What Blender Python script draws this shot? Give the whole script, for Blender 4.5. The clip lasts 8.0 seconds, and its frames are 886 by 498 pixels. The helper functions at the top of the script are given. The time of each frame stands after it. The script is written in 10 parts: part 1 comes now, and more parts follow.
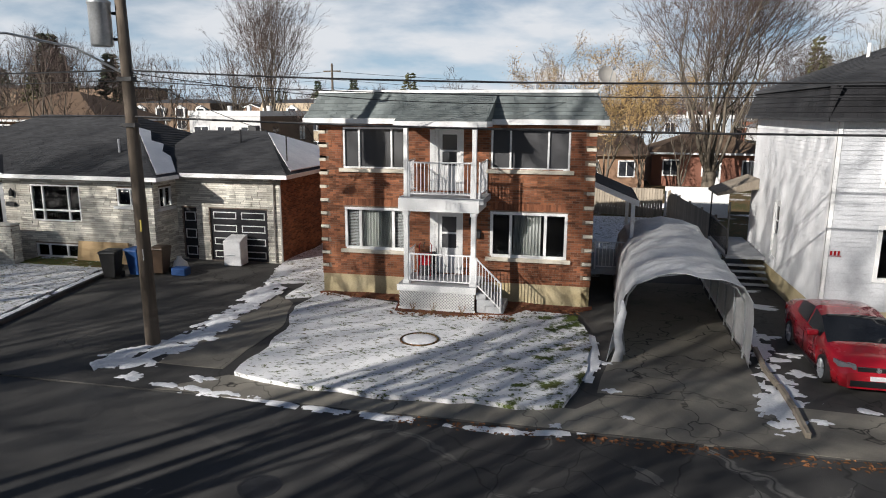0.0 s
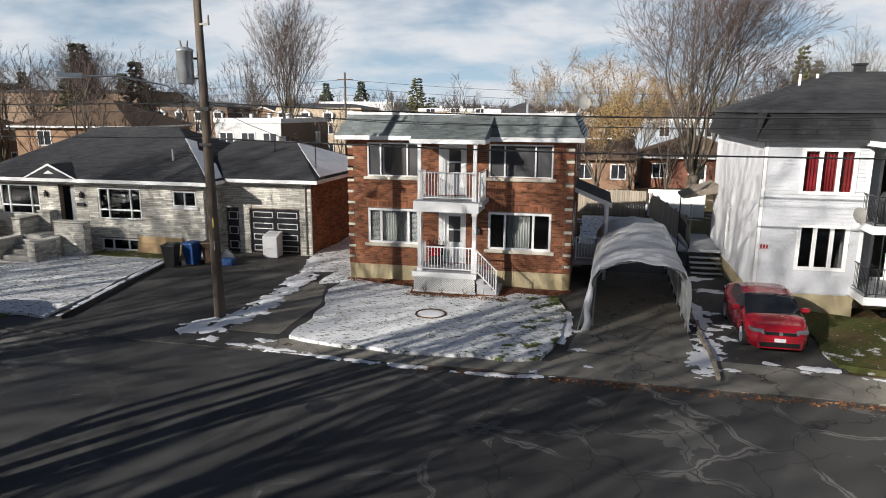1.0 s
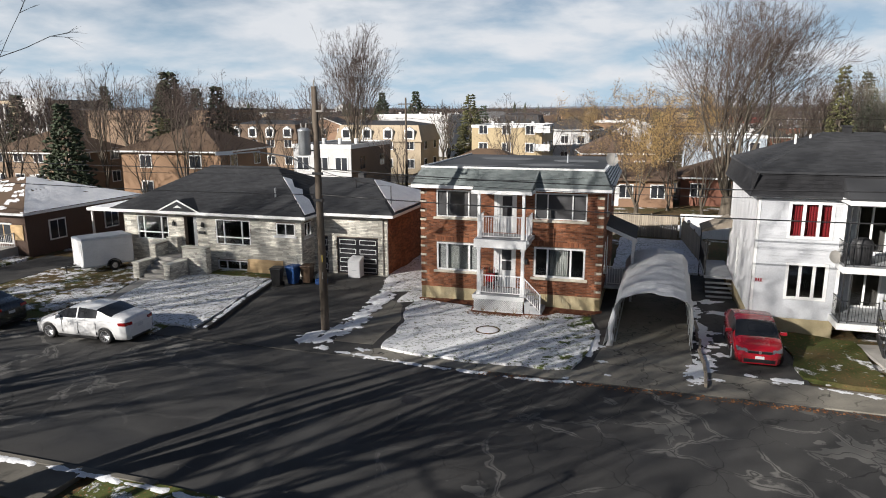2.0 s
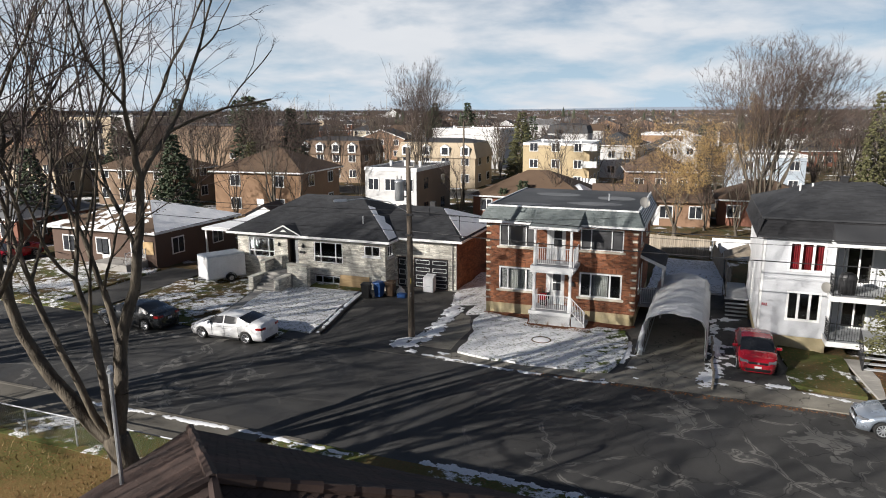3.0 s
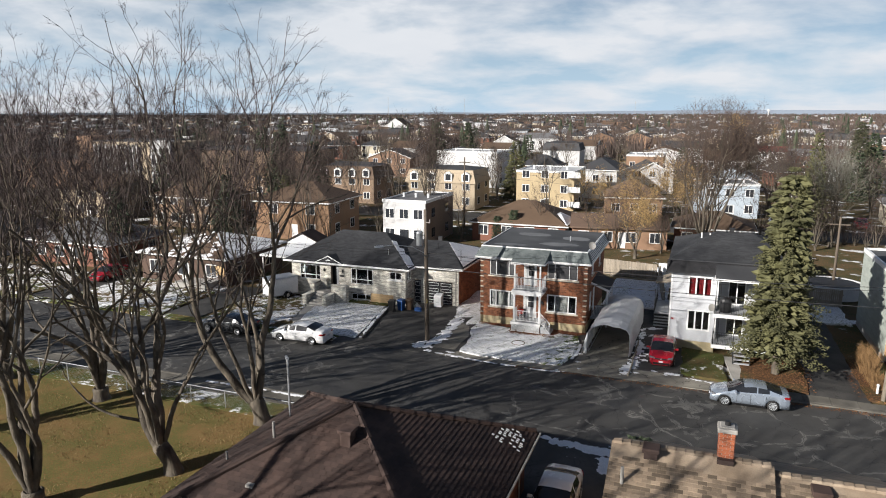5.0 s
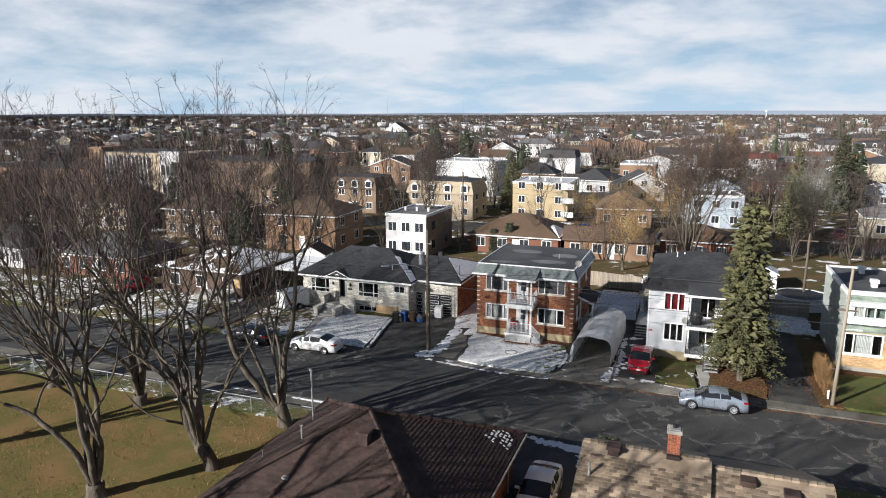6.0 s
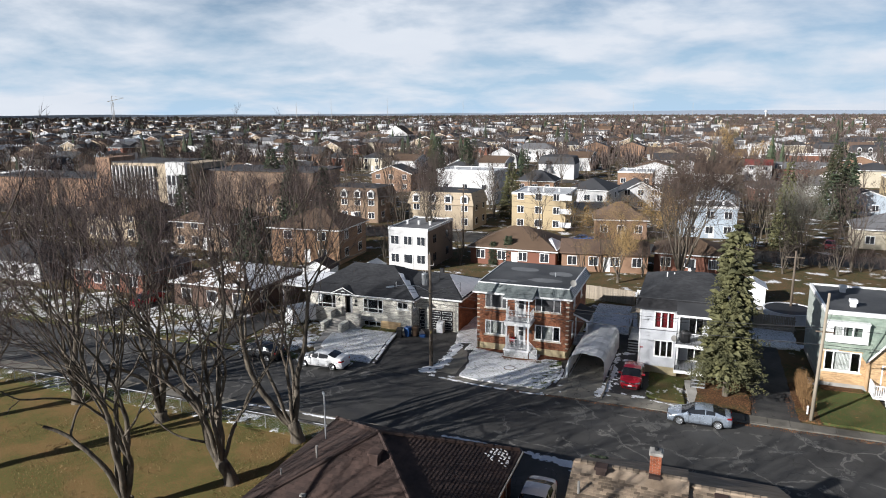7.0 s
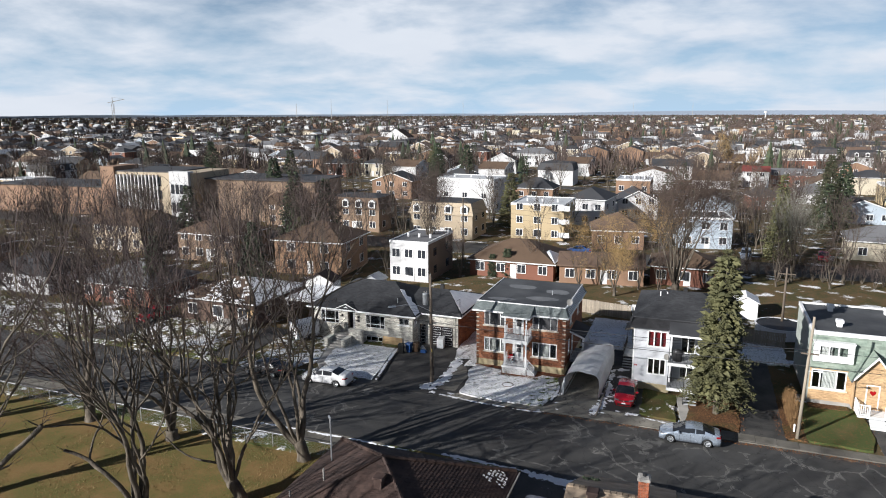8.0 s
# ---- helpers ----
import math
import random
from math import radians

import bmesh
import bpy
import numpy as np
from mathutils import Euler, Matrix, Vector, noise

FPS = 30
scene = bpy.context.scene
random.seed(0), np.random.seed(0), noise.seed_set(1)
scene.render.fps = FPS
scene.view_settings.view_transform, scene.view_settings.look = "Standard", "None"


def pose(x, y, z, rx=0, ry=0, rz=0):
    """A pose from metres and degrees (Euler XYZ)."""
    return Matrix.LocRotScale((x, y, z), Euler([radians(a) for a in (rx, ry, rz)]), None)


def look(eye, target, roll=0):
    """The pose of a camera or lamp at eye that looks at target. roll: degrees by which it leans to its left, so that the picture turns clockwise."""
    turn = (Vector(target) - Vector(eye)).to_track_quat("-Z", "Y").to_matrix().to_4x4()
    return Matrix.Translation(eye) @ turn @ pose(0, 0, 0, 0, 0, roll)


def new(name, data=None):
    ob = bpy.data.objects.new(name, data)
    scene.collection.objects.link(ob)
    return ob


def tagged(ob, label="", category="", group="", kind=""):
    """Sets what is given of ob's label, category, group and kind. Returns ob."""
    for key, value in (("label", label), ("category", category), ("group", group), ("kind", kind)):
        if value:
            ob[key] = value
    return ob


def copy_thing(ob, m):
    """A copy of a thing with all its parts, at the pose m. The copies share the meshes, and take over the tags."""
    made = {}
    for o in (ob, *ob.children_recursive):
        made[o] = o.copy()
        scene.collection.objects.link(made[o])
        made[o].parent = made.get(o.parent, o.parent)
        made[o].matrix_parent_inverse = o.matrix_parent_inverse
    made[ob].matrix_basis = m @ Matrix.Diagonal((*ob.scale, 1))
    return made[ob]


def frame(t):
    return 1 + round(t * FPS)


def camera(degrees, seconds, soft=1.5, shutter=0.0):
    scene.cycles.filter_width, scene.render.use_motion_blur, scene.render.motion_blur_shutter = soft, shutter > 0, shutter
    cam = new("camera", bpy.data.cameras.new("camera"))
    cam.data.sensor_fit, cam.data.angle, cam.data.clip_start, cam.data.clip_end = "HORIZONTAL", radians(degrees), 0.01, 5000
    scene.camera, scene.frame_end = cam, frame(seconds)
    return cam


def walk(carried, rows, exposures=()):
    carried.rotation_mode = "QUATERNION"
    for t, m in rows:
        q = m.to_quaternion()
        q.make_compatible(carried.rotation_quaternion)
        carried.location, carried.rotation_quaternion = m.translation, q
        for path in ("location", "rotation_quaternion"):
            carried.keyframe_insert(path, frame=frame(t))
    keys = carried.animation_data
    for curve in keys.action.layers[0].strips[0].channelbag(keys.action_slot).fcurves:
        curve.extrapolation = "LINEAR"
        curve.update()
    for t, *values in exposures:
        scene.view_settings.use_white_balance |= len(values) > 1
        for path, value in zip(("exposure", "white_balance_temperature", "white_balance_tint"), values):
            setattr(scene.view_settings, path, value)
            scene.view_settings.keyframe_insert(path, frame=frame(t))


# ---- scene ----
# Camera: seconds, place, yaw, pitch, roll
cam = camera(66.7, 8.0, soft=1.0)
ROWS = [
    (0.0, 8.60, -20.79, 5.90, 12.18, -11.55, -0.23),
    (0.5, 9.01, -22.85, 6.17, 12.41, -11.59, -0.29),
    (1.0, 9.50, -25.30, 6.64, 12.59, -11.65, -0.27),
    (1.5, 10.02, -28.05, 7.85, 13.87, -11.70, -0.09),
    (2.0, 10.56, -31.14, 9.24, 16.80, -11.76, 0.17),
    (2.2, 10.78, -32.43, 9.80, 18.10, -11.76, 0.22),
    (3.3, 12.16, -40.53, 12.87, 20.93, -11.65, 0.17),
    (3.5, 12.53, -42.04, 13.39, 20.83, -11.58, 0.14),
    (4.0, 13.86, -45.55, 14.74, 20.84, -11.52, 0.13),
    (4.5, 15.24, -49.05, 16.02, 20.82, -11.52, 0.09),
    (4.7, 15.80, -50.37, 16.53, 20.90, -11.52, 0.08),
    (5.8, 17.99, -56.06, 19.39, 20.73, -11.49, 0.10),
    (6.0, 18.26, -56.87, 19.89, 20.78, -11.49, 0.12),
    (6.5, 18.71, -58.31, 21.14, 20.77, -11.51, 0.19),
    (7.0, 19.06, -59.33, 22.35, 20.77, -11.51, 0.25),
    (7.5, 19.37, -60.16, 23.55, 20.77, -11.49, 0.28),
    (8.0, 19.60, -60.79, 24.60, 20.77, -11.51, 0.25),
]
walk(cam, [(t, pose(x, y, z, 90 + pitch, roll, yaw)) for t, x, y, z, yaw, pitch, roll in ROWS],
     exposures=[(0.0, 0.70, 6520, 10), (4.5, 0.74, 6540, 10), (6.0, 0.76, 6300, 10), (8.0, 0.74, 6170, 10)])

# ---- world and sun: clear winter afternoon, low sun behind the camera's shoulder ----
SUN_AZ, SUN_EL = radians(52.5), radians(22.0)
world = bpy.data.worlds.new("sky")
scene.world = world
world.use_nodes = True
wn, wl = world.node_tree.nodes, world.node_tree.links
wn.clear()
w_out = wn.new("ShaderNodeOutputWorld")
w_bg = wn.new("ShaderNodeBackground")
w_sky = wn.new("ShaderNodeTexSky")
w_sky.sky_type = "NISHITA"
w_sky.sun_disc = False
w_sky.sun_elevation = SUN_EL
w_sky.sun_rotation = radians(217.5)
w_sky.air_density, w_sky.dust_density, w_sky.ozone_density = 0.7, 0.6, 2.0
w_bg.inputs["Strength"].default_value = 0.05
w_co = wn.new("ShaderNodeTexCoord")
w_sep = wn.new("ShaderNodeSeparateXYZ")
wl.new(w_co.outputs["Generated"], w_sep.inputs[0])
# clouds lie on a flat layer: the direction divided by its height
w_add = wn.new("ShaderNodeMath")
w_add.operation = "ADD"
w_add.inputs[1].default_value = 0.22
wl.new(w_sep.outputs["Z"], w_add.inputs[0])
w_max = wn.new("ShaderNodeMath")
w_max.operation = "MAXIMUM"
w_max.inputs[1].default_value = 0.05
wl.new(w_add.outputs[0], w_max.inputs[0])
w_comb = wn.new("ShaderNodeCombineXYZ")
for axis in ("X", "Y"):
    w_div = wn.new("ShaderNodeMath")
    w_div.operation = "DIVIDE"
    wl.new(w_sep.outputs[axis], w_div.inputs[0])
    wl.new(w_max.outputs[0], w_div.inputs[1])
    wl.new(w_div.outputs[0], w_comb.inputs[axis])
w_noise = wn.new("ShaderNodeTexNoise")
w_noise.inputs["Scale"].default_value = 1.25
w_noise.inputs["Detail"].default_value = 7.0
w_noise.inputs["Roughness"].default_value = 0.55
w_noise.inputs["Distortion"].default_value = 0.15
wl.new(w_comb.outputs[0], w_noise.inputs["Vector"])
w_ramp = wn.new("ShaderNodeValToRGB")
w_ramp.color_ramp.elements[0].position = 0.39
w_ramp.color_ramp.elements[1].position = 0.58
wl.new(w_noise.outputs["Fac"], w_ramp.inputs["Fac"])
w_noise2 = wn.new("ShaderNodeTexNoise")
w_noise2.inputs["Scale"].default_value = 1.7
w_noise2.inputs["Detail"].default_value = 5.0
wl.new(w_comb.outputs[0], w_noise2.inputs["Vector"])
w_tone = wn.new("ShaderNodeMix")
w_tone.data_type = "RGBA"
w_tone.inputs["A"].default_value = (7.81, 8.40, 9.24, 1)
w_tone.inputs["B"].default_value = (10.42, 10.58, 10.84, 1)
wl.new(w_noise2.outputs["Fac"], w_tone.inputs["Factor"])
# the deck is seen edge-on and closed near the horizon, open overhead; pale haze lies along the horizon
w_open = wn.new("ShaderNodeMapRange")
w_open.inputs["From Min"].default_value, w_open.inputs["From Max"].default_value = 0.15, 0.27
w_open.inputs["To Min"].default_value, w_open.inputs["To Max"].default_value = 1.0, 0.06
wl.new(w_sep.outputs["Z"], w_open.inputs["Value"])
w_cover = wn.new("ShaderNodeMath")
w_cover.operation = "MULTIPLY"
wl.new(w_ramp.outputs["Color"], w_cover.inputs[0])
wl.new(w_open.outputs[0], w_cover.inputs[1])
w_haze = wn.new("ShaderNodeMapRange")
w_haze.inputs["From Min"].default_value, w_haze.inputs["From Max"].default_value = 0.0, 0.25
w_haze.inputs["To Min"].default_value, w_haze.inputs["To Max"].default_value = 0.92, 0.0
wl.new(w_sep.outputs["Z"], w_haze.inputs["Value"])
w_pale = wn.new("ShaderNodeMix")
w_pale.data_type = "RGBA"
w_pale.inputs["B"].default_value = (6.13, 8.23, 10.25, 1)
wl.new(w_haze.outputs[0], w_pale.inputs["Factor"])
w_deep = wn.new("ShaderNodeMix")
w_deep.data_type, w_deep.blend_type = "RGBA", "MULTIPLY"
w_deep.inputs["Factor"].default_value = 1.0
w_deep.inputs["B"].default_value = (0.72, 0.73, 0.74, 1)
wl.new(w_sky.outputs["Color"], w_deep.inputs["A"])
wl.new(w_deep.outputs["Result"], w_pale.inputs["A"])
w_mix = wn.new("ShaderNodeMix")
w_mix.data_type = "RGBA"
wl.new(w_cover.outputs[0], w_mix.inputs["Factor"])
wl.new(w_pale.outputs["Result"], w_mix.inputs["A"])
wl.new(w_tone.outputs["Result"], w_mix.inputs["B"])
wl.new(w_mix.outputs["Result"], w_bg.inputs["Color"])
wl.new(w_bg.outputs[0], w_out.inputs["Surface"])

sun = new("sun", bpy.data.lights.new("sun", "SUN"))
sun.data.energy, sun.data.angle, sun.data.color = 5.0, radians(0.55), (1.0, 0.955, 0.895)
sun.matrix_basis = look((0, 0, 0), (math.cos(SUN_AZ) * math.cos(SUN_EL), math.sin(SUN_AZ) * math.cos(SUN_EL), -math.sin(SUN_EL)))


# ---- materials ----
class Shader:
    """A small node tree: a principled surface with helpers for the common maps."""

    def __init__(self, name, rough=0.8, metal=0.0, spec=0.4):
        self.mat = bpy.data.materials.new(name)
        self.mat.use_nodes = True
        self.n, self.l = self.mat.node_tree.nodes, self.mat.node_tree.links
        self.p = self.n["Principled BSDF"]
        self.p.inputs["Roughness"].default_value = rough
        self.p.inputs["Metallic"].default_value = metal
        self.p.inputs["Specular IOR Level"].default_value = spec

    def coords(self, kind="Object", scale=(1, 1, 1)):
        if kind == "World":
            out = self.n.new("ShaderNodeNewGeometry").outputs["Position"]
        else:
            out = self.n.new("ShaderNodeTexCoord").outputs[kind]
        m = self.n.new("ShaderNodeMapping")
        m.inputs["Scale"].default_value = scale
        self.l.new(out, m.inputs["Vector"])
        return m.outputs[0]

    def noise(self, vec, scale, detail=4.0, rough=0.55, dist=0.0):
        t = self.n.new("ShaderNodeTexNoise")
        t.inputs["Scale"].default_value = scale
        t.inputs["Detail"].default_value = detail
        t.inputs["Roughness"].default_value = rough
        t.inputs["Distortion"].default_value = dist
        self.l.new(vec, t.inputs["Vector"])
        return t.outputs["Fac"]

    def voronoi(self, vec, scale, feature="DISTANCE_TO_EDGE", out="Distance"):
        t = self.n.new("ShaderNodeTexVoronoi")
        t.feature = feature
        t.inputs["Scale"].default_value = scale
        self.l.new(vec, t.inputs["Vector"])
        return t.outputs[out]

    def ramp(self, fac, a, b, va=0.0, vb=1.0):
        """fac from a..b mapped to va..vb, held outside."""
        t = self.n.new("ShaderNodeMapRange")
        t.inputs["From Min"].default_value = a
        t.inputs["From Max"].default_value = b
        t.inputs["To Min"].default_value = va
        t.inputs["To Max"].default_value = vb
        self.l.new(fac, t.inputs["Value"])
        return t.outputs[0]

    def math(self, op, a, b):
        t = self.n.new("ShaderNodeMath")
        t.operation = op
        for i, x in enumerate((a, b)):
            if isinstance(x, (int, float)):
                t.inputs[i].default_value = x
            else:
                self.l.new(x, t.inputs[i])
        return t.outputs[0]

    def mix(self, fac, a, b, blend="MIX"):
        t = self.n.new("ShaderNodeMix")
        t.data_type, t.blend_type = "RGBA", blend
        for key, x in (("Factor", fac), ("A", a), ("B", b)):
            if isinstance(x, (int, float)):
                t.inputs[key].default_value = x
            elif isinstance(x, tuple):
                t.inputs[key].default_value = (*x, 1)
            else:
                self.l.new(x, t.inputs[key])
        return t.outputs["Result"]

    def chance(self, islands=False):
        """A random value for each object, or for each loose piece of a mesh."""
        if islands:
            return self.n.new("ShaderNodeNewGeometry").outputs["Random Per Island"]
        return self.n.new("ShaderNodeObjectInfo").outputs["Random"]

    def axis(self, vec, which):
        t = self.n.new("ShaderNodeSeparateXYZ")
        self.l.new(vec, t.inputs[0])
        return t.outputs[which]

    def colour(self, c):
        self.l.new(c, self.p.inputs["Base Color"])

    def rough(self, r):
        self.l.new(r, self.p.inputs["Roughness"])

    def bump(self, h, strength=0.3, distance=0.02):
        t = self.n.new("ShaderNodeBump")
        t.inputs["Strength"].default_value = strength
        t.inputs["Distance"].default_value = distance
        self.l.new(h, t.inputs["Height"])
        self.l.new(t.outputs[0], self.p.inputs["Normal"])


def surf(name, c1, c2, rough=0.8, scale=0.8, fine=18.0, bump=0.2, metal=0.0, spec=0.4, islands=None, spread=0.35, kind="Object", stretch=(1, 1, 1), depth=0.01):
    """Two-scale surface: c1 to c2 in broad stains, fine grain and relief; islands None, "object" or "island" varies pieces."""
    s = Shader(name, rough, metal, spec)
    v = s.coords(kind, stretch)
    broad, grain = s.noise(v, scale, 5), s.noise(v, fine, 3)
    c = s.mix(s.ramp(broad, 0.3, 0.7), c1, c2)
    c = s.mix(1.0, c, s.mix(grain, (0.72, 0.72, 0.72), (1.25, 1.25, 1.25)), "MULTIPLY")
    if islands:
        r = s.chance(islands == "island")
        c = s.mix(1.0, c, s.mix(r, (1 - spread,) * 3, (1 + spread,) * 3), "MULTIPLY")
    s.colour(c)
    s.rough(s.ramp(grain, 0.2, 0.8, max(rough - 0.12, 0.02), min(rough + 0.1, 1)))
    if bump:
        s.bump(grain, bump, depth)
    return s.mat


def paint(name, c, rough=0.45, dirt=0.12, metal=0.0):
    return surf(name, tuple(x * (1 - dirt) for x in c), c, rough, 1.3, 30, 0.05, metal)


# masonry
M_BRICK = surf("red_brick", (0.150, 0.052, 0.026), (0.285, 0.112, 0.052), 0.85, 0.9, 60, 0.35, islands="object", spread=0.45)
M_BRICK_RUN = surf("red_brick_run", (0.150, 0.052, 0.026), (0.285, 0.112, 0.052), 0.85, 0.9, 60, 0.35, islands="island", spread=0.45)
M_BRICK_DARK = surf("dark_red_brick", (0.13, 0.050, 0.026), (0.21, 0.085, 0.042), 0.85, 0.9, 60, 0.3, islands="island", spread=0.35)
M_MORTAR = surf("mortar", (0.16, 0.12, 0.09), (0.24, 0.19, 0.15), 0.9, 1.5, 60, 0.3)
M_BRICK_CHIMNEY = surf("orange_red_brick", (0.24, 0.065, 0.030), (0.42, 0.135, 0.062), 0.85, 0.9, 60, 0.35, islands="object", spread=0.35)
M_MORTAR_PALE = surf("pale_mortar", (0.26, 0.22, 0.18), (0.36, 0.31, 0.26), 0.9, 2.0, 60, 0.3)
M_QUOIN = surf("pale_quoin_stone", (0.50, 0.45, 0.36), (0.62, 0.57, 0.48), 0.85, 4, 50, 0.3, islands="object", spread=0.12)
M_FOUND = surf("painted_foundation", (0.36, 0.29, 0.16), (0.52, 0.44, 0.28), 0.85, 1.2, 25, 0.25)
M_STONE = surf("pale_veneer_stone", (0.47, 0.445, 0.385), (0.68, 0.655, 0.58), 0.85, 1.5, 40, 0.5, islands="object", spread=0.3)
M_STONE_RUN = surf("pale_veneer_stone_run", (0.47, 0.445, 0.385), (0.68, 0.655, 0.58), 0.85, 1.5, 40, 0.5, islands="island", spread=0.35)
M_CONCRETE = surf("grey_concrete", (0.26, 0.25, 0.23), (0.38, 0.36, 0.33), 0.85, 1.1, 40, 0.3, kind="World")
M_PAVE = surf("worn_pavement_concrete", (0.085, 0.077, 0.064), (0.165, 0.152, 0.128), 0.88, 0.7, 30, 0.3, kind="World", islands="object", spread=0.15)
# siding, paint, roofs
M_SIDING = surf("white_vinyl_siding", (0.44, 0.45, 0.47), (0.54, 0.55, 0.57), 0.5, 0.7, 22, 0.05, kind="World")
# same vinyl, with real streaks; sunlight on the west wall is painted in paler
M_SIDING_SIDE_LIT = surf("white_streaked_siding_painted_lit", (0.60, 0.61, 0.62), (0.76, 0.76, 0.77), 0.5, 1.4, 22, 0.05, kind="World", stretch=(1, 1, 0.12))
M_GREEN_SHINGLE = surf("weathered_green_siding", (0.15, 0.195, 0.16), (0.27, 0.315, 0.26), 0.8, 1.5, 25, 0.3, islands="island", spread=0.2)
M_GREY_GREEN = surf("weathered_grey_green_boards", (0.27, 0.30, 0.27), (0.40, 0.43, 0.39), 0.8, 0.9, 20, 0.25, stretch=(1, 1, 5))
M_TAN_BRICK = surf("tan_brick", (0.40, 0.26, 0.14), (0.52, 0.36, 0.20), 0.85, 0.8, 50, 0.3, islands="island", spread=0.25)
M_WHITE = paint("white_painted_trim", (0.78, 0.78, 0.77), 0.4)
M_WHITE_METAL = paint("white_enamelled_metal", (0.80, 0.80, 0.80), 0.3)
M_GREY_DECK = surf("grey_painted_boards", (0.30, 0.31, 0.32), (0.42, 0.43, 0.44), 0.7, 2, 25, 0.2)
M_BLACK = surf("black_painted_iron", (0.012, 0.012, 0.013), (0.03, 0.03, 0.032), 0.5, 4, 40, 0.1)
M_DARK_DOOR = surf("black_panelled_door_paint", (0.014, 0.014, 0.016), (0.024, 0.024, 0.027), 0.35, 2, 30, 0.05)
M_SHINGLE = surf("dark_grey_shingle", (0.020, 0.021, 0.024), (0.046, 0.047, 0.050), 0.9, 0.35, 30, 0.5, islands="island", spread=0.25)
M_SHINGLE_BLACK = surf("charcoal_mansard_shingle", (0.011, 0.011, 0.013), (0.026, 0.026, 0.028), 0.9, 0.35, 30, 0.5, islands="island", spread=0.25)
M_SHINGLE_GREEN = surf("green_grey_shingle", (0.105, 0.125, 0.125), (0.20, 0.22, 0.215), 0.9, 0.55, 25, 0.5, islands="island", spread=0.2)
M_SHINGLE_TAB = surf("green_grey_shingle_tab", (0.105, 0.125, 0.125), (0.20, 0.22, 0.215), 0.9, 0.55, 25, 0.5, islands="object", spread=0.2)
M_SHINGLE_BROWN = surf("dark_brown_shingle", (0.026, 0.017, 0.015), (0.064, 0.039, 0.031), 0.85, 0.5, 25, 0.5, islands="island", spread=0.25)
M_SHINGLE_TAN = surf("tan_shingle", (0.19, 0.14, 0.095), (0.33, 0.26, 0.19), 0.9, 0.9, 25, 0.4, islands="island", spread=0.55)
M_SHINGLE_TAN_TAB = surf("tan_shingle_tab", (0.19, 0.14, 0.095), (0.33, 0.26, 0.19), 0.9, 0.9, 25, 0.4, islands="object", spread=0.55)
M_TAR = surf("flat_roof_membrane", (0.035, 0.037, 0.040), (0.095, 0.097, 0.10), 0.75, 0.28, 12, 0.2)
M_GALV = surf("galvanised_metal", (0.42, 0.44, 0.46), (0.58, 0.60, 0.62), 0.4, 2, 20, 0.1, metal=0.6)
# the dimness of unlit rooms is painted into this dark tone
M_ROOM = surf("room_wall_painted_dim", (0.10, 0.09, 0.08), (0.16, 0.145, 0.13), 0.9, 1, 12, 0.0)
M_CURTAIN = surf("pale_curtain_cloth", (0.62, 0.62, 0.58), (0.76, 0.76, 0.72), 0.9, 2, 30, 0.2)
M_BLIND = surf("white_blind_slats", (0.60, 0.60, 0.58), (0.7, 0.7, 0.68), 0.6, 2, 30, 0.1)
M_RED_CLOTH = surf("dark_red_curtain_cloth", (0.20, 0.010, 0.014), (0.34, 0.02, 0.028), 0.9, 2, 25, 0.2)
M_WOOD_GREY = surf("weathered_grey_wood", (0.20, 0.165, 0.125), (0.33, 0.285, 0.225), 0.85, 1.2, 20, 0.3, islands="object", spread=0.2, stretch=(3, 3, 0.6))
M_WOOD_POLE = surf("weathered_pole_wood", (0.075, 0.058, 0.043), (0.15, 0.12, 0.093), 0.9, 2.0, 30, 0.5, stretch=(4, 4, 0.35))
M_PLY = surf("bare_plywood", (0.42, 0.28, 0.14), (0.55, 0.39, 0.21), 0.8, 1.5, 18, 0.2, stretch=(1, 1, 5))
# plants
M_BARK = surf("grey_brown_bark", (0.036, 0.029, 0.023), (0.165, 0.138, 0.104), 0.9, 2.6, 16, 1.0, stretch=(1, 1, 0.4), depth=0.04)
M_TWIG = surf("brown_twig_bark", (0.040, 0.028, 0.026), (0.082, 0.060, 0.055), 0.85, 0.5, 9, 0.0)
M_TWIG_TAN = surf("tan_twig_bark", (0.054, 0.038, 0.031), (0.108, 0.076, 0.060), 0.9, 0.3, 6, 0.0)
M_TWIG_GREY = surf("grey_twig_bark", (0.10, 0.094, 0.078), (0.20, 0.188, 0.156), 0.9, 0.3, 6, 0.0)
M_TWIG_FAR = surf("far_brown_twig_bark", (0.055, 0.040, 0.035), (0.108, 0.080, 0.068), 0.9, 0.3, 6, 0.0)
M_NEEDLE = surf("blue_green_spruce_needles", (0.044, 0.046, 0.020), (0.130, 0.125, 0.054), 0.75, 0.7, 9, 0.0, islands="island", spread=0.25)
M_NEEDLE_OLIVE = surf("olive_spruce_needles", (0.034, 0.038, 0.020), (0.085, 0.085, 0.046), 0.75, 0.7, 9, 0.0, islands="island", spread=0.35)
M_NEEDLE_DARK = surf("dark_green_conifer_needles", (0.022, 0.034, 0.018), (0.06, 0.075, 0.04), 0.75, 0.7, 9, 0.0, islands="island", spread=0.4)
M_LITTER = surf("fallen_red_brown_leaves", (0.10, 0.04, 0.018), (0.24, 0.11, 0.045), 0.9, 1.0, 9, 0.0, islands="island", spread=0.4)
M_POLE_PALE = surf("pale_weathered_pole", (0.24, 0.20, 0.15), (0.38, 0.33, 0.26), 0.85, 1.0, 20, 0.25, stretch=(6, 6, 0.4))
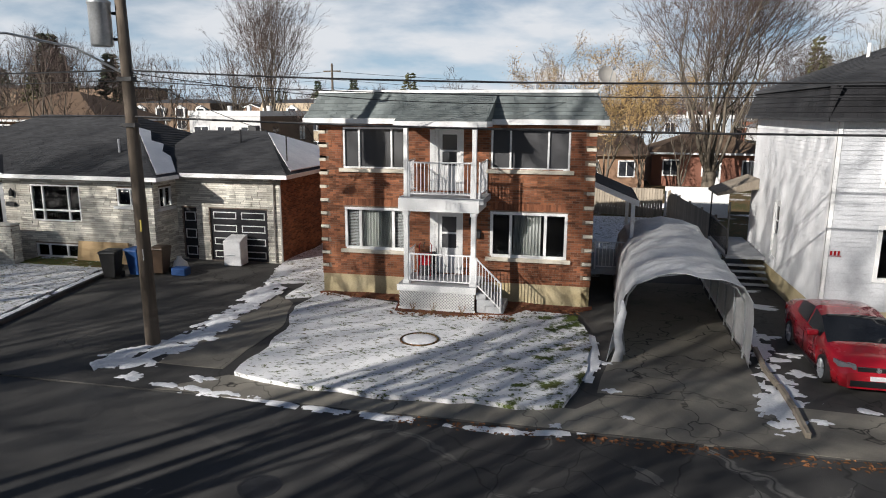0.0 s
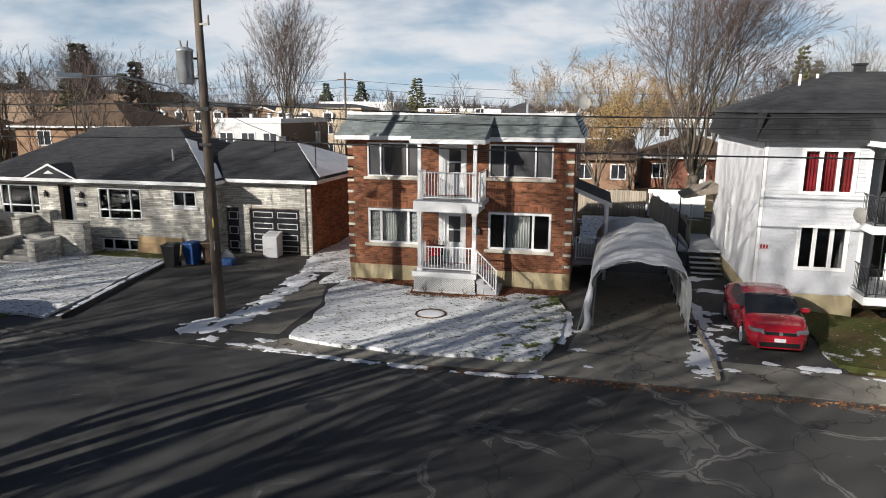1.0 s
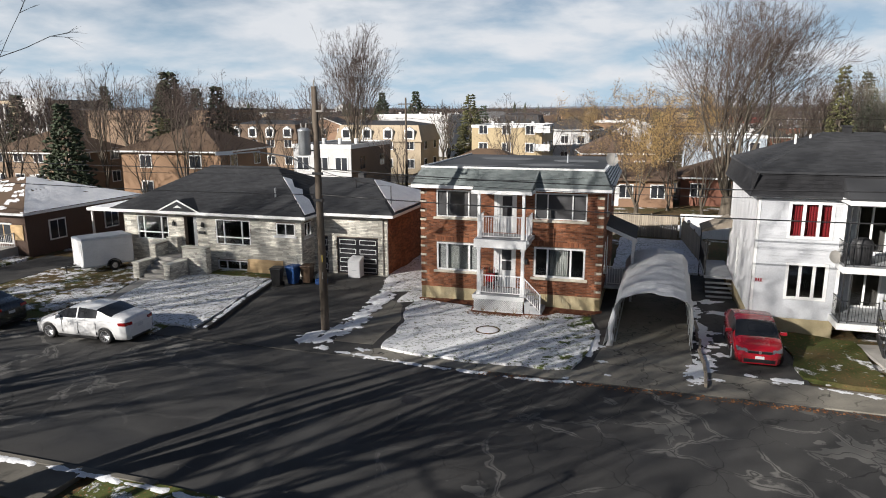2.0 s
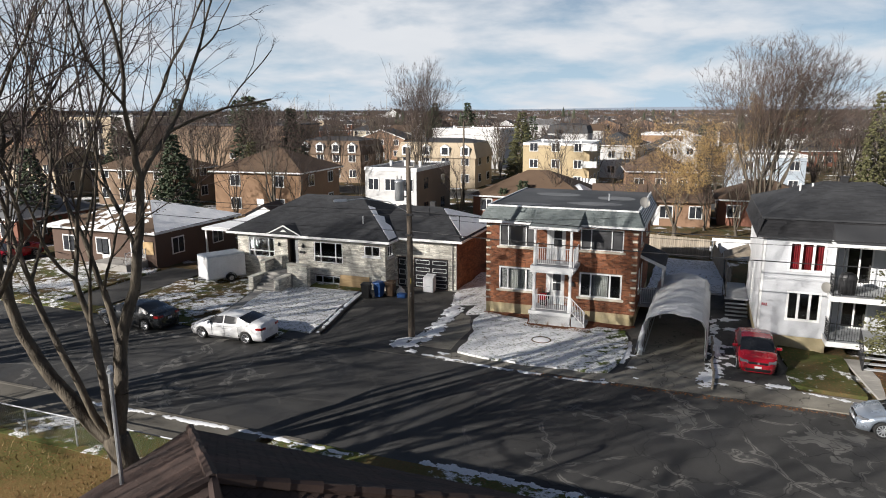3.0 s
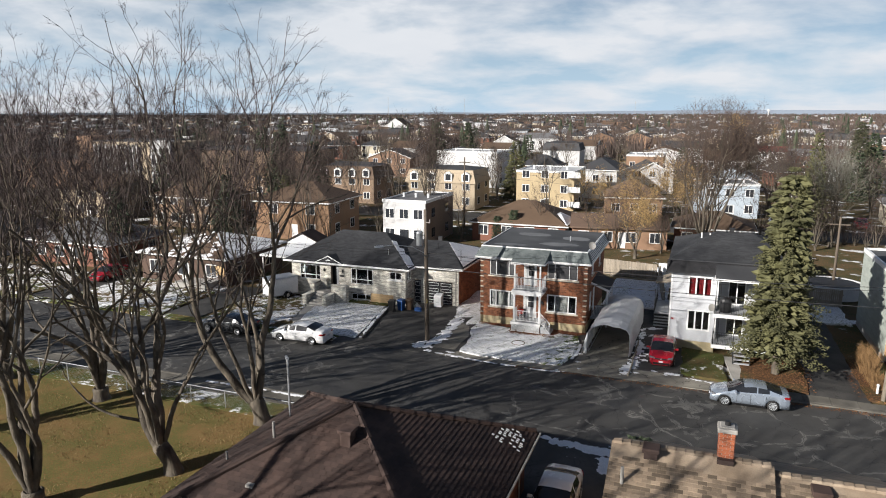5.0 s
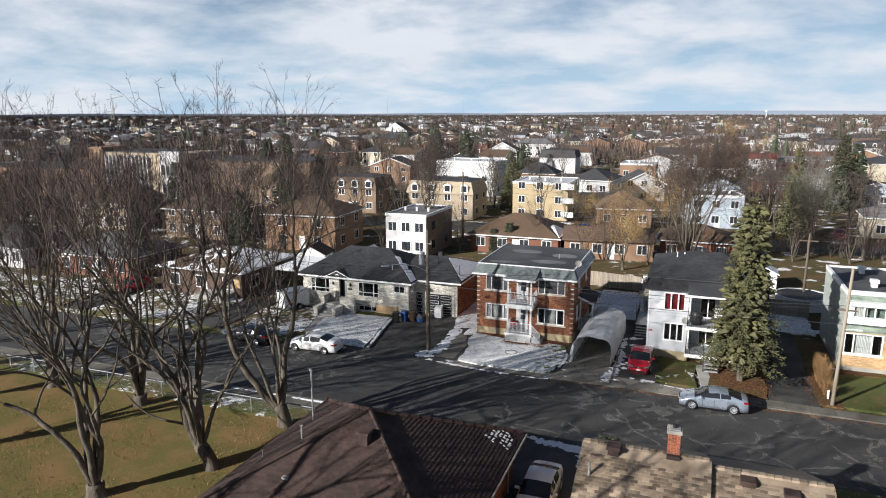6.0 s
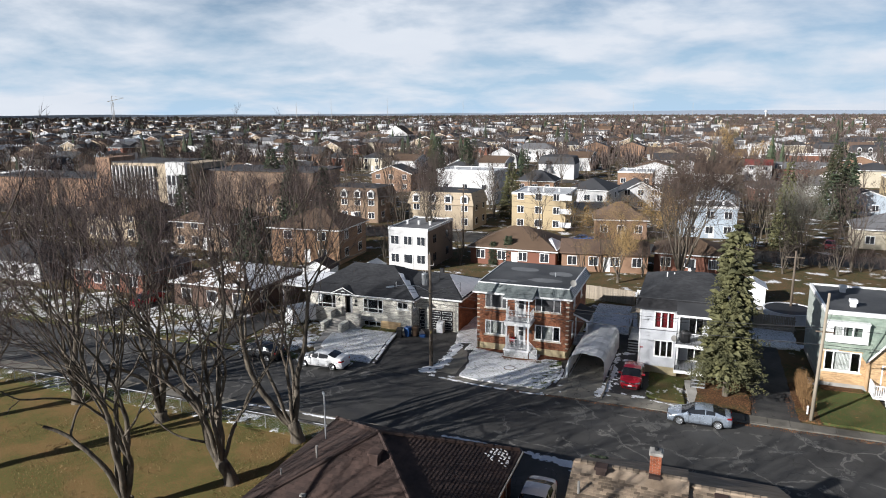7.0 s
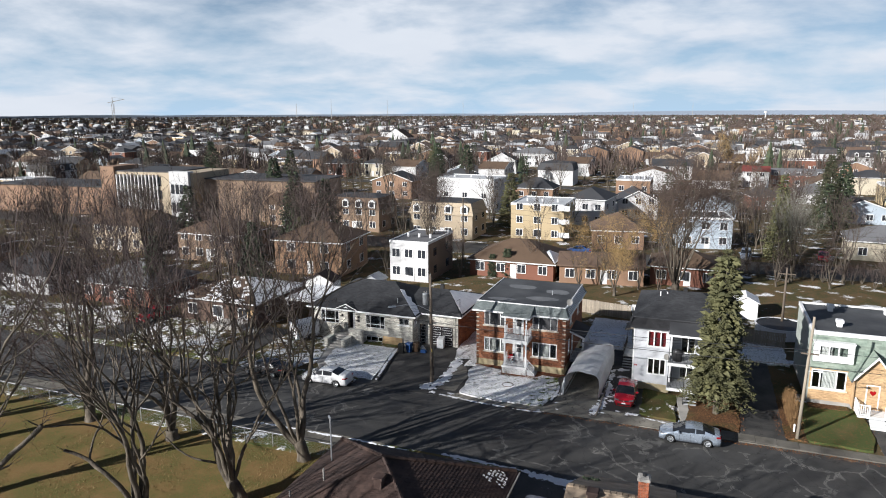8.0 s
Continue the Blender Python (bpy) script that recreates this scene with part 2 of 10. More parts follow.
M_LEAF_GOLD = surf("golden_autumn_leaves", (0.26, 0.165, 0.06), (0.42, 0.285, 0.12), 0.75, 0.8, 9, 0.0, islands="island", spread=0.3)
M_SHRUB = surf("dry_brown_shrub", (0.15, 0.085, 0.035), (0.26, 0.155, 0.07), 0.9, 1.5, 12, 0.0, islands="island", spread=0.35)
M_STALK = surf("dry_tan_grass_stalks", (0.15, 0.105, 0.045), (0.27, 0.19, 0.085), 0.9, 0.5, 6, 0.0, islands="island", spread=0.4, kind="World")
# vehicles
M_TYRE = surf("tyre_rubber", (0.012, 0.012, 0.012), (0.022, 0.022, 0.022), 0.8, 4, 60, 0.2)
M_RIM = surf("alloy_rim", (0.40, 0.40, 0.41), (0.56, 0.56, 0.57), 0.3, 4, 40, 0.0, metal=0.9)
M_LAMP_RED = paint("red_tail_lens", (0.30, 0.01, 0.012), 0.15)
M_LAMP_CLEAR = paint("clear_head_lens", (0.16, 0.165, 0.18), 0.08)
M_CAR_TRIM = paint("black_car_trim", (0.012, 0.012, 0.013), 0.4)
M_PLATE = paint("pale_plate", (0.6, 0.6, 0.62), 0.4)


def car_paint(name, c, metal=0.0):
    s = Shader(name, 0.3, metal, 0.5)
    v = s.coords()
    s.colour(s.mix(s.ramp(s.noise(v, 1.2, 3), 0.35, 0.75), tuple(x * 0.93 for x in c), c))
    s.p.inputs["Coat Weight"].default_value = 0.8
    s.p.inputs["Coat Roughness"].default_value = 0.05
    s.rough(s.ramp(s.noise(v, 2, 3), 0.3, 0.7, 0.22, 0.30))
    return s.mat


M_CAR_RED = car_paint("red_car_paint", (0.32, 0.007, 0.016))
M_CAR_WHITE = car_paint("white_car_paint", (0.78, 0.78, 0.78))
M_CAR_SILVER = car_paint("silver_car_paint", (0.40, 0.46, 0.54), 0.55)
M_CAR_DARK = car_paint("dark_grey_car_paint", (0.022, 0.024, 0.027), 0.2)
M_CAR_BLUE = car_paint("blue_car_paint", (0.03, 0.10, 0.30))


def glass(name, tint, gloss_rough=0.02, screen=0.0):
    """Clear pane: mostly see-through, mirrored at grazing angles."""
    m = bpy.data.materials.new(name)
    m.use_nodes = True
    n, l = m.node_tree.nodes, m.node_tree.links
    n.clear()
    out, mixer = n.new("ShaderNodeOutputMaterial"), n.new("ShaderNodeMixShader")
    tr, gl, fr = n.new("ShaderNodeBsdfTransparent"), n.new("ShaderNodeBsdfGlossy"), n.new("ShaderNodeFresnel")
    tr.inputs["Color"].default_value = (*tint, 1)
    gl.inputs["Roughness"].default_value = gloss_rough
    fr.inputs["IOR"].default_value = 1.6
    l.new(fr.outputs[0], mixer.inputs[0])
    if screen:
        # a grey insect screen behind the pane
        web, blend = n.new("ShaderNodeBsdfDiffuse"), n.new("ShaderNodeMixShader")
        web.inputs["Color"].default_value = (0.13, 0.13, 0.135, 1)
        blend.inputs[0].default_value = screen
        l.new(tr.outputs[0], blend.inputs[1])
        l.new(web.outputs[0], blend.inputs[2])
        l.new(blend.outputs[0], mixer.inputs[1])
    else:
        l.new(tr.outputs[0], mixer.inputs[1])
    l.new(gl.outputs[0], mixer.inputs[2])
    l.new(mixer.outputs[0], out.inputs[0])
    return m


M_GLASS = glass("window_glass", (0.72, 0.74, 0.75))
M_GLASS_DARK = glass("insect_screened_glass", (0.25, 0.25, 0.25), screen=0.55)


def solid_glass(name, c):
    """Tinted glass over a dark inside, for car windows and far panes."""
    s = Shader(name, 0.06, 0.0, 0.6)
    s.colour(s.mix(s.noise(s.coords(), 0.9, 3), c, tuple(x * 2.2 for x in c)))
    return s.mat


M_CAR_GLASS = solid_glass("tinted_car_glass", (0.012, 0.013, 0.015))
M_FAR_GLASS = solid_glass("far_window_glass", (0.02, 0.022, 0.026))


# ground covers
def asphalt_road():
    s = Shader("worn_street_asphalt", 0.75, 0.0, 0.35)
    v = s.coords("World")
    broad = s.noise(v, 0.11, 5, 0.6, 0.5)
    c = s.mix(s.ramp(broad, 0.35, 0.7), (0.037, 0.036, 0.035), (0.068, 0.066, 0.063))
    # the older pavement away from the fresh patch wears pale islands between its cracks
    x = s.axis(v, "X")
    old = s.math("MAXIMUM", s.ramp(x, 3.0, 8.0), s.ramp(x, -4.0, -9.0))
    wv = s.noise(v, 0.7, 2)
    warp = s.n.new("ShaderNodeVectorMath")
    warp.operation = "ADD"
    s.l.new(v, warp.inputs[0])
    wcol = s.n.new("ShaderNodeTexNoise")
    wcol.inputs["Scale"].default_value = 0.9
    s.l.new(v, wcol.inputs["Vector"])
    s.l.new(wcol.outputs["Color"], warp.inputs[1])
    edge = s.voronoi(warp.outputs[0], 0.46)
    # the top coat has peeled along the cracks, in places and unevenly wide
    peel = s.ramp(s.math("ADD", s.noise(v, 0.33, 3, 0.6), s.math("MULTIPLY", s.noise(v, 1.9, 4, 0.6), 0.35)), 0.70, 0.94, 0.0, 0.21)
    peel = s.math("MULTIPLY", peel, s.ramp(s.noise(s.coords("World", (0.5, 1.6, 1)), 0.9, 3, 0.6), 0.40, 0.58, 0.25, 1.25))
    peel = s.math("MULTIPLY", peel, s.math("ADD", s.math("MULTIPLY", old, 0.92), 0.08))
    isles = s.ramp(s.math("SUBTRACT", peel, s.math("ADD", edge, s.math("MULTIPLY", s.noise(v, 3.0, 3, 0.6), 0.07))), -0.03, -0.018)
    c = s.mix(isles, c, s.mix(wv, (0.085, 0.083, 0.078), (0.145, 0.14, 0.13)))
    seam = s.voronoi(warp.outputs[0], 0.27)
    ragged = s.math("ADD", seam, s.math("MULTIPLY", s.math("SUBTRACT", s.noise(v, 2.6, 4, 0.65), 0.5), 0.055))
    line = s.math("MULTIPLY", s.ramp(ragged, 0.014, 0.024, 1.0, 0.0), s.ramp(s.noise(v, 0.45, 3, 0.6), 0.44, 0.52))
    line = s.math("MULTIPLY", line, s.math("ADD", s.math("MULTIPLY", old, 0.85), 0.15))
    c = s.mix(line, c, s.mix(wv, (0.11, 0.106, 0.098), (0.19, 0.182, 0.168)))
    crack = s.math("MAXIMUM", s.ramp(edge, 0.0, 0.010, 1.0, 0.0), s.ramp(seam, 0.0, 0.007, 1.0, 0.0))
    crack = s.math("MULTIPLY", crack, s.math("ADD", s.math("MULTIPLY", old, 0.75), 0.1))
    c = s.mix(crack, c, (0.012, 0.012, 0.012))
    grit = s.noise(v, 45, 2)
    c = s.mix(1.0, c, s.mix(grit, (0.75, 0.75, 0.75), (1.25, 1.25, 1.25)), "MULTIPLY")
    s.colour(c)
    s.rough(s.ramp(s.noise(v, 0.35, 4), 0.35, 0.65, 0.55, 0.9))
    s.bump(s.math("SUBTRACT", grit, crack), 0.4, 0.01)
    return s.mat


def asphalt_drive(name="cracked_driveway_asphalt", dark=(0.026, 0.026, 0.026), pale=(0.072, 0.068, 0.062)):
    s = Shader(name, 0.8, 0.0, 0.35)
    v = s.coords("World")
    c = s.mix(s.ramp(s.noise(v, 0.3, 5, 0.6, 0.6), 0.35, 0.68), dark, pale)
    warp = s.n.new("ShaderNodeVectorMath")
    warp.operation = "ADD"
    s.l.new(v, warp.inputs[0])
    wcol = s.n.new("ShaderNodeTexNoise")
    wcol.inputs["Scale"].default_value = 1.5
    s.l.new(v, wcol.inputs["Vector"])
    s.l.new(wcol.outputs["Color"], warp.inputs[1])
    crack = s.ramp(s.voronoi(warp.outputs[0], 0.7), 0.0, 0.02, 1.0, 0.0)
    crack = s.math("MULTIPLY", crack, s.ramp(s.noise(v, 0.25, 3), 0.42, 0.6))
    c = s.mix(crack, c, (0.015, 0.014, 0.012))
    grit = s.noise(v, 40, 2)
    s.colour(s.mix(1.0, c, s.mix(grit, (0.75, 0.75, 0.75), (1.25, 1.25, 1.25)), "MULTIPLY"))
    s.bump(s.math("SUBTRACT", grit, crack), 0.4, 0.012)
    return s.mat


def grass(name, dry, green, green_part, snow, snow_scale=1.6, leaves=0.0, fade=None, tuft=0.385):
    """Winter turf: dry and green blades, snow lying in the hollows where snow > 0, fallen leaves."""
    s = Shader(name, 0.95, 0.0, 0.1)
    v = s.coords("World")
    blades = s.noise(v, 14, 4, 0.7)
    c = s.mix(s.ramp(s.noise(v, 0.35, 4), 0.62 - green_part * 0.5, 0.78 - green_part * 0.5), dry, green)
    c = s.mix(1.0, c, s.mix(blades, (0.45, 0.45, 0.45), (1.6, 1.6, 1.6)), "MULTIPLY")
    if leaves:
        c = s.mix(s.ramp(s.noise(v, 9, 3, 0.6), 0.66 - leaves * 0.2, 0.70 - leaves * 0.2), c, (0.20, 0.10, 0.045))
    h = blades
    if snow:
        lie = s.math("ADD", s.math("MULTIPLY", s.noise(v, snow_scale, 5, 0.72), 0.6), s.math("MULTIPLY", s.noise(v, 0.28, 3), 0.4))
        if fade:
            lie = s.math("SUBTRACT", lie, s.ramp(s.axis(v, "X"), fade[0], fade[1], 0.0, fade[2]))
        tufts = s.ramp(s.noise(s.coords("World", (0.8, 1.5, 1)), 7.5, 5, 0.7), tuft, tuft + 0.065)
        mask = s.math("MULTIPLY", s.ramp(lie, 0.56 - snow * 0.3, 0.61 - snow * 0.3), tufts)
        c = s.mix(mask, c, s.mix(blades, (0.75, 0.75, 0.76), (0.88, 0.88, 0.88)))
        h = s.math("ADD", s.math("MULTIPLY", mask, 1.2), s.math("MULTIPLY", blades, 0.6))
    s.colour(c)
    s.bump(h, 0.6, 0.035)
    return s.mat


M_ROAD = asphalt_road()
M_DRIVE = asphalt_drive(dark=(0.026, 0.026, 0.026), pale=(0.085, 0.080, 0.073))
M_APRON = asphalt_drive("pale_worn_apron", (0.125, 0.115, 0.098), (0.27, 0.25, 0.208))
M_PARK = grass("dry_park_grass", (0.180, 0.121, 0.050), (0.118, 0.105, 0.036), 0.46, 0.0, leaves=0.40)
M_VERGE = grass("verge_turf_with_snow_scraps", (0.15, 0.115, 0.05), (0.085, 0.10, 0.032), 0.5, 0.08, leaves=0.35)
M_LAWN_SNOW = grass("snowy_front_lawn", (0.14, 0.115, 0.055), (0.085, 0.11, 0.028), 0.5, 0.86, fade=(4.6, 9.5, 0.22))
M_LAWN_SNOW_B = grass("snow_dusted_lawn", (0.13, 0.11, 0.05), (0.09, 0.10, 0.03), 0.35, 0.78, tuft=0.40)
M_LAWN_PATCHY = grass("brown_lawn_with_snow_scraps", (0.12, 0.09, 0.045), (0.075, 0.085, 0.03), 0.4, 0.27, leaves=0.35)
M_LAWN_GREEN = grass("green_brown_lawn", (0.10, 0.080, 0.036), (0.060, 0.070, 0.022), 0.42, 0.02, leaves=0.28)
M_LAWN_BRIGHT = grass("short_green_lawn", (0.12, 0.095, 0.045), (0.070, 0.088, 0.030), 0.62, 0.0, leaves=0.34)
M_BED = grass("brown_needle_bed", (0.075, 0.044, 0.025), (0.065, 0.058, 0.026), 0.35, 0.0, leaves=0.6)
M_MULCH = surf("red_brown_mulch", (0.10, 0.030, 0.016), (0.20, 0.07, 0.035), 0.95, 3, 30, 0.8)
M_GROUND = grass("suburban_yard_ground", (0.105, 0.078, 0.042), (0.065, 0.064, 0.030), 0.38, 0.05, 0.25, leaves=0.4)
M_SNOW = surf("old_snow", (0.74, 0.75, 0.77), (0.88, 0.88, 0.885), 0.7, 1.5, 20, 0.5, kind="World", depth=0.03)


# ---- mesh building ----
class Geo:
    """Collects vertices and faces for one mesh."""

    def __init__(self):
        self.v, self.f = [], []

    def face(self, *pts):
        n = len(self.v)
        self.v.extend(tuple(p) for p in pts)
        self.f.append(tuple(range(n, n + len(pts))))
        return self

    def box(self, x0, y0, z0, x1, y1, z1):
        n = len(self.v)
        self.v += [(x0, y0, z0), (x1, y0, z0), (x1, y1, z0), (x0, y1, z0), (x0, y0, z1), (x1, y0, z1), (x1, y1, z1), (x0, y1, z1)]
        self.f += [tuple(n + i for i in q) for q in ((3, 2, 1, 0), (4, 5, 6, 7), (0, 1, 5, 4), (1, 2, 6, 5), (2, 3, 7, 6), (3, 0, 4, 7))]
        return self

    def hull8(self, low, high):
        """A block between two loops of points, low and high, in the same order."""
        n, k = len(self.v), len(low)
        self.v += [tuple(p) for p in low] + [tuple(p) for p in high]
        self.f.append(tuple(n + i for i in reversed(range(k))))
        self.f.append(tuple(n + k + i for i in range(k)))
        for i in range(k):
            j = (i + 1) % k
            self.f.append((n + i, n + j, n + k + j, n + k + i))
        return self

    def prism(self, pts, z0, z1):
        return self.hull8([(x, y, z0) for x, y in pts], [(x, y, z1) for x, y in pts])

    def along_x(self, yz, x0, x1):
        return self.hull8([(x1, y, z) for y, z in yz], [(x0, y, z) for y, z in yz])

    def along_y(self, xz, y0, y1):
        return self.hull8([(x, y0, z) for x, z in xz], [(x, y1, z) for x, z in xz])

    def cyl(self, p0, p1, r0, r1=None, n=8, caps=True):
        r1 = r0 if r1 is None else r1
        p0, p1 = Vector(p0), Vector(p1)
        d = (p1 - p0).normalized()
        a = d.orthogonal().normalized()
        b = d.cross(a)
        k = len(self.v)
        for p, r in ((p0, r0), (p1, r1)):
            for i in range(n):
                t = 2 * math.pi * i / n
                self.v.append(tuple(p + a * (r * math.cos(t)) + b * (r * math.sin(t))))
        for i in range(n):
            j = (i + 1) % n
            self.f.append((k + i, k + j, k + n + j, k + n + i))
        if caps:
            self.f.append(tuple(k + i for i in reversed(range(n))))
            self.f.append(tuple(k + n + i for i in range(n)))
        return self

    def tube(self, pts, r, n=6):
        pts = [Vector(p) for p in pts]
        rings = []
        a = None
        for i, p in enumerate(pts):
            d = (pts[min(i + 1, len(pts) - 1)] - pts[max(i - 1, 0)]).normalized()
            a = d.orthogonal() if a is None else a - d * a.dot(d)
            a.normalize()
            b = d.cross(a)
            rings.append([p + a * (r * math.cos(6.2832 * k / n)) + b * (r * math.sin(6.2832 * k / n)) for k in range(n)])
        return self.loft(rings)

    def loft(self, rings, closed=True, caps=True):
        """Skin over rings of equal length."""
        n0, k = len(self.v), len(rings[0])
        for r in rings:
            self.v += [tuple(p) for p in r]
        for i in range(len(rings) - 1):
            for j in range(k if closed else k - 1):
                a, b = n0 + i * k + j, n0 + i * k + (j + 1) % k
                self.f.append((a, b, b + k, a + k))
        if caps and closed:
            self.f.append(tuple(n0 + j for j in reversed(range(k))))
            self.f.append(tuple(n0 + (len(rings) - 1) * k + j for j in range(k)))
        return self

    def add(self, other, m=None):
        n = len(self.v)
        self.v += [tuple(m @ Vector(p)) for p in other.v] if m else other.v
        self.f += [tuple(n + i for i in q) for q in other.f]
        return self

    def mesh(self, name, smooth=False, bevel=0.0):
        me = bpy.data.meshes.new(name)
        me.from_pydata(self.v, [], self.f)
        if bevel:
            bm = bmesh.new()
            bm.from_mesh(me)
            bmesh.ops.remove_doubles(bm, verts=bm.verts, dist=0.0005)
            bmesh.ops.recalc_face_normals(bm, faces=bm.faces)
            bmesh.ops.bevel(bm, geom=[e for e in bm.edges if e.is_manifold and e.calc_face_angle(0) > 0.6], offset=bevel, segments=1, affect="EDGES", clamp_overlap=True)
            bm.to_mesh(me)
            bm.free()
        if smooth:
            me.shade_smooth()
        me.update()
        return me


def part(name, geo, material, parent, label="", smooth=False, bevel=0.0, m=None):
    """One mesh under a thing or a part."""
    me = geo if isinstance(geo, bpy.types.Mesh) else geo.mesh(name, smooth, bevel)
    if not me.materials:
        me.materials.append(material)
    ob = new(name, me)
    ob.parent = parent
    if m is not None:
        ob.matrix_basis = m
    return tagged(ob, label)


def thing(name, m, label, category, group="", kind=""):
    """An empty that carries the parts of one thing."""
    ob = new(name)
    ob.empty_display_size = 0.3
    ob.matrix_basis = m
    return tagged(ob, label, category, group, kind)


def solo(name, geo, material, label, category, group="", kind="", smooth=False, bevel=0.0, m=None):
    """A thing of a single mesh."""
    return tagged(part(name, geo, material, None, "", smooth, bevel, m), label, category, group, kind)


def facing(x, y, side, z=0.0):
    """The frame of a wall seen from outside: its x runs to the viewer's right, its y into the house."""
    return pose(x, y, z, 0, 0, {"south": 0, "east": 90, "north": 180, "west": 270}[side])


def wall_geo(length, z0, z1, holes=(), thick=0.2):
    """A wall along x from 0 to length, its outer face at y = 0, with holes (x0, x1, z0, z1) through it."""
    g = Geo()
    xs = sorted({0, length, *[max(0, min(length, h[i])) for h in holes for i in (0, 1)]})
    zs = sorted({z0, z1, *[max(z0, min(z1, h[i])) for h in holes for i in (2, 3)]})
    solid = {}
    for i in range(len(xs) - 1):
        for j in range(len(zs) - 1):
            cx, cz = (xs[i] + xs[i + 1]) / 2, (zs[j] + zs[j + 1]) / 2
            solid[i, j] = not any(h[0] < cx < h[1] and h[2] < cz < h[3] for h in holes)
    for (i, j), full in solid.items():
        if not full:
            continue
        a, b, c, d = xs[i], xs[i + 1], zs[j], zs[j + 1]
        g.face((a, 0, c), (b, 0, c), (b, 0, d), (a, 0, d))
        g.face((b, thick, c), (a, thick, c), (a, thick, d), (b, thick, d))
        if not solid.get((i - 1, j)):
            g.face((a, thick, c), (a, 0, c), (a, 0, d), (a, thick, d))
        if not solid.get((i + 1, j)):
            g.face((b, 0, c), (b, thick, c), (b, thick, d), (b, 0, d))
        if not solid.get((i, j - 1)):
            g.face((a, thick, c), (b, thick, c), (b, 0, c), (a, 0, c))
        if not solid.get((i, j + 1)):
            g.face((a, 0, d), (b, 0, d), (b, thick, d), (a, thick, d))
    return g


def window(parent, face, x0, x1, z0, z1, splits=(), bar=0.05, cross=(), trim=None, pane=None, sill=True, inset=0.02, curtain=None, cover=(0, 1), sill_mat=None, name="window", proud=0.03):
    """A window set in a hole: its frame, each pane, sill and curtain. splits: fractions where mullions stand; cross: heights of rails."""
    trim, pane = trim or M_WHITE, pane or M_GLASS
    y0, y1 = inset - proud, inset + 0.05
    w = x1 - x0
    cuts = [x0 + bar] + [x0 + w * s for s in splits] + [x1 - bar]
    rows = [z0 + bar] + [z0 + (z1 - z0) * c for c in cross] + [z1 - bar]
    gaps = [(a + (bar / 2 if i else 0), b - (bar / 2 if i < len(cuts) - 2 else 0), c + (bar / 2 if j else 0), d - (bar / 2 if j < len(rows) - 2 else 0))
            for i, (a, b) in enumerate(zip(cuts, cuts[1:])) for j, (c, d) in enumerate(zip(rows, rows[1:]))]
    base = wall_geo(w, z0, z1, [(a - x0, b - x0, c, d) for a, b, c, d in gaps], y1 - y0)
    g = Geo().add(base, Matrix.Translation((x0, y0, 0)))
    win = part(name, g, trim, parent, m=face)
    for a, b, c, d in gaps:
        p = part("pane", Geo().box(a - 0.01, y1 - 0.02, c - 0.01, b + 0.01, y1 - 0.012, d + 0.01), pane, win)
        p.visible_shadow = False
    if sill:
        part("sill", Geo().box(x0 - 0.14, -0.10, z0 - 0.12, x1 + 0.14, 0.05, z0), sill_mat or M_WHITE, win, bevel=0.012)
    if curtain:
        a, b = x0 + w * cover[0], x0 + w * cover[1]
        c = Geo()
        n = max(6, int((b - a) / 0.05))
        pts = [(a + (b - a) * i / n, y1 + 0.09 + 0.022 * (-1) ** i) for i in range(n + 1)]
        for p, q in zip(pts, pts[1:]):
            c.face((p[0], p[1], z0), (q[0], q[1], z0), (q[0], q[1], z1), (p[0], p[1], z1))
        part("curtain", c, curtain, win)
    return win


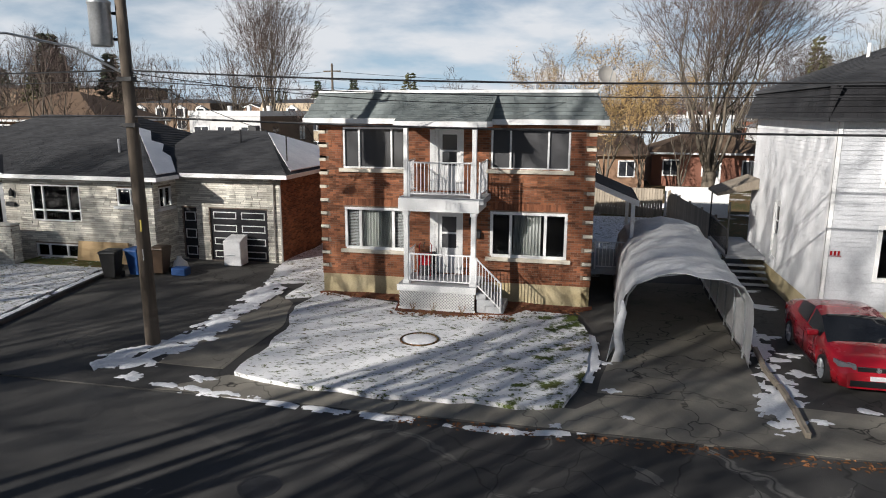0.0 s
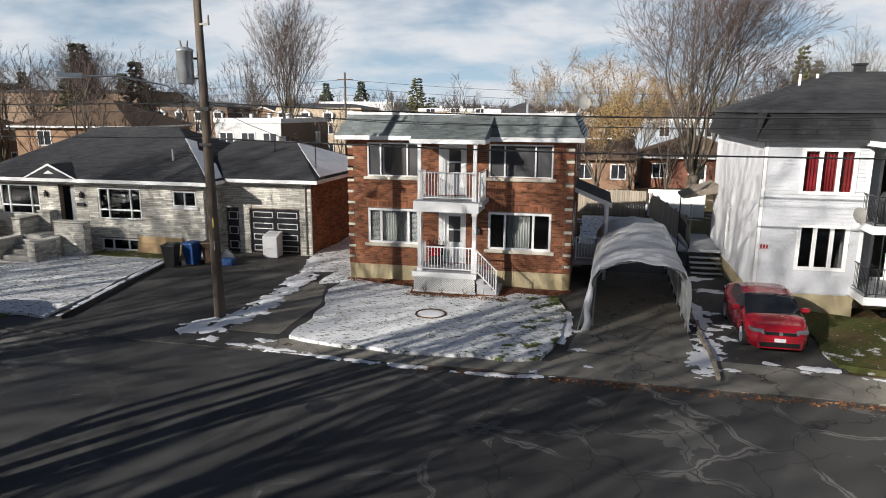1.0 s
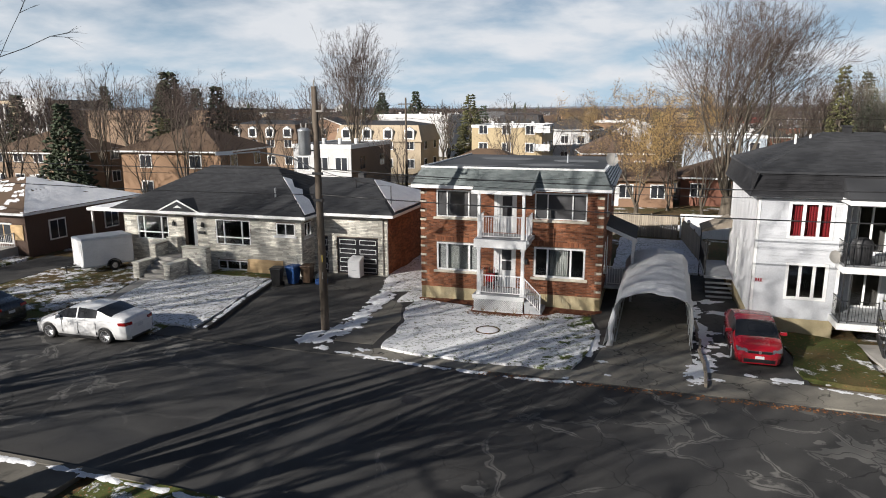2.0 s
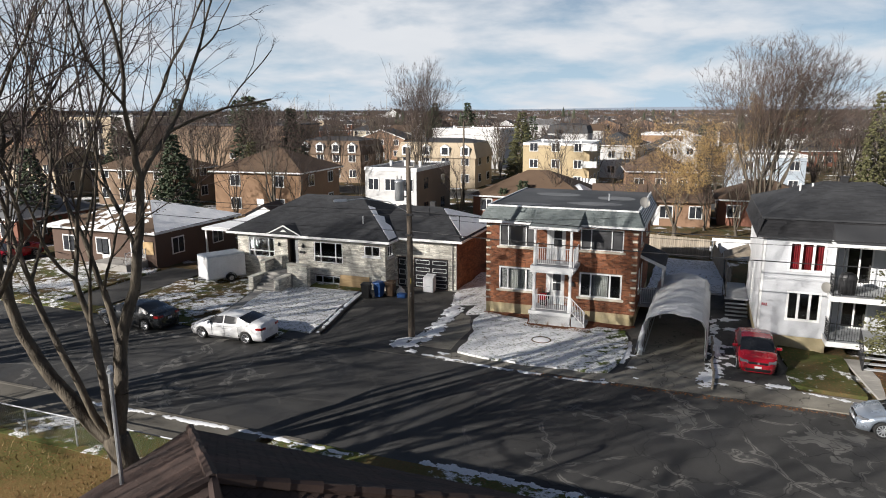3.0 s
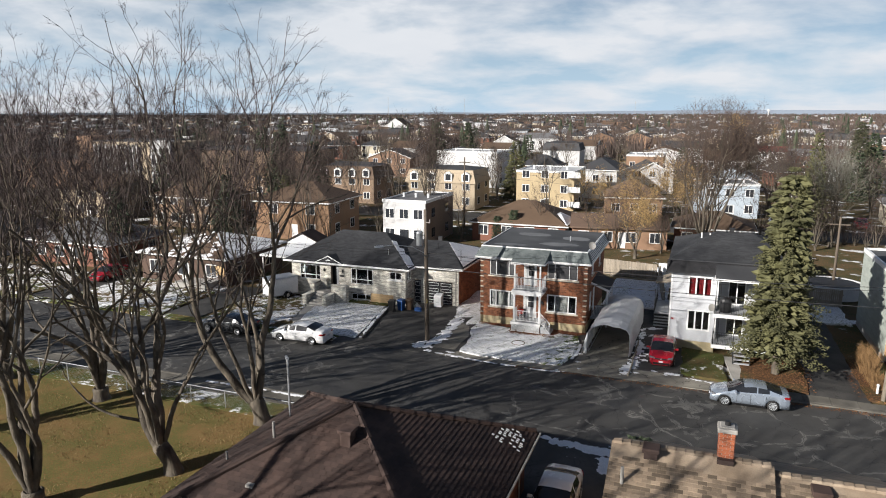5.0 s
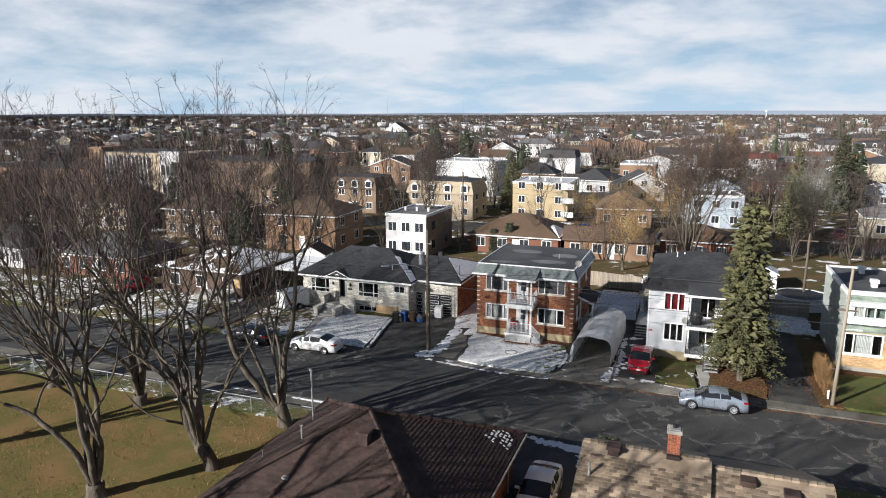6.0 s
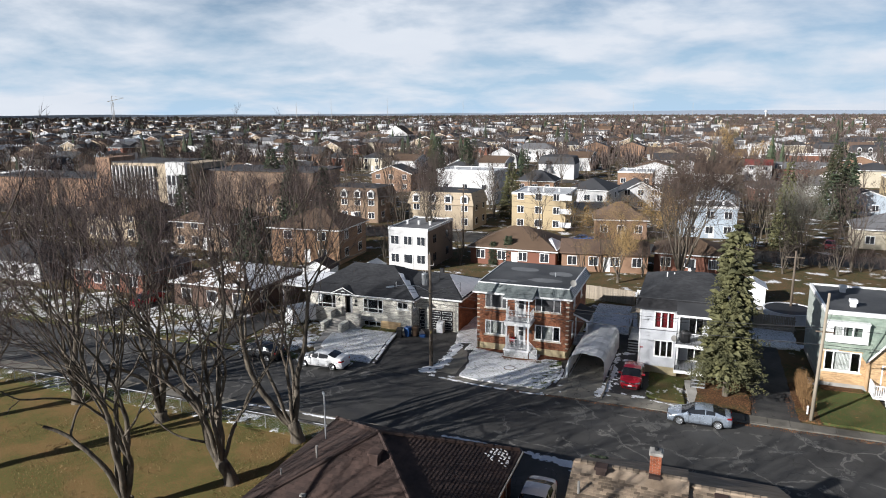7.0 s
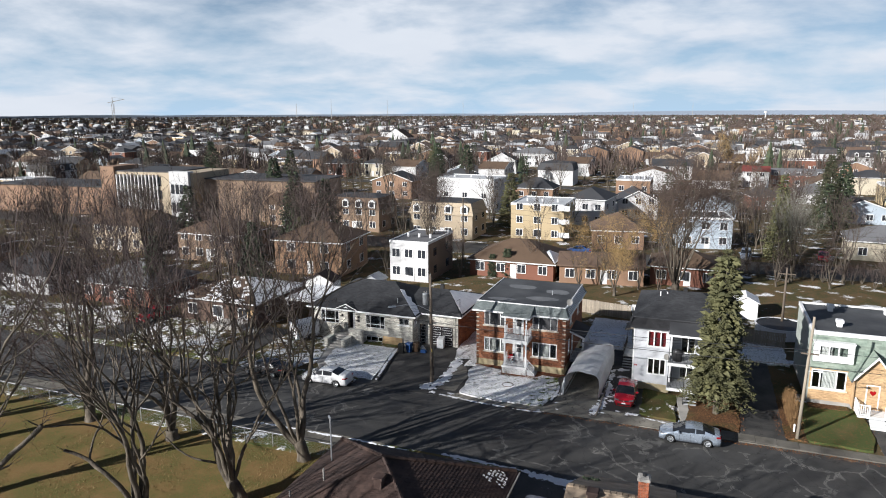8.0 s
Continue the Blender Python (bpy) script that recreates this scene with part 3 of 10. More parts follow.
def tile_field(o, u, v, ulen, vlen, tw, th, thick, gap=0.008, inside=None, stagger=0.5, wedge=False, jitter=0.0, pick=None, seed=1, wlist=None):
    """Courses of bricks, stones or shingles on the plane o + u, v. Returns the joined rest and the places of the picked ones."""
    rng = random.Random(seed)
    o, u, v = Vector(o), Vector(u).normalized(), Vector(v).normalized()
    nrm = u.cross(v).normalized()
    g, picked = Geo(), []
    for row in range(int(vlen / th + 0.5)):
        a = row * th
        x = -tw * (stagger if row % 2 else 0)
        if wlist:
            x = -rng.random() * wlist[-1]
        while x < ulen:
            w = rng.choice(wlist) if wlist else tw
            x0, x1 = max(x, 0) + gap / 2, min(x + w, ulen) - gap / 2
            x += w
            if x1 - x0 < 0.03:
                continue
            z0, z1 = a + gap / 2, min(a + th, vlen) - gap / 2
            if inside and not (inside(x0, z0) and inside(x1, z0) and inside((x0 + x1) / 2, (z0 + z1) / 2)):
                # cut the piece at the edge: keep its longest run that lies inside
                best, run = (0, 0), None
                for i in range(13):
                    q = x0 + (x1 - x0) * i / 12
                    if inside(q, z0) and inside(q, (z0 + z1) / 2):
                        run = i if run is None else run
                        best = max(best, (i - run, run))
                    else:
                        run = None
                if best[0] * (x1 - x0) / 12 < 0.04:
                    continue
                x0, x1 = x0 + (x1 - x0) * best[1] / 12, x0 + (x1 - x0) * (best[0] + best[1]) / 12
            t = thick * (1 + jitter * (rng.random() - 0.5))
            if pick and pick(x0, x1, z0, z1) and x1 - x0 > w - gap * 1.5:
                picked.append((o + u * x0 + v * z0, w - gap))
                continue
            n = len(g.v)
            lo, hi = (t, thick * 0.15) if wedge else (t, t)
            for q, wd in ((x0, z0), (x1, z0), (x1, z1), (x0, z1)):
                g.v.append(tuple(o + u * q + v * wd))
            for (q, wd), h in (((x0, z0), lo), ((x1, z0), lo), ((x1, z1), hi), ((x0, z1), hi)):
                g.v.append(tuple(o + u * q + v * wd + nrm * h))
            g.f += [(n + 4, n + 5, n + 6, n + 7), (n, n + 1, n + 5, n + 4), (n + 1, n + 2, n + 6, n + 5), (n + 2, n + 3, n + 7, n + 6), (n + 3, n, n + 4, n + 7)]
    return g, picked, nrm


def lay_pieces(name, picked, nrm, u, v, th, thick, material, parent, gap=0.008, wedge=False, limit=300):
    """The picked pieces as parts of their own, alike ones on one mesh."""
    u, v = Vector(u).normalized(), Vector(v).normalized()
    meshes = {}
    turn = Matrix((u, v, nrm)).transposed().to_4x4()
    for place, w in picked[:limit]:
        key = round(w, 3)
        if key not in meshes:
            h = th - gap
            hi = thick * 0.15 if wedge else thick
            me = Geo().hull8([(0, 0, 0), (w, 0, 0), (w, h, 0), (0, h, 0)], [(0, 0, thick), (w, 0, thick), (w, h, hi), (0, h, hi)]).mesh(name)
            me.materials.append(material)
            meshes[key] = me
        part(name, meshes[key], material, parent, m=Matrix.Translation(place) @ turn)


def railing(parent, p0, p1, height, step=0.12, bar=0.016, material=None, name="railing", posts=True):
    """Rails and balusters between two points at floor level; the balusters are parts of the rail."""
    material = material or M_WHITE_METAL
    p0, p1 = Vector(p0), Vector(p1)
    d = p1 - p0
    g = Geo()
    up = Vector((0, 0, height))
    low = Vector((0, 0, 0.10))
    g.cyl(p0 + up, p1 + up, bar * 1.6, None, 6).cyl(p0 + low, p1 + low, bar * 1.3, None, 6)
    if posts:
        for p in (p0, p1):
            g.cyl(p, p + up * 1.04, bar * 2.0, None, 6)
    rail = part(name, g, material, parent)
    n = max(2, int(d.length / step))
    me = Geo().cyl((0, 0, 0), (0, 0, height - 0.10), bar * 0.8, None, 5).mesh("baluster")
    me.materials.append(material)
    for i in range(1, n):
        part("baluster", me, material, rail, m=Matrix.Translation(p0 + d * (i / n) + low))
    return rail


# ---- ground, street, yards ----
def wavy(pts, amount=0.15, step=0.5, seed=0):
    """The outline pts with uneven, natural edges."""
    out = []
    for i, (x, y) in enumerate(pts):
        x2, y2 = pts[(i + 1) % len(pts)]
        d = math.hypot(x2 - x, y2 - y)
        n = max(1, int(d / step))
        for k in range(n):
            px, py = x + (x2 - x) * k / n, y + (y2 - y) * k / n
            q = noise.noise_vector((px * 0.8, py * 0.8, seed * 7.3)) * amount + noise.noise_vector((px * 2.9, py * 2.9, seed * 3.1)) * amount * 0.5
            out.append((px + q.x, py + q.y))
    return out


def patch(name, pts, top, material, label, category, thick=0.2, edge=0.0, seed=0):
    return solo(name, Geo().prism(wavy(pts, edge, 0.4, seed) if edge else pts, top - thick, top), material, label, category, kind="structure")


def rect(x0, y0, x1, y1):
    return [(x0, y0), (x1, y0), (x1, y1), (x0, y1)]


def ribbon(pts, width, rise, seed, step=0.22, ragged=0.55):
    """A low, ragged bank along pts; width and rise may change from end to end."""
    g, line = Geo(), []
    for a, b in zip(pts, pts[1:]):
        n = max(1, int(math.dist(a[:2], b[:2]) / step))
        line += [tuple(a[k] + (b[k] - a[k]) * i / n for k in range(len(a))) for i in range(n)]
    line.append(pts[-1])
    rings = []
    for i, p in enumerate(line):
        q = line[min(i + 1, len(line) - 1)] if i < len(line) - 1 else p
        o = line[i - 1] if i else p
        t = Vector((q[0] - o[0], q[1] - o[1], 0)).normalized()
        s = Vector((-t.y, t.x, 0))
        w = (p[3] if len(p) > 3 else width) / 2
        e1 = w * (1 + ragged * noise.noise((p[0] * 1.7, p[1] * 1.7, seed)) * 2)
        e2 = w * (1 + ragged * noise.noise((p[0] * 1.7, p[1] * 1.7, seed + 9)) * 2)
        fadeout = min(1.0, min(i, len(line) - 1 - i) / 3 + 0.05)
        e1, e2 = max(e1, 0.01) * fadeout, max(e2, 0.01) * fadeout
        c = Vector(p[:3])
        rings.append([c - s * e1, c - s * e1 * 0.6 + Vector((0, 0, rise * 0.8)), c + Vector((0, 0, rise)), c + s * e2 * 0.6 + Vector((0, 0, rise * 0.8)), c + s * e2])
    return g.loft(rings, closed=False)


def snow_bank(pts, width, seed, rise=0.018, label="thin ragged strip of old snow on the ground", where=""):
    """A thin uneven sheet of snow whose surface dips under the ground where it has melted."""
    g, step = Geo(), 0.06
    line = []
    for a, b in zip(pts, pts[1:]):
        n = max(1, int(math.dist(a[:2], b[:2]) / step))
        line += [tuple(a[k] + (b[k] - a[k]) * i / n for k in range(len(a))) for i in range(n)]
    line.append(pts[-1])
    most = max(p[3] if len(p) > 3 else width for p in pts)
    half = int(most * 1.1 / step) + 1
    rings, depth = [], []
    for i, p in enumerate(line):
        o, q = line[max(i - 2, 0)], line[min(i + 2, len(line) - 1)]
        t = Vector((q[0] - o[0], q[1] - o[1], 0)).normalized()
        s = Vector((-t.y, t.x, 0))
        w = (p[3] if len(p) > 3 else width) / 2
        ends = min(1.0, min(i, len(line) - 1 - i) * step / 0.5)
        row, hrow = [], []
        for k in range(-half, half + 1):
            c = Vector(p[:3]) + s * (k * step)
            lump = 0.75 * noise.noise((c.x * 0.55, c.y * 0.55, seed)) + 0.8 * noise.noise((c.x * 1.9, c.y * 1.9, seed + 4)) + 0.75 * noise.noise((c.x * 4.2, c.y * 4.2, seed + 8)) + 0.45 * noise.noise((c.x * 10.0, c.y * 10.0, seed + 2))
            h = 0.58 * ends - 0.8 * (abs(k * step) / w) ** 1.5 + lump * 1.15
            hrow.append(h)
            row.append((c.x, c.y, c.z - 0.012 + rise * max(-0.6, min(1.0, h * 1.6)) + 0.010))
        rings.append(row)
        depth.append(hrow)
    m = 2 * half + 1
    keep = {}
    for i in range(len(rings) - 1):
        for k in range(m - 1):
            if max(depth[i][k], depth[i + 1][k], depth[i][k + 1], depth[i + 1][k + 1]) > -0.05:
                face = []
                for a, b in ((i, k), (i + 1, k), (i + 1, k + 1), (i, k + 1)):
                    if (a, b) not in keep:
                        keep[a, b] = len(g.v)
                        g.v.append(rings[a][b])
                    face.append(keep[a, b])
                g.f.append(tuple(reversed(face)))
    return solo("snow_strip", g, M_SNOW, label + where, "snow", "snow strips", "stuff", smooth=True)


def snow_scrap(x, y, z, r, seed, squash=0.6):
    n = 40
    ring = []
    for i in range(n):
        t = 2 * math.pi * i / n
        k = r * max(0.15, 0.9 + 1.0 * noise.noise((math.cos(t) * 1.3 + seed * 3.7, math.sin(t) * 1.3, seed)) + 0.55 * noise.noise((math.cos(t) * 5 + seed, math.sin(t) * 5, seed)))
        ring.append((x + math.cos(t) * k, y + math.sin(t) * k * squash))
    inner = [(x + (a - x) * 0.7, y + (b - y) * 0.7) for a, b in ring]
    g = Geo().loft([[(a, b, z) for a, b in ring], [(a, b, z + 0.012) for a, b in inner]], caps=False)
    g.f.append(tuple(range(n, 2 * n)))
    return solo("snow_patch", g, M_SNOW, "small patch of old snow on the ground", "snow", "snow patches", "stuff", smooth=True)


# one sheet to the horizon, finer near the street
solo("ground", Geo().face((-4600, -700, -0.25), (4600, -700, -0.25), (4600, 4900, -0.25), (-4600, 4900, -0.25)), M_GROUND, "flat winter ground of dry grass and bare yards reaching the horizon", "ground", kind="structure")
solo("road", Geo().box(-160, -18.3, -0.45, 120, -8.45, -0.20), M_ROAD, "dark worn asphalt street with cracks and pale scuffed islands", "road", kind="structure")
solo("road", Geo().box(-220, 51.5, -0.45, 160, 60.5, -0.215), M_DRIVE, "grey asphalt back street between the rear yards", "road", kind="structure")
solo("road", Geo().box(-260, 158, -0.45, 260, 166, -0.215), M_DRIVE, "grey asphalt street between far houses", "road", kind="structure")
# far side yards
patch("driveway", rect(-9.4, -8.45, 16.4, 3.9), -0.165, M_DRIVE, "cracked dark asphalt driveways and apron before the houses", "driveway")
patch("driveway", rect(9.2, 3.9, 15.0, 9.0), -0.165, M_DRIVE, "asphalt drive running between two houses", "driveway")
patch("lawn", [(0.75, -7.35), (2.6, -7.75), (5.2, -7.8), (7.3, -7.75), (8.25, -7.4), (8.7, -5.6), (8.75, -3.2), (8.5, -1.2), (6.4, -0.7), (3.0, -0.9), (0.1, -0.2), (-0.2, -2.0), (0.45, -3.8)], -0.06, M_LAWN_SNOW, "front lawn thinly covered by snow with grass tufts", "lawn", edge=0.22, seed=1)
patch("lawn", [(-3.25, 3.9), (-2.4, 0.5), (-1.0, 1.2), (-0.9, -1.0), (0.02, -0.6), (0.02, 9.5), (-3.25, 9.5)], -0.07, M_LAWN_SNOW_B, "snow-covered side yard between garage and brick house", "lawn", edge=0.15, seed=2)
patch("flower_bed", [(0.0, -0.02), (0.0, -0.30), (1.4, -0.42), (2.75, -0.40), (2.95, -1.72), (5.2, -1.82), (6.5, -1.25), (7.4, -0.5), (8.3, -0.35), (8.9, -0.02)], -0.045, M_MULCH, "bed of red-brown mulch along the foundation", "flower bed", edge=0.30, seed=3)
patch("lawn", [(-15.7, -0.4), (-14.6, -4.8), (-11.7, -7.2), (-8.0, -7.3), (-9.3, 0.2), (-9.5, 1.4), (-13.4, 1.2)], -0.07, M_LAWN_SNOW_B, "snow-streaked front lawn before the stone bungalow", "lawn", edge=0.15, seed=4)
patch("flower_bed", rect(-13.4, 1.2, -9.5, 2.3), -0.03, M_VERGE, "dry weedy bed under the bungalow windows", "flower bed", edge=0.12, seed=5)
patch("lawn", [(-23.2, -0.5), (-22.6, -7.3), (-17.0, -7.3), (-15.4, -4.8), (-16.6, -0.6), (-17.2, 2.2), (-22.4, 2.0)], -0.08, M_LAWN_PATCHY, "patchy lawn with snow and brown turf beside the trailer", "lawn", edge=0.2, seed=6)
patch("path", [(-16.6, -0.8), (-15.4, -4.9), (-13.2, -7.6), (-11.9, -7.5), (-14.6, -4.7), (-15.6, -0.8)], -0.12, M_CONCRETE, "narrow concrete path to the bungalow's steps", "path")
patch("driveway", rect(-27.0, -8.45, -23.4, 3.0), -0.17, M_DRIVE, "dark asphalt driveway beside a carport", "driveway")
patch("lawn", rect(-40.0, -7.4, -27.2, 2.0), -0.08, M_LAWN_PATCHY, "brown lawn with scraps of snow before a low brick house", "lawn", edge=0.2, seed=7)
patch("driveway", rect(-44.0, -8.45, -40.2, 3.0), -0.17, M_DRIVE, "asphalt driveway with parked car", "driveway")
patch("lawn", rect(-75.0, -7.4, -44.2, 2.0), -0.08, M_LAWN_PATCHY, "patchy brown lawn along the far end of the street", "lawn", edge=0.2, seed=8)
patch("lawn", [(16.3, -6.1), (19.1, -6.5), (19.0, -1.4), (16.2, -0.7)], -0.08, M_LAWN_GREEN, "green and brown lawn before the white house", "lawn", edge=0.2, seed=9)
for i in range(9):
    t = i / 9
    solo("paving_slab", Geo().box(-0.42, -0.28, -0.1, 0.42, 0.28, 0.0), M_CONCRETE, "worn concrete stepping slab in the path", "paving slab", "path slabs", bevel=0.015, m=pose(19.45 + t * 0.55, -1.9 - t * 4.9, -0.085, 0, 0, 6))
patch("planting_bed", [(20.0, -6.6), (24.0, -6.9), (24.1, -1.5), (22.5, 0.2), (20.2, -1.6)], -0.08, M_BED, "bed of brown needles and leaves round the spruce", "planting bed", edge=0.2, seed=10)
patch("driveway", rect(24.0, -7.3, 27.2, 14.0), -0.15, M_DRIVE, "grey worn driveway between spruce and hedge", "driveway", edge=0.1, seed=11)
patch("planting_bed", rect(27.2, -6.7, 28.7, 1.0), -0.09, M_BED, "strip of dry shrubs beside the driveway", "planting bed", edge=0.1, seed=12)
patch("lawn", [(28.7, -6.6), (33.0, -6.9), (33.6, -4.5), (33.5, 0.8), (28.9, 0.9)], -0.07, M_LAWN_BRIGHT, "short green lawn before the green house", "lawn", edge=0.12, seed=13)
patch("driveway", rect(33.7, -7.2, 45, 0.4), -0.15, M_DRIVE, "dark walk and drive beside the green lawn", "driveway", edge=0.06, seed=14)
for i in range(26):
    solo("pavement_slab", Geo().box(0.012, -1.15, -0.3, 1.488, 0.0, 0.0), M_PAVE, "pale concrete pavement slab along the kerb", "pavement slab", "pavement slabs", "structure", bevel=0.012, m=pose(22.0 + i * 1.5, -7.0 - (0.3 if i > 4 else 0.1 * i * 0.6), -0.105, 0, 0, 0))
patch("pavement", rect(-160, -8.44, -9.4, -7.3), -0.12, M_VERGE, "grassy verge with scraps of snow along the street", "verge", edge=0.1, seed=15)
solo("kerb", Geo().box(20.7, -8.44, -0.4, 60, -8.2, -0.12), M_PAVE, "low worn concrete kerb along the street", "kerb", kind="structure", bevel=0.02)
# near side: park with pavement, house lots
patch("park_lawn", rect(-170, -90, -2.6, -19.95), -0.10, M_PARK, "dry yellow-brown park grass with fallen leaves", "grass")
patch("verge", rect(-170, -21.9, -2.6, -19.95), -0.085, M_VERGE, "worn strip of turf with snow scraps along the fence", "verge", edge=0.1, seed=16)
for i in range(46):
    solo("pavement_slab", Geo().box(0.01, 0, -0.3, 2.99, 1.5, 0.0), M_PAVE, "grey concrete pavement slab beside the park", "pavement slab", "park pavement slabs", "structure", bevel=0.012, m=pose(-3.2 - (i + 1) * 3.0, -19.92, -0.085))
solo("kerb", Geo().box(-160, -18.42, -0.4, -1.0, -18.2, -0.08), M_PAVE, "concrete kerb beside the park pavement", "kerb", kind="structure", bevel=0.02)
patch("front_yard", rect(-2.6, -24.5, 9.3, -18.35), -0.10, M_VERGE, "small front yard with turf and snow scraps", "yard", edge=0.05, seed=17)
patch("driveway", rect(9.3, -42, 14.2, -18.32), -0.15, M_DRIVE, "dark driveway between two roofs", "driveway")
patch("front_yard", rect(14.2, -60, 70, -18.35), -0.12, M_VERGE, "front yards on the near side of the street", "yard")
patch("back_yard", rect(-2.6, -90, 9.3, -35.5), -0.12, M_PARK, "dry back lawn behind the brown-roofed house", "yard")

patch("apron", [(-0.6, -8.43), (20.6, -8.43), (20.4, -6.9), (16.2, -6.6), (12.6, -6.3), (9.2, -6.6), (8.6, -7.4), (5.0, -7.6), (0.6, -7.3)], -0.158, M_APRON, "worn pale strip of cracked asphalt between lawn and street", "apron", edge=0.06, seed=31)
patch("apron", [(9.0, -6.5), (12.6, -6.4), (12.75, 4.0), (9.75, 4.0), (9.5, -2.6)], -0.159, M_APRON, "worn grey drive before the tent", "driveway", edge=0.08, seed=32)
patch("apron", [(-1.5, -7.0), (0.3, -7.0), (0.2, -3.6), (-0.5, -1.4), (-1.4, -0.6), (-1.6, -4.5)], -0.156, M_APRON, "short worn drive between two strips of snow", "driveway", edge=0.1, seed=33)
# snow lying along edges
snow_bank([(-3.0, 3.4, -0.08, 0.5), (-2.0, 0.5, -0.09, 0.7), (-1.7, -2.5, -0.12, 0.8), (-1.7, -5.0, -0.14, 1.0), (-2.3, -6.9, -0.16, 1.5), (-2.9, -7.6, -0.16, 0.9)], 0.8, 1, 0.03)
snow_bank([(-0.9, -8.15, -0.165), (1.2, -8.35, -0.165), (3.0, -8.5, -0.18), (5.4, -8.62, -0.19)], 0.28, 2)
snow_bank([(6.0, -8.7, -0.195), (7.6, -8.65, -0.19), (8.9, -8.4, -0.17)], 0.22, 3)
snow_bank([(12.35, -8.1, -0.165, 0.7), (12.75, -6.2, -0.165, 0.9), (13.2, -3.4, -0.165, 0.9), (13.2, -0.5, -0.165, 0.6), (13.0, 3.9, -0.165, 0.5)], 0.8, 4, 0.022)
snow_bank([(13.7, -6.0, -0.165), (14.9, -6.3, -0.165), (16.2, -6.5, -0.12)], 0.34, 5)
snow_bank([(16.6, -6.8, -0.165), (17.9, -7.0, -0.165), (19.3, -7.3, -0.165)], 0.36, 6)
snow_bank([(-9.3, 1.6, -0.07), (-8.6, -2.5, -0.08), (-7.6, -7.2, -0.1)], 0.28, 7)
snow_bank([(-13.0, -18.6, -0.08), (-6.5, -18.5, -0.08), (-3.0, -18.45, -0.09), (0.6, -18.6, -0.1)], 0.26, 8, 0.022)
snow_bank([(3.2, -18.2, -0.1), (6.5, -18.35, -0.1), (9.5, -18.5, -0.11), (14.5, -18.9, -0.13)], 0.40, 9, 0.025)
snow_bank([(9.6, -18.6, -0.14), (11.4, -18.85, -0.145), (13.9, -18.9, -0.13)], 0.75, 91, 0.03)
snow_bank([(13.0, -19.4, -0.14), (13.3, -20.3, -0.14), (13.7, -21.4, -0.14)], 1.05, 92, 0.03)
snow_bank([(11.1, -20.0, -0.145), (11.6, -20.1, -0.145)], 0.4, 93, 0.02)
snow_bank([(13.9, -20.0, -0.15), (13.7, -22.4, -0.15), (13.9, -25.0, -0.15)], 0.9, 10)
snow_bank([(8.7, -6.2, -0.12), (8.95, -4.5, -0.12), (8.8, -2.6, -0.12)], 0.3, 11)
for i, (x, y, r) in enumerate(((12.2, -20.6, 0.35), (-1.6, -7.9, 0.35), (0.1, -7.7, 0.3), (9.3, -6.3, 0.22), (9.2, -4.6, 0.2), (13.7, -4.3, 0.35), (13.9, -3.0, 0.3), (13.6, -1.6, 0.4), (14.0, 1.5, 0.5), (13.8, 3.4, 0.6), (8.2, -8.3, 0.2), (9.6, -7.6, 0.18), (13.4, -7.0, 0.25), (15.3, -6.7, 0.2))):
    snow_scrap(x, y, -0.163 if x < 16.3 else -0.08, r, i)
patch("snowy_yard", rect(8.95, 9.2, 14.4, 19.6), -0.10, M_LAWN_SNOW_B, "back yard with a bluish sheet of shaded snow", "yard", edge=0.2, seed=21)
patch("snowy_yard", rect(24.5, 10, 29.2, 16.5), -0.10, M_LAWN_SNOW_B, "shaded snow at the end of the driveway", "yard", edge=0.3, seed=22)
snow_bank([(9.6, 11.0, -0.1, 2.0), (12.2, 13.0, -0.1, 3.2), (12.0, 16.5, -0.1, 2.5)], 2.0, 12, 0.05)
snow_bank([(12.0, 25.0, -0.2, 1.5), (15.0, 27.0, -0.2, 2.0), (17.5, 26.0, -0.2, 1.2)], 2.0, 13, 0.05)
# timber edging beside the bungalow lawn
solo("lawn_edging", ribbon([(-9.1, 1.8, -0.16), (-8.35, -2.5, -0.16), (-7.35, -7.3, -0.16)], 0.2, 0.14, 3, 0.5, 0.05), M_BLACK, "dark timber edging between lawn and driveway", "edging")
# manhole ring in the lawn
ring = Geo()
ring.loft([[((0.50 + 0.03 * math.cos(b)) * math.cos(a), (0.50 + 0.03 * math.cos(b)) * math.sin(a), 0.006 + 0.03 * math.sin(b)) for b in (0.0, 1.05, 2.09, 3.14, 4.19, 5.24)] for a in (6.2832 * i / 28 for i in range(29))], caps=False)
solo("garden_ring", ring, M_BED, "dark ring of bare earth edging in the snowy lawn", "garden ring", m=pose(4.4, -4.2, -0.06))

solo("snow_patch", Geo().loft([[(4.4 + r * math.cos(a) * (1 + 0.05 * math.sin(3 * a)), -4.2 + r * math.sin(a), z) for a in (6.2832 * i / 26 for i in range(26))] for r, z in ((0.47, -0.062), (0.44, -0.045), (0.25, -0.038), (0.02, -0.035))]), M_SNOW, "clean round patch of snow inside the garden ring", "snow", "snow patches", "stuff", smooth=True)
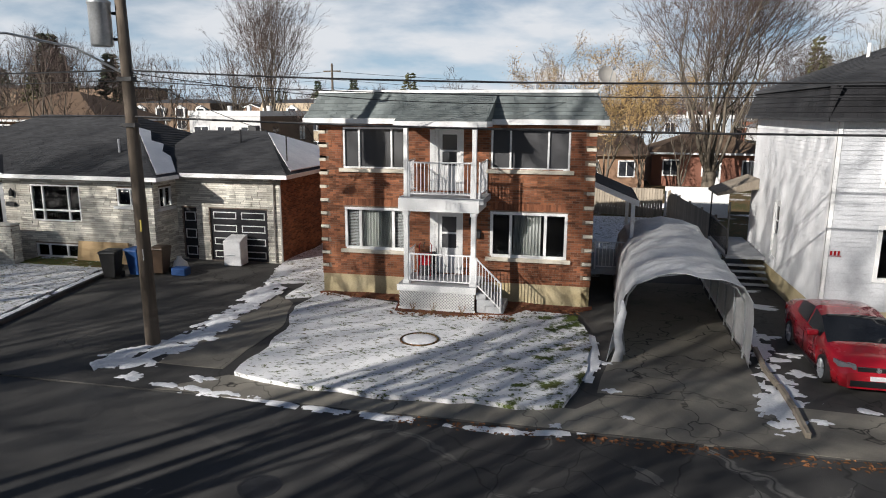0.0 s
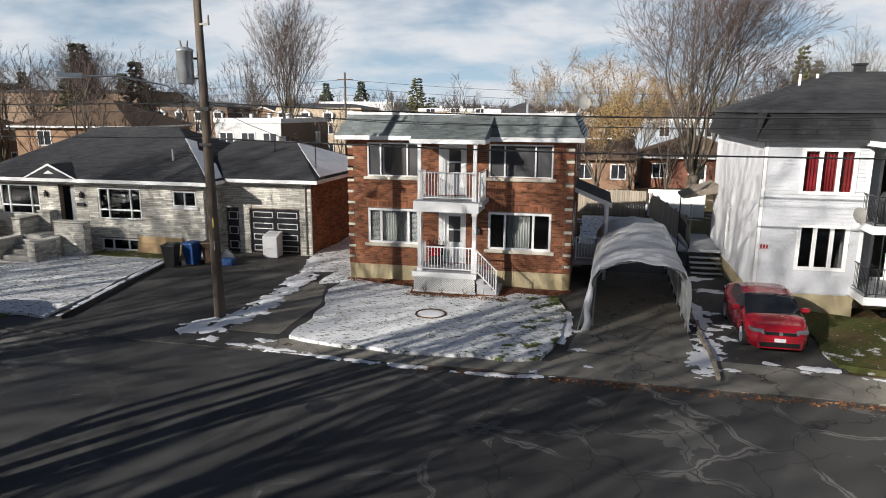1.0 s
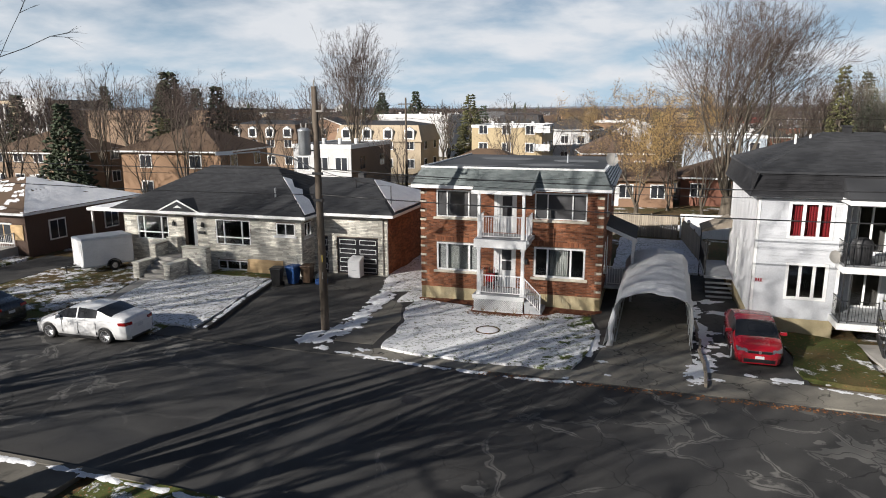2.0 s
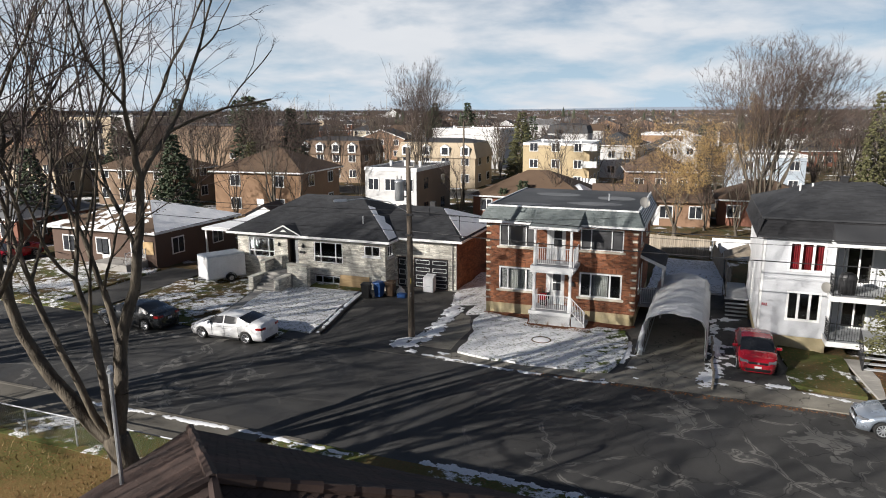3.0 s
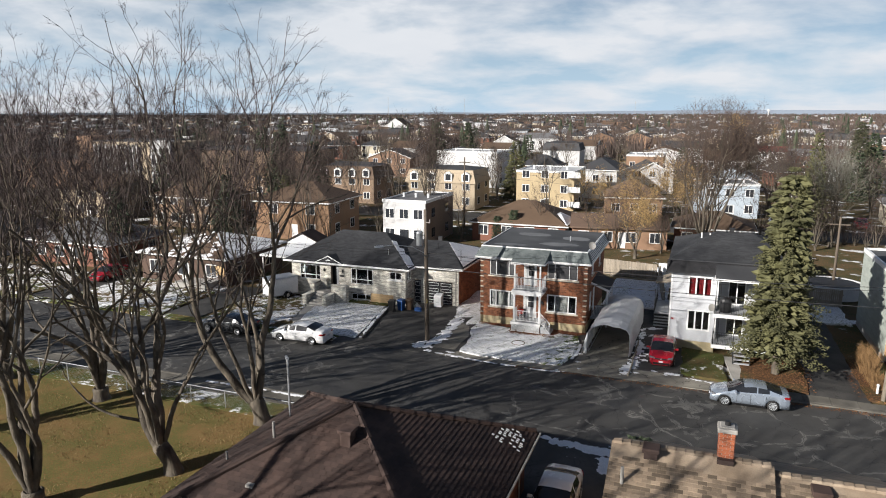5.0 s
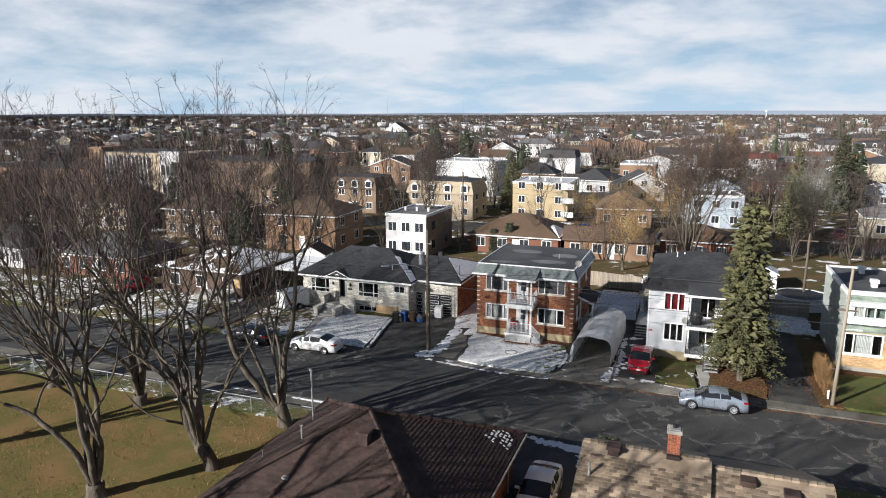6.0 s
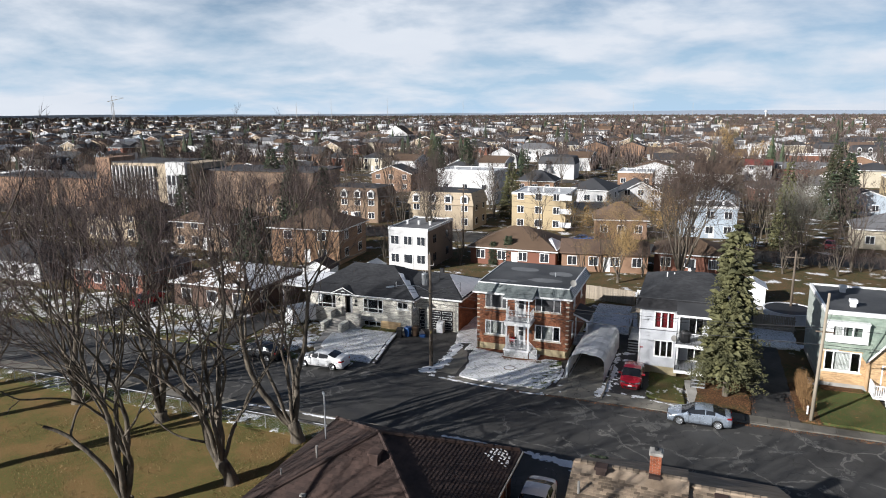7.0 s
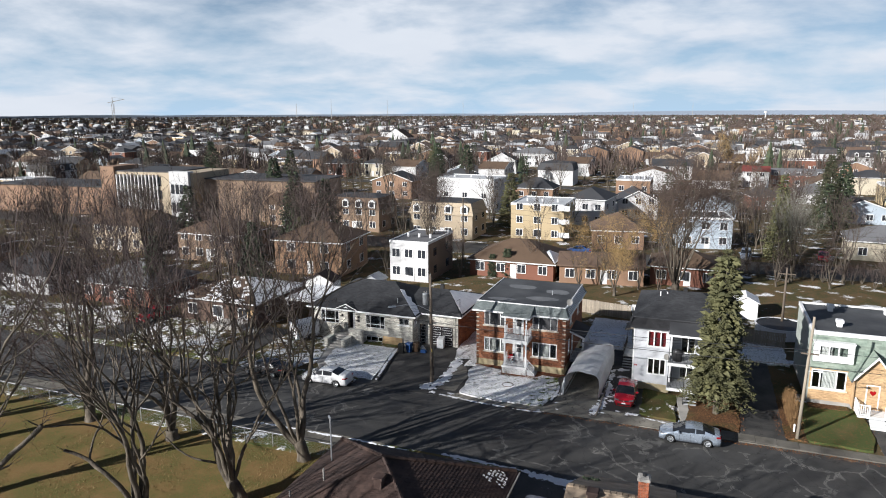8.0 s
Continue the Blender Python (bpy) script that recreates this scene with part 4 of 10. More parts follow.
# iron cover in the road
cover = thing("manhole_cover", pose(3.51, -11.52, -0.20), "round dark iron manhole cover set in the asphalt", "manhole cover")
part("rim", Geo().loft([[(r * math.cos(a), r * math.sin(a), z) for r, z in ((0.36, -0.03), (0.36, 0.006), (0.31, 0.006), (0.31, -0.03))] for a in (6.2832 * i / 24 for i in range(25))], caps=False), M_BLACK, cover)
lid = Geo().cyl((0, 0, -0.03), (0, 0, 0.004), 0.305, 0.305, 24)
part("lid", lid, M_BLACK, cover)
# fallen leaves gathered along the gutter and round the spruce
rng = random.Random(77)
litter = Geo()
for x0, x1, y0, y1, z, n in ((5.0, 19.0, -8.85, -8.47, -0.20, 420), (0.2, 3.0, -0.75, -0.1, -0.05, 150), (2.9, 6.6, -2.2, -1.6, -0.05, 260), (6.3, 8.6, -1.2, -0.2, -0.05, 160), (20.5, 34.0, -8.95, -8.47, -0.20, 600), (20.6, 24.4, -6.6, -1.4, -0.08, 700), (26.6, 28.4, -6.4, -2.0, -0.08, 350), (29.0, 34.0, -6.6, -1.2, -0.08, 160)):
    for _ in range(n):
        x, y = rng.uniform(x0, x1), min(y1, max(y0, rng.gauss((y0 + y1) / 2, (y1 - y0) / 3.2)))
        a, s, t = rng.uniform(0, 6.28), rng.uniform(0.035, 0.075), rng.uniform(0.0, 0.03)
        c, d = math.cos(a) * s, math.sin(a) * s
        litter.face((x - c, y - d, z + 0.012), (x + d * 0.6, y - c * 0.6, z + 0.014 + t), (x + c, y + d, z + 0.012), (x - d * 0.6, y + c * 0.6, z + 0.016))
solo("fallen_leaves", litter, M_LITTER, "scattered red brown fallen leaves along kerb and lawns", "leaves", kind="stuff")


# ---- the brick duplex ----
def door_leaf(parent, face, x0, x1, z0, z1, lites=2, trim=None, panel=None, name="door"):
    """A storm door with glazed lites in a white surround."""
    trim, panel = trim or M_WHITE, panel or M_WHITE
    g = Geo()
    g.box(x0 - 0.10, -0.02, z0, x0, 0.1, z1 + 0.10).box(x1, -0.02, z0, x1 + 0.10, 0.1, z1 + 0.10).box(x0, -0.02, z1, x1, 0.1, z1 + 0.10)
    d = part(name, g, trim, parent, m=face, bevel=0.008)
    h = z1 - z0
    lf = wall_geo(x1 - x0, 0, h, [(0.12, x1 - x0 - 0.12, h * 0.42, h * 0.65), (0.12, x1 - x0 - 0.12, h * 0.68, h * 0.93)][:lites], 0.045)
    part("door_leaf", lf, panel, d, m=Matrix.Translation((x0, 0.03, z0)))
    for a, b in ((0.42, 0.65), (0.68, 0.93))[:lites]:
        part("pane", Geo().box(x0 + 0.12, 0.05, z0 + h * a, x1 - 0.12, 0.056, z0 + h * b), M_GLASS_DARK, d)
    part("handle", Geo().cyl((x1 - 0.07, 0.03, z0 + h * 0.45), (x1 - 0.07, -0.03, z0 + h * 0.45), 0.02, None, 8).box(x1 - 0.10, -0.045, z0 + h * 0.44, x1 - 0.04, -0.03, z0 + h * 0.46), M_GALV, d, "small metal handle")
    return d


duplex = thing("house", pose(0, 0, 0), "two-storey red brick duplex with pale quoins and a grey-green mansard", "house")
W, D = 8.8, 9.6
south, east, west, north = facing(0, 0, "south"), facing(W, 0, "east"), facing(0, D, "west"), facing(W, D, "north")
holes = [(0.82, 2.98, 4.09, 5.40), (5.64, 8.04, 4.15, 5.40), (0.82, 2.97, 1.43, 2.82), (5.65, 8.04, 1.38, 2.83), (3.87, 4.74, 0.74, 2.80), (3.87, 4.76, 3.42, 5.38)]
east_holes = [(2.2, 3.2, 4.2, 5.3), (6.2, 7.2, 4.2, 5.3), (3.4, 4.3, 0.7, 2.75), (1.6, 2.5, 1.5, 2.8)]
for face, length, hl in ((south, W, holes), (east, D, east_holes), (west, D, []), (north, W, [])):
    part("wall", wall_geo(length, 0.55, 5.62, hl, 0.24), M_MORTAR if hl else M_BRICK_DARK, duplex, m=face)
    part("foundation", Geo().box(0.012, 0.012, -0.4, length - 0.012, 0.26, 0.552), M_FOUND, duplex, "sand-painted concrete foundation", m=face)
# floors and partition added so the windows look onto dark surfaces
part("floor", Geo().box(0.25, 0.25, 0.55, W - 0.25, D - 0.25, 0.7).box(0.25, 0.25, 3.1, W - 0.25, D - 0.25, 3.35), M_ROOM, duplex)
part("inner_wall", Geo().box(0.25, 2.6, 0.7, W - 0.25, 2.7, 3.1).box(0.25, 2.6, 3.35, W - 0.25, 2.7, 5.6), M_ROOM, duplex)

quoin_z = [5.23 - 0.44 * i for i in range(11)]


def clear_of(hl, margin=0.005, quoins=True):
    def ok(x, z):
        z += 0.55
        if any(h[0] - margin < x < h[1] + margin and h[2] - margin < z < h[3] + margin for h in hl):
            return False
        if quoins and any(q - 0.055 < z < q + 0.055 for q in quoin_z) and (x < 0.30 or x > W - 0.30):
            return False
        return True
    return ok


g, picked, nrm = tile_field((0, 0, 0.55), (1, 0, 0), (0, 0, 1), W, 5.0, 0.215, 0.0725, 0.012, 0.010, clear_of(holes), pick=lambda a, b, c, d: a > 5.3 and 0.0 < c < 1.3, seed=3, jitter=0.5)
part("brickwork", g, M_BRICK_RUN, duplex)["kind"] = "stuff"
lay_pieces("brick", picked, nrm, (1, 0, 0), (0, 0, 1), 0.0725, 0.012, M_BRICK, duplex, 0.010)
g, picked, nrm = tile_field((W, 0, 0.55), (0, 1, 0), (0, 0, 1), D, 5.0, 0.215, 0.0725, 0.012, 0.010, clear_of(east_holes, quoins=False), seed=4, jitter=0.5)
part("brickwork", g, M_BRICK_RUN, duplex)["kind"] = "stuff"
# upright brick courses over the lower windows
for a, b in ((0.82, 2.97), (5.65, 8.04)):
    n = int((b - a) / 0.075)
    me = Geo().box(0.005, -0.016, 2.90, 0.070, 0, 3.10).mesh("brick")
    me.materials.append(M_BRICK)
    for i in range(n):
        part("brick", me, M_BRICK, duplex, m=Matrix.Translation((a + i * 0.075, 0, 0)))
for i, z in enumerate(quoin_z):
    for x0, x1 in ((-0.02, 0.27 if i % 2 else 0.22), (W - (0.27 if i % 2 else 0.22), W + 0.02)):
        part("quoin", Geo().box(x0, -0.03, z - 0.05, x1, 0.22, z + 0.05), M_QUOIN, duplex, bevel=0.012)

# windows and doors
window(duplex, south, 0.82, 2.98, 4.09, 5.40, (0.25, 0.75), 0.055, pane=M_GLASS_DARK, sill_mat=M_QUOIN)
window(duplex, south, 5.64, 8.04, 4.15, 5.40, (0.25, 0.73), 0.055, pane=M_GLASS_DARK, sill_mat=M_QUOIN)
w = window(duplex, south, 0.82, 2.97, 1.43, 2.82, (0.25, 0.77), 0.085, sill_mat=M_QUOIN, curtain=M_CURTAIN, cover=(0.26, 0.76))
for a, b in ((0.92, 1.34), (2.49, 2.88)):
    bl = Geo()
    for k in range(26):
        z = 1.50 + k * 0.05
        bl.box(a, 0.10, z, b, 0.125, z + 0.03)
    part("blind", bl, M_BLIND, w, "white slatted blind")
window(duplex, south, 5.65, 8.04, 1.38, 2.83, (0.27, 0.72), 0.085, sill_mat=M_QUOIN, curtain=M_CURTAIN, cover=(0.30, 0.66))
for h in east_holes[:2] + east_holes[3:]:
    window(duplex, east, *h, (0.5,), 0.06, pane=M_GLASS_DARK, sill_mat=M_QUOIN)
door_leaf(duplex, south, 3.97, 4.68, 0.76, 2.75)
door_leaf(duplex, south, 3.97, 4.68, 3.44, 5.33)
door_leaf(duplex, east, 3.5, 4.2, 0.72, 2.7)
part("light_grey_panel", Geo().box(3.70, -0.015, 0.76, 3.86, 0.03, 2.80).box(3.70, -0.015, 3.44, 3.86, 0.03, 5.35), M_WHITE, duplex)

# mansard: fascia, sloping shingled skirts, white cap and flat roof
E0, E1, ZT = -0.32, 9.12, 6.46
part("soffit", Geo().box(E0, -0.43, 5.52, E1, D + 0.40, 5.545), M_WHITE, duplex)
fas = Geo()
fas.box(E0, -0.46, 5.52, 3.0, -0.43, 5.68).box(5.7, -0.46, 5.52, E1, -0.43, 5.68)
fas.box(E1, -0.46, 5.52, E1 + 0.03, D + 0.43, 5.68).box(E0 - 0.03, -0.46, 5.52, E0, D + 0.43, 5.68).box(E0, D + 0.40, 5.52, E1, D + 0.43, 5.68)
part("fascia", fas, M_WHITE, duplex, "white eave board")
skirt = Geo()
lo = [(E0, -0.45, 5.68), (E1, -0.45, 5.68), (E1, D + 0.42, 5.68), (E0, D + 0.42, 5.68)]
hi = [(0.10, 0.02, ZT), (8.72, 0.02, ZT), (8.72, D - 0.05, ZT), (0.10, D - 0.05, ZT)]
skirt.hull8(lo, hi)
part("roof_core", skirt, M_SHINGLE_GREEN, duplex)
sl = math.hypot(0.47, ZT - 5.68)
v_s = (0, 0.47, ZT - 5.68)


def in_skirt(u, v):
    k = v / sl
    return 0.40 * k - 0.02 <= u <= (E1 - E0) - 0.40 * k + 0.02 and not (2.95 - E0 < u < 5.7 - E0 and k < 0.93)


g, picked, nrm = tile_field((E0, -0.45, 5.68), (1, 0, 0), v_s, E1 - E0, sl, 0.31, 0.13, 0.016, 0.012, in_skirt, wedge=True, pick=lambda a, b, c, d: True, seed=6)
part("shingle_edging", g, M_SHINGLE_GREEN, duplex)["kind"] = "stuff"
lay_pieces("shingle", picked, nrm, (1, 0, 0), v_s, 0.13, 0.016, M_SHINGLE_TAB, duplex, 0.012, True)
part("roof_cap", Geo().box(0.05, -0.04, ZT, 8.78, 0.04, ZT + 0.09).box(8.70, 0.04, ZT, 8.78, D, ZT + 0.09).box(0.05, 0.04, ZT, 0.13, D, ZT + 0.09), M_WHITE, duplex, "white metal roof cap")
part("flat_roof", Geo().box(0.13, 0.04, ZT - 0.02, 8.70, D - 0.05, ZT + 0.03), M_TAR, duplex, "dark patched flat roof membrane")
part("vent_pipe", Geo().cyl((6.6, 4.4, ZT), (6.6, 4.4, ZT + 0.45), 0.05, None, 10), M_GALV, duplex)
for i, (x, y, a, b) in enumerate(((2.2, 1.3, 1.3, 0.5), (6.0, 2.6, 1.6, 0.7), (6.9, 5.6, 1.2, 0.9), (3.0, 6.5, 1.5, 0.8))):
    ring = [(x + a * math.cos(t) * (1 + 0.3 * noise.noise((t, i * 3.0, 0))), y + b * math.sin(t) * (1 + 0.3 * noise.noise((t, i * 5.0, 2)))) for t in [2 * math.pi * k / 22 for k in range(22)]]
    part("roof_patch", Geo().prism(ring, ZT + 0.03, ZT + 0.036), surf("worn_membrane", (0.13, 0.135, 0.14), (0.17, 0.175, 0.18), 0.8, 0.8, 12, 0.1) if i == 0 else bpy.data.materials["worn_membrane"], duplex, "paler worn patch of the membrane")
# shaded east skirt keeps its snow in bands
for k in range(6):
    t0, t1 = k / 6 + 0.03, k / 6 + 0.11
    f = lambda t: (E1 + (8.72 - E1) * t + 0.018, 5.68 + (ZT - 5.68) * t + 0.018)
    (xa, za), (xb, zb) = f(t0), f(t1)
    part("snow", Geo().hull8([(xa, 0.2 + 0.5 * t0, za), (xa, D - 0.4, za), (xb, D - 0.4, zb), (xb, 0.2 + 0.5 * t0, zb)], [(xa + 0.02, 0.2 + 0.5 * t0, za + 0.012), (xa + 0.02, D - 0.4, za + 0.012), (xb + 0.02, D - 0.4, zb + 0.012), (xb + 0.02, 0.2 + 0.5 * t0, zb + 0.012)]), M_SNOW, duplex, "band of snow on the shingles")

# porch roof
PX0, PX1, PY = 2.98, 5.70, -1.52
part("porch_roof", Geo().hull8([(PX0, PY, 5.53), (PX1, PY, 5.53), (PX1, 0.0, 5.53), (PX0, 0.0, 5.53)], [(PX0, PY, 5.62), (PX1, PY, 5.62), (PX1 + 0.12, 0.0, 6.44), (PX0 + 0.22, 0.0, 6.44)]), M_SHINGLE_GREEN, duplex, "shingled porch roof")
pl = math.hypot(PY, 0.82)
g, picked, nrm = tile_field((PX0, PY, 5.625), (1, 0, 0), (0, -PY, 0.82), PX1 - PX0, pl, 0.31, 0.13, 0.016, 0.012, lambda u, v: 0.2 * v / pl - 0.01 <= u, wedge=True, seed=8)
part("porch_covering", g, M_SHINGLE_GREEN, duplex)["kind"] = "stuff"
part("porch_fascia", Geo().box(PX0 - 0.03, PY - 0.03, 5.46, PX1 + 0.03, PY, 5.62).box(PX0 - 0.03, PY, 5.46, PX0, -0.43, 5.62).box(PX1, PY, 5.46, PX1 + 0.03, -0.43, 5.62), M_WHITE, duplex)
# decks, posts and skirts
part("upper_deck", Geo().box(3.10, -1.50, 3.22, 5.66, 0, 3.40), M_GREY_DECK, duplex, bevel=0.01)
part("upper_deck_fascia", Geo().box(3.08, -1.53, 2.98, 5.52, -1.50, 3.36).box(3.08, -1.5, 2.98, 3.10, -0.02, 3.36).box(5.50, -1.5, 2.98, 5.52, -0.02, 3.22), M_WHITE, duplex, "white deck surround")
part("lower_deck", Geo().box(3.06, -1.58, 0.56, 5.46, 0, 0.74), M_GREY_DECK, duplex, bevel=0.01)
part("lower_deck_fascia", Geo().box(3.04, -1.61, 0.54, 5.48, -1.58, 0.73), M_WHITE, duplex)
lat = Geo()
for i in range(38):
    for s in (-1, 1):
        a = 3.1 + i * 0.09
        p0, p1 = [a, 0.0], [a + s * 0.58, 0.58]
        x0, x1 = max(3.1, min(5.42, p0[0])), max(3.1, min(5.42, p1[0]))
        if abs(x1 - x0) < 0.05:
            continue
        k0, k1 = (x0 - p0[0]) / (p1[0] - p0[0]), (x1 - p0[0]) / (p1[0] - p0[0])
        z0, z1 = 0.58 * k0 - 0.05, 0.58 * k1 - 0.05
        y = -1.56 if s > 0 else -1.57
        lat.hull8([(x0 - 0.018, y, z0), (x0 + 0.018, y, z0), (x1 + 0.018, y, z1), (x1 - 0.018, y, z1)][::1], [(x0 - 0.018, y + 0.008, z0), (x0 + 0.018, y + 0.008, z0), (x1 + 0.018, y + 0.008, z1), (x1 - 0.018, y + 0.008, z1)])
lat.box(3.06, -1.58, -0.06, 5.46, -1.55, 0.02)
part("lattice", lat, M_WHITE, duplex, "white diagonal lattice skirt")
part("skirt_backing", Geo().box(3.1, -1.52, -0.1, 5.42, -1.48, 0.55), M_GREY_DECK, duplex)
for x in (3.30, 5.36):
    post = Geo().box(x - 0.075, -1.475, 0.74, x + 0.075, -1.325, 2.98).box(x - 0.10, -1.50, 0.74, x + 0.10, -1.30, 0.86).box(x - 0.10, -1.50, 2.86, x + 0.10, -1.30, 2.98)
    part("post", post, M_WHITE, duplex, bevel=0.01)
    part("post", Geo().box(x - 0.065, -1.465, 3.40, x + 0.065, -1.335, 5.47), M_WHITE, duplex, bevel=0.01)
for z, h in ((3.40, 1.02), (0.74, 0.92)):
    railing(duplex, (3.40, -1.42, z), (5.28, -1.42, z), h, 0.115, 0.017)
    railing(duplex, (3.22, -1.38, z), (3.22, -0.06, z), h, 0.13, 0.017, posts=False)
railing(duplex, (5.52, -1.42, 3.40), (5.52, -0.06, 3.40), 1.02, 0.13, 0.017)
railing(duplex, (5.46, -1.45, 0.72), (6.22, -1.55, 0.02), 0.88, 0.12, 0.017)
for i in range(3):
    part("step", Geo().box(5.47 + i * 0.27, -1.50, 0.36 - i * 0.19, 5.47 + (i + 1) * 0.27 + 0.03, -0.45, 0.55 - i * 0.19), M_GREY_DECK, duplex, bevel=0.012)
    part("step_riser", Geo().box(5.49 + i * 0.27, -1.47, -0.15, 5.47 + (i + 1) * 0.27, -0.48, 0.36 - i * 0.19), M_GREY_DECK, duplex)
part("mailbox", Geo().box(5.06, -0.14, 1.98, 5.36, 0, 2.18).along_x([(-0.14, 2.18), (0, 2.18), (0, 2.25)], 5.06, 5.36), M_BLACK, duplex, "black letter box", bevel=0.01)
part("wall_lamp", Geo().box(4.98, -0.10, 2.40, 5.06, -0.02, 2.56).cyl((5.02, -0.06, 2.56), (5.02, -0.06, 2.63), 0.05, 0.01, 8), M_BLACK, duplex)
# side entrance with its lean-to roof
part("side_roof", Geo().hull8([(8.82, 2.3, 3.52), (10.25, 2.3, 2.92), (10.25, 6.0, 2.92), (8.82, 6.0, 3.52)], [(8.82, 2.3, 3.64), (10.28, 2.3, 3.04), (10.28, 6.0, 3.04), (8.82, 6.0, 3.64)]), M_SHINGLE, duplex, "lean-to roof over the side door")
part("side_roof_fascia", Geo().hull8([(8.82, 2.26, 3.44), (10.30, 2.26, 2.82), (10.30, 2.29, 2.82), (8.82, 2.29, 3.44)], [(8.82, 2.26, 3.62), (10.30, 2.26, 3.02), (10.30, 2.29, 3.02), (8.82, 2.29, 3.62)]), M_WHITE, duplex)
for y in (2.4, 5.9):
    part("side_post", Geo().box(10.06, y - 0.06, -0.2, 10.18, y + 0.06, 2.95), M_WHITE, duplex)
part("side_deck", Geo().box(8.82, 2.3, 0.45, 10.2, 6.0, 0.62), M_GREY_DECK, duplex)
railing(duplex, (8.95, 2.36, 0.62), (10.05, 2.36, 0.62), 0.95, 0.12, 0.016)
railing(duplex, (10.12, 2.5, 0.62), (10.12, 5.8, 0.62), 0.95, 0.12, 0.016)

dish = thing("satellite_dish", pose(9.0, 0.55, 6.40), "pale grey satellite dish on the roof edge", "satellite dish")
rings = []
for k in range(6):
    r = 0.29 * k / 5
    rings.append([(r * math.cos(t), -0.55 * r * r, r * 1.1 * math.sin(t)) for t in [2 * math.pi * j / 20 for j in range(20)]])
dm = pose(0, 0, 0.55, -25, 0, 25)
part("reflector", Geo().loft(rings, caps=False), M_CONCRETE, dish, smooth=True, m=dm)
part("mast", Geo().cyl((-0.25, 0.0, 0), (0, 0.05, 0.5), 0.025, None, 8), M_GALV, dish)
part("feed_arm", Geo().cyl((0, 0, -0.32), (0, -0.48, 0.0), 0.012, None, 6).box(-0.04, -0.54, -0.04, 0.04, -0.46, 0.04), M_GALV, dish, m=dm)

# things on the lower porch
for i, (x, y, c) in enumerate(((3.42, -0.5, M_LAMP_RED), (3.62, -0.35, M_BLACK))):
    ch = thing("folding_chair", pose(x, y, 0.74, -12, 0, 25 * i), "folded garden chair leaning by the door", "chair", "porch chairs")
    part("side_frame", Geo().tube([(0, 0, 0), (0, 0, 1.0), (0.05, 0, 1.08)], 0.013).tube([(0.4, 0, 0), (0.4, 0, 1.0), (0.35, 0, 1.08)], 0.013), c, ch)
    part("seat", Geo().box(0.02, -0.03, 0.35, 0.38, 0.02, 0.75), c, ch, bevel=0.01)
solo("storage_bench", Geo().box(3.45, -0.45, 0.74, 3.85, -0.05, 1.15), M_BLACK, "dark low bench on the porch beside the door", "bench", bevel=0.03)
for i, (x, z) in enumerate(((3.6, 0.0), (4.2, 0.0), (5.1, 0.0))):
    s = Geo()
    rng = random.Random(i)
    for k in range(14):
        a = rng.random() * 6.28
        s.cyl((x, -1.78, -0.05), (x + 0.12 * math.cos(a), -1.78 + 0.1 * math.sin(a), 0.16 + 0.14 * rng.random()), 0.006, 0.002, 3)
    solo("dry_stalks", s, M_SHRUB, "tuft of dry garden stalks in the mulch", "plant", "dry stalks")


# ---- the pale stone bungalow with its garage ----
def shingles(parent, o, u, v, ulen, vlen, inside, material, tw=0.33, th=0.16, thick=0.014, seed=1, name="roof_covering"):
    g, _, _ = tile_field(o, u, v, ulen, vlen, tw, th, thick, 0.012, inside, wedge=True, jitter=0.4, seed=seed)
    part(name, g, material, parent)["kind"] = "stuff"


def hip_roof(parent, x0, y0, x1, y1, ze, zr, rx0, rx1, ry0, ry1, material, over=0.0, tiles=(), thick=0.12, tile=(0.33, 0.16, 0.014), name="roof"):
    """A hip roof over the eave rectangle with its ridge from (rx0, ry0) to (rx1, ry1); tiles: sides that carry shingles."""
    g = Geo()
    c = [(x0, y0, ze), (x1, y0, ze), (x1, y1, ze), (x0, y1, ze)]
    a, b = (rx0, ry0, zr), (rx1, ry1, zr)
    along_x = abs(rx1 - rx0) >= abs(ry1 - ry0)
    if along_x:
        faces = {"south": (c[0], c[1], b, a), "east": (c[1], c[2], b), "north": (c[2], c[3], a, b), "west": (c[3], c[0], a)}
    else:
        faces = {"south": (c[0], c[1], a), "east": (c[1], c[2], b, a), "north": (c[2], c[3], b), "west": (c[3], c[0], a, b)}
    for q in faces.values():
        g.face(*q)
    for p, q in zip(c, c[1:] + c[:1]):
        g.face((p[0], p[1], ze - thick), (q[0], q[1], ze - thick), q, p)
    g.face(*[(x, y, ze - thick) for x, y, z in reversed(c)])
    ob = part(name, g, material, parent)
    for i, side in enumerate(tiles):
        q = [Vector(p) for p in faces[side]]
        u = (q[1] - q[0])
        ulen = u.length
        u.normalize()
        mid = q[2] - q[0]
        v = mid - u * mid.dot(u)
        vlen = v.length
        v.normalize()
        us = [(p - q[0]).dot(u) for p in q]
        left = us[3] if len(q) == 4 else us[2]
        right = us[2]

        def inside(s, t, left=left, right=right, vlen=vlen, ulen=ulen):
            k = t / vlen
            return left * k <= s <= ulen + (right - ulen) * k
        shingles(parent, q[0], u, v, ulen, vlen, inside, material, *tile, seed=20 + i)
    return ob


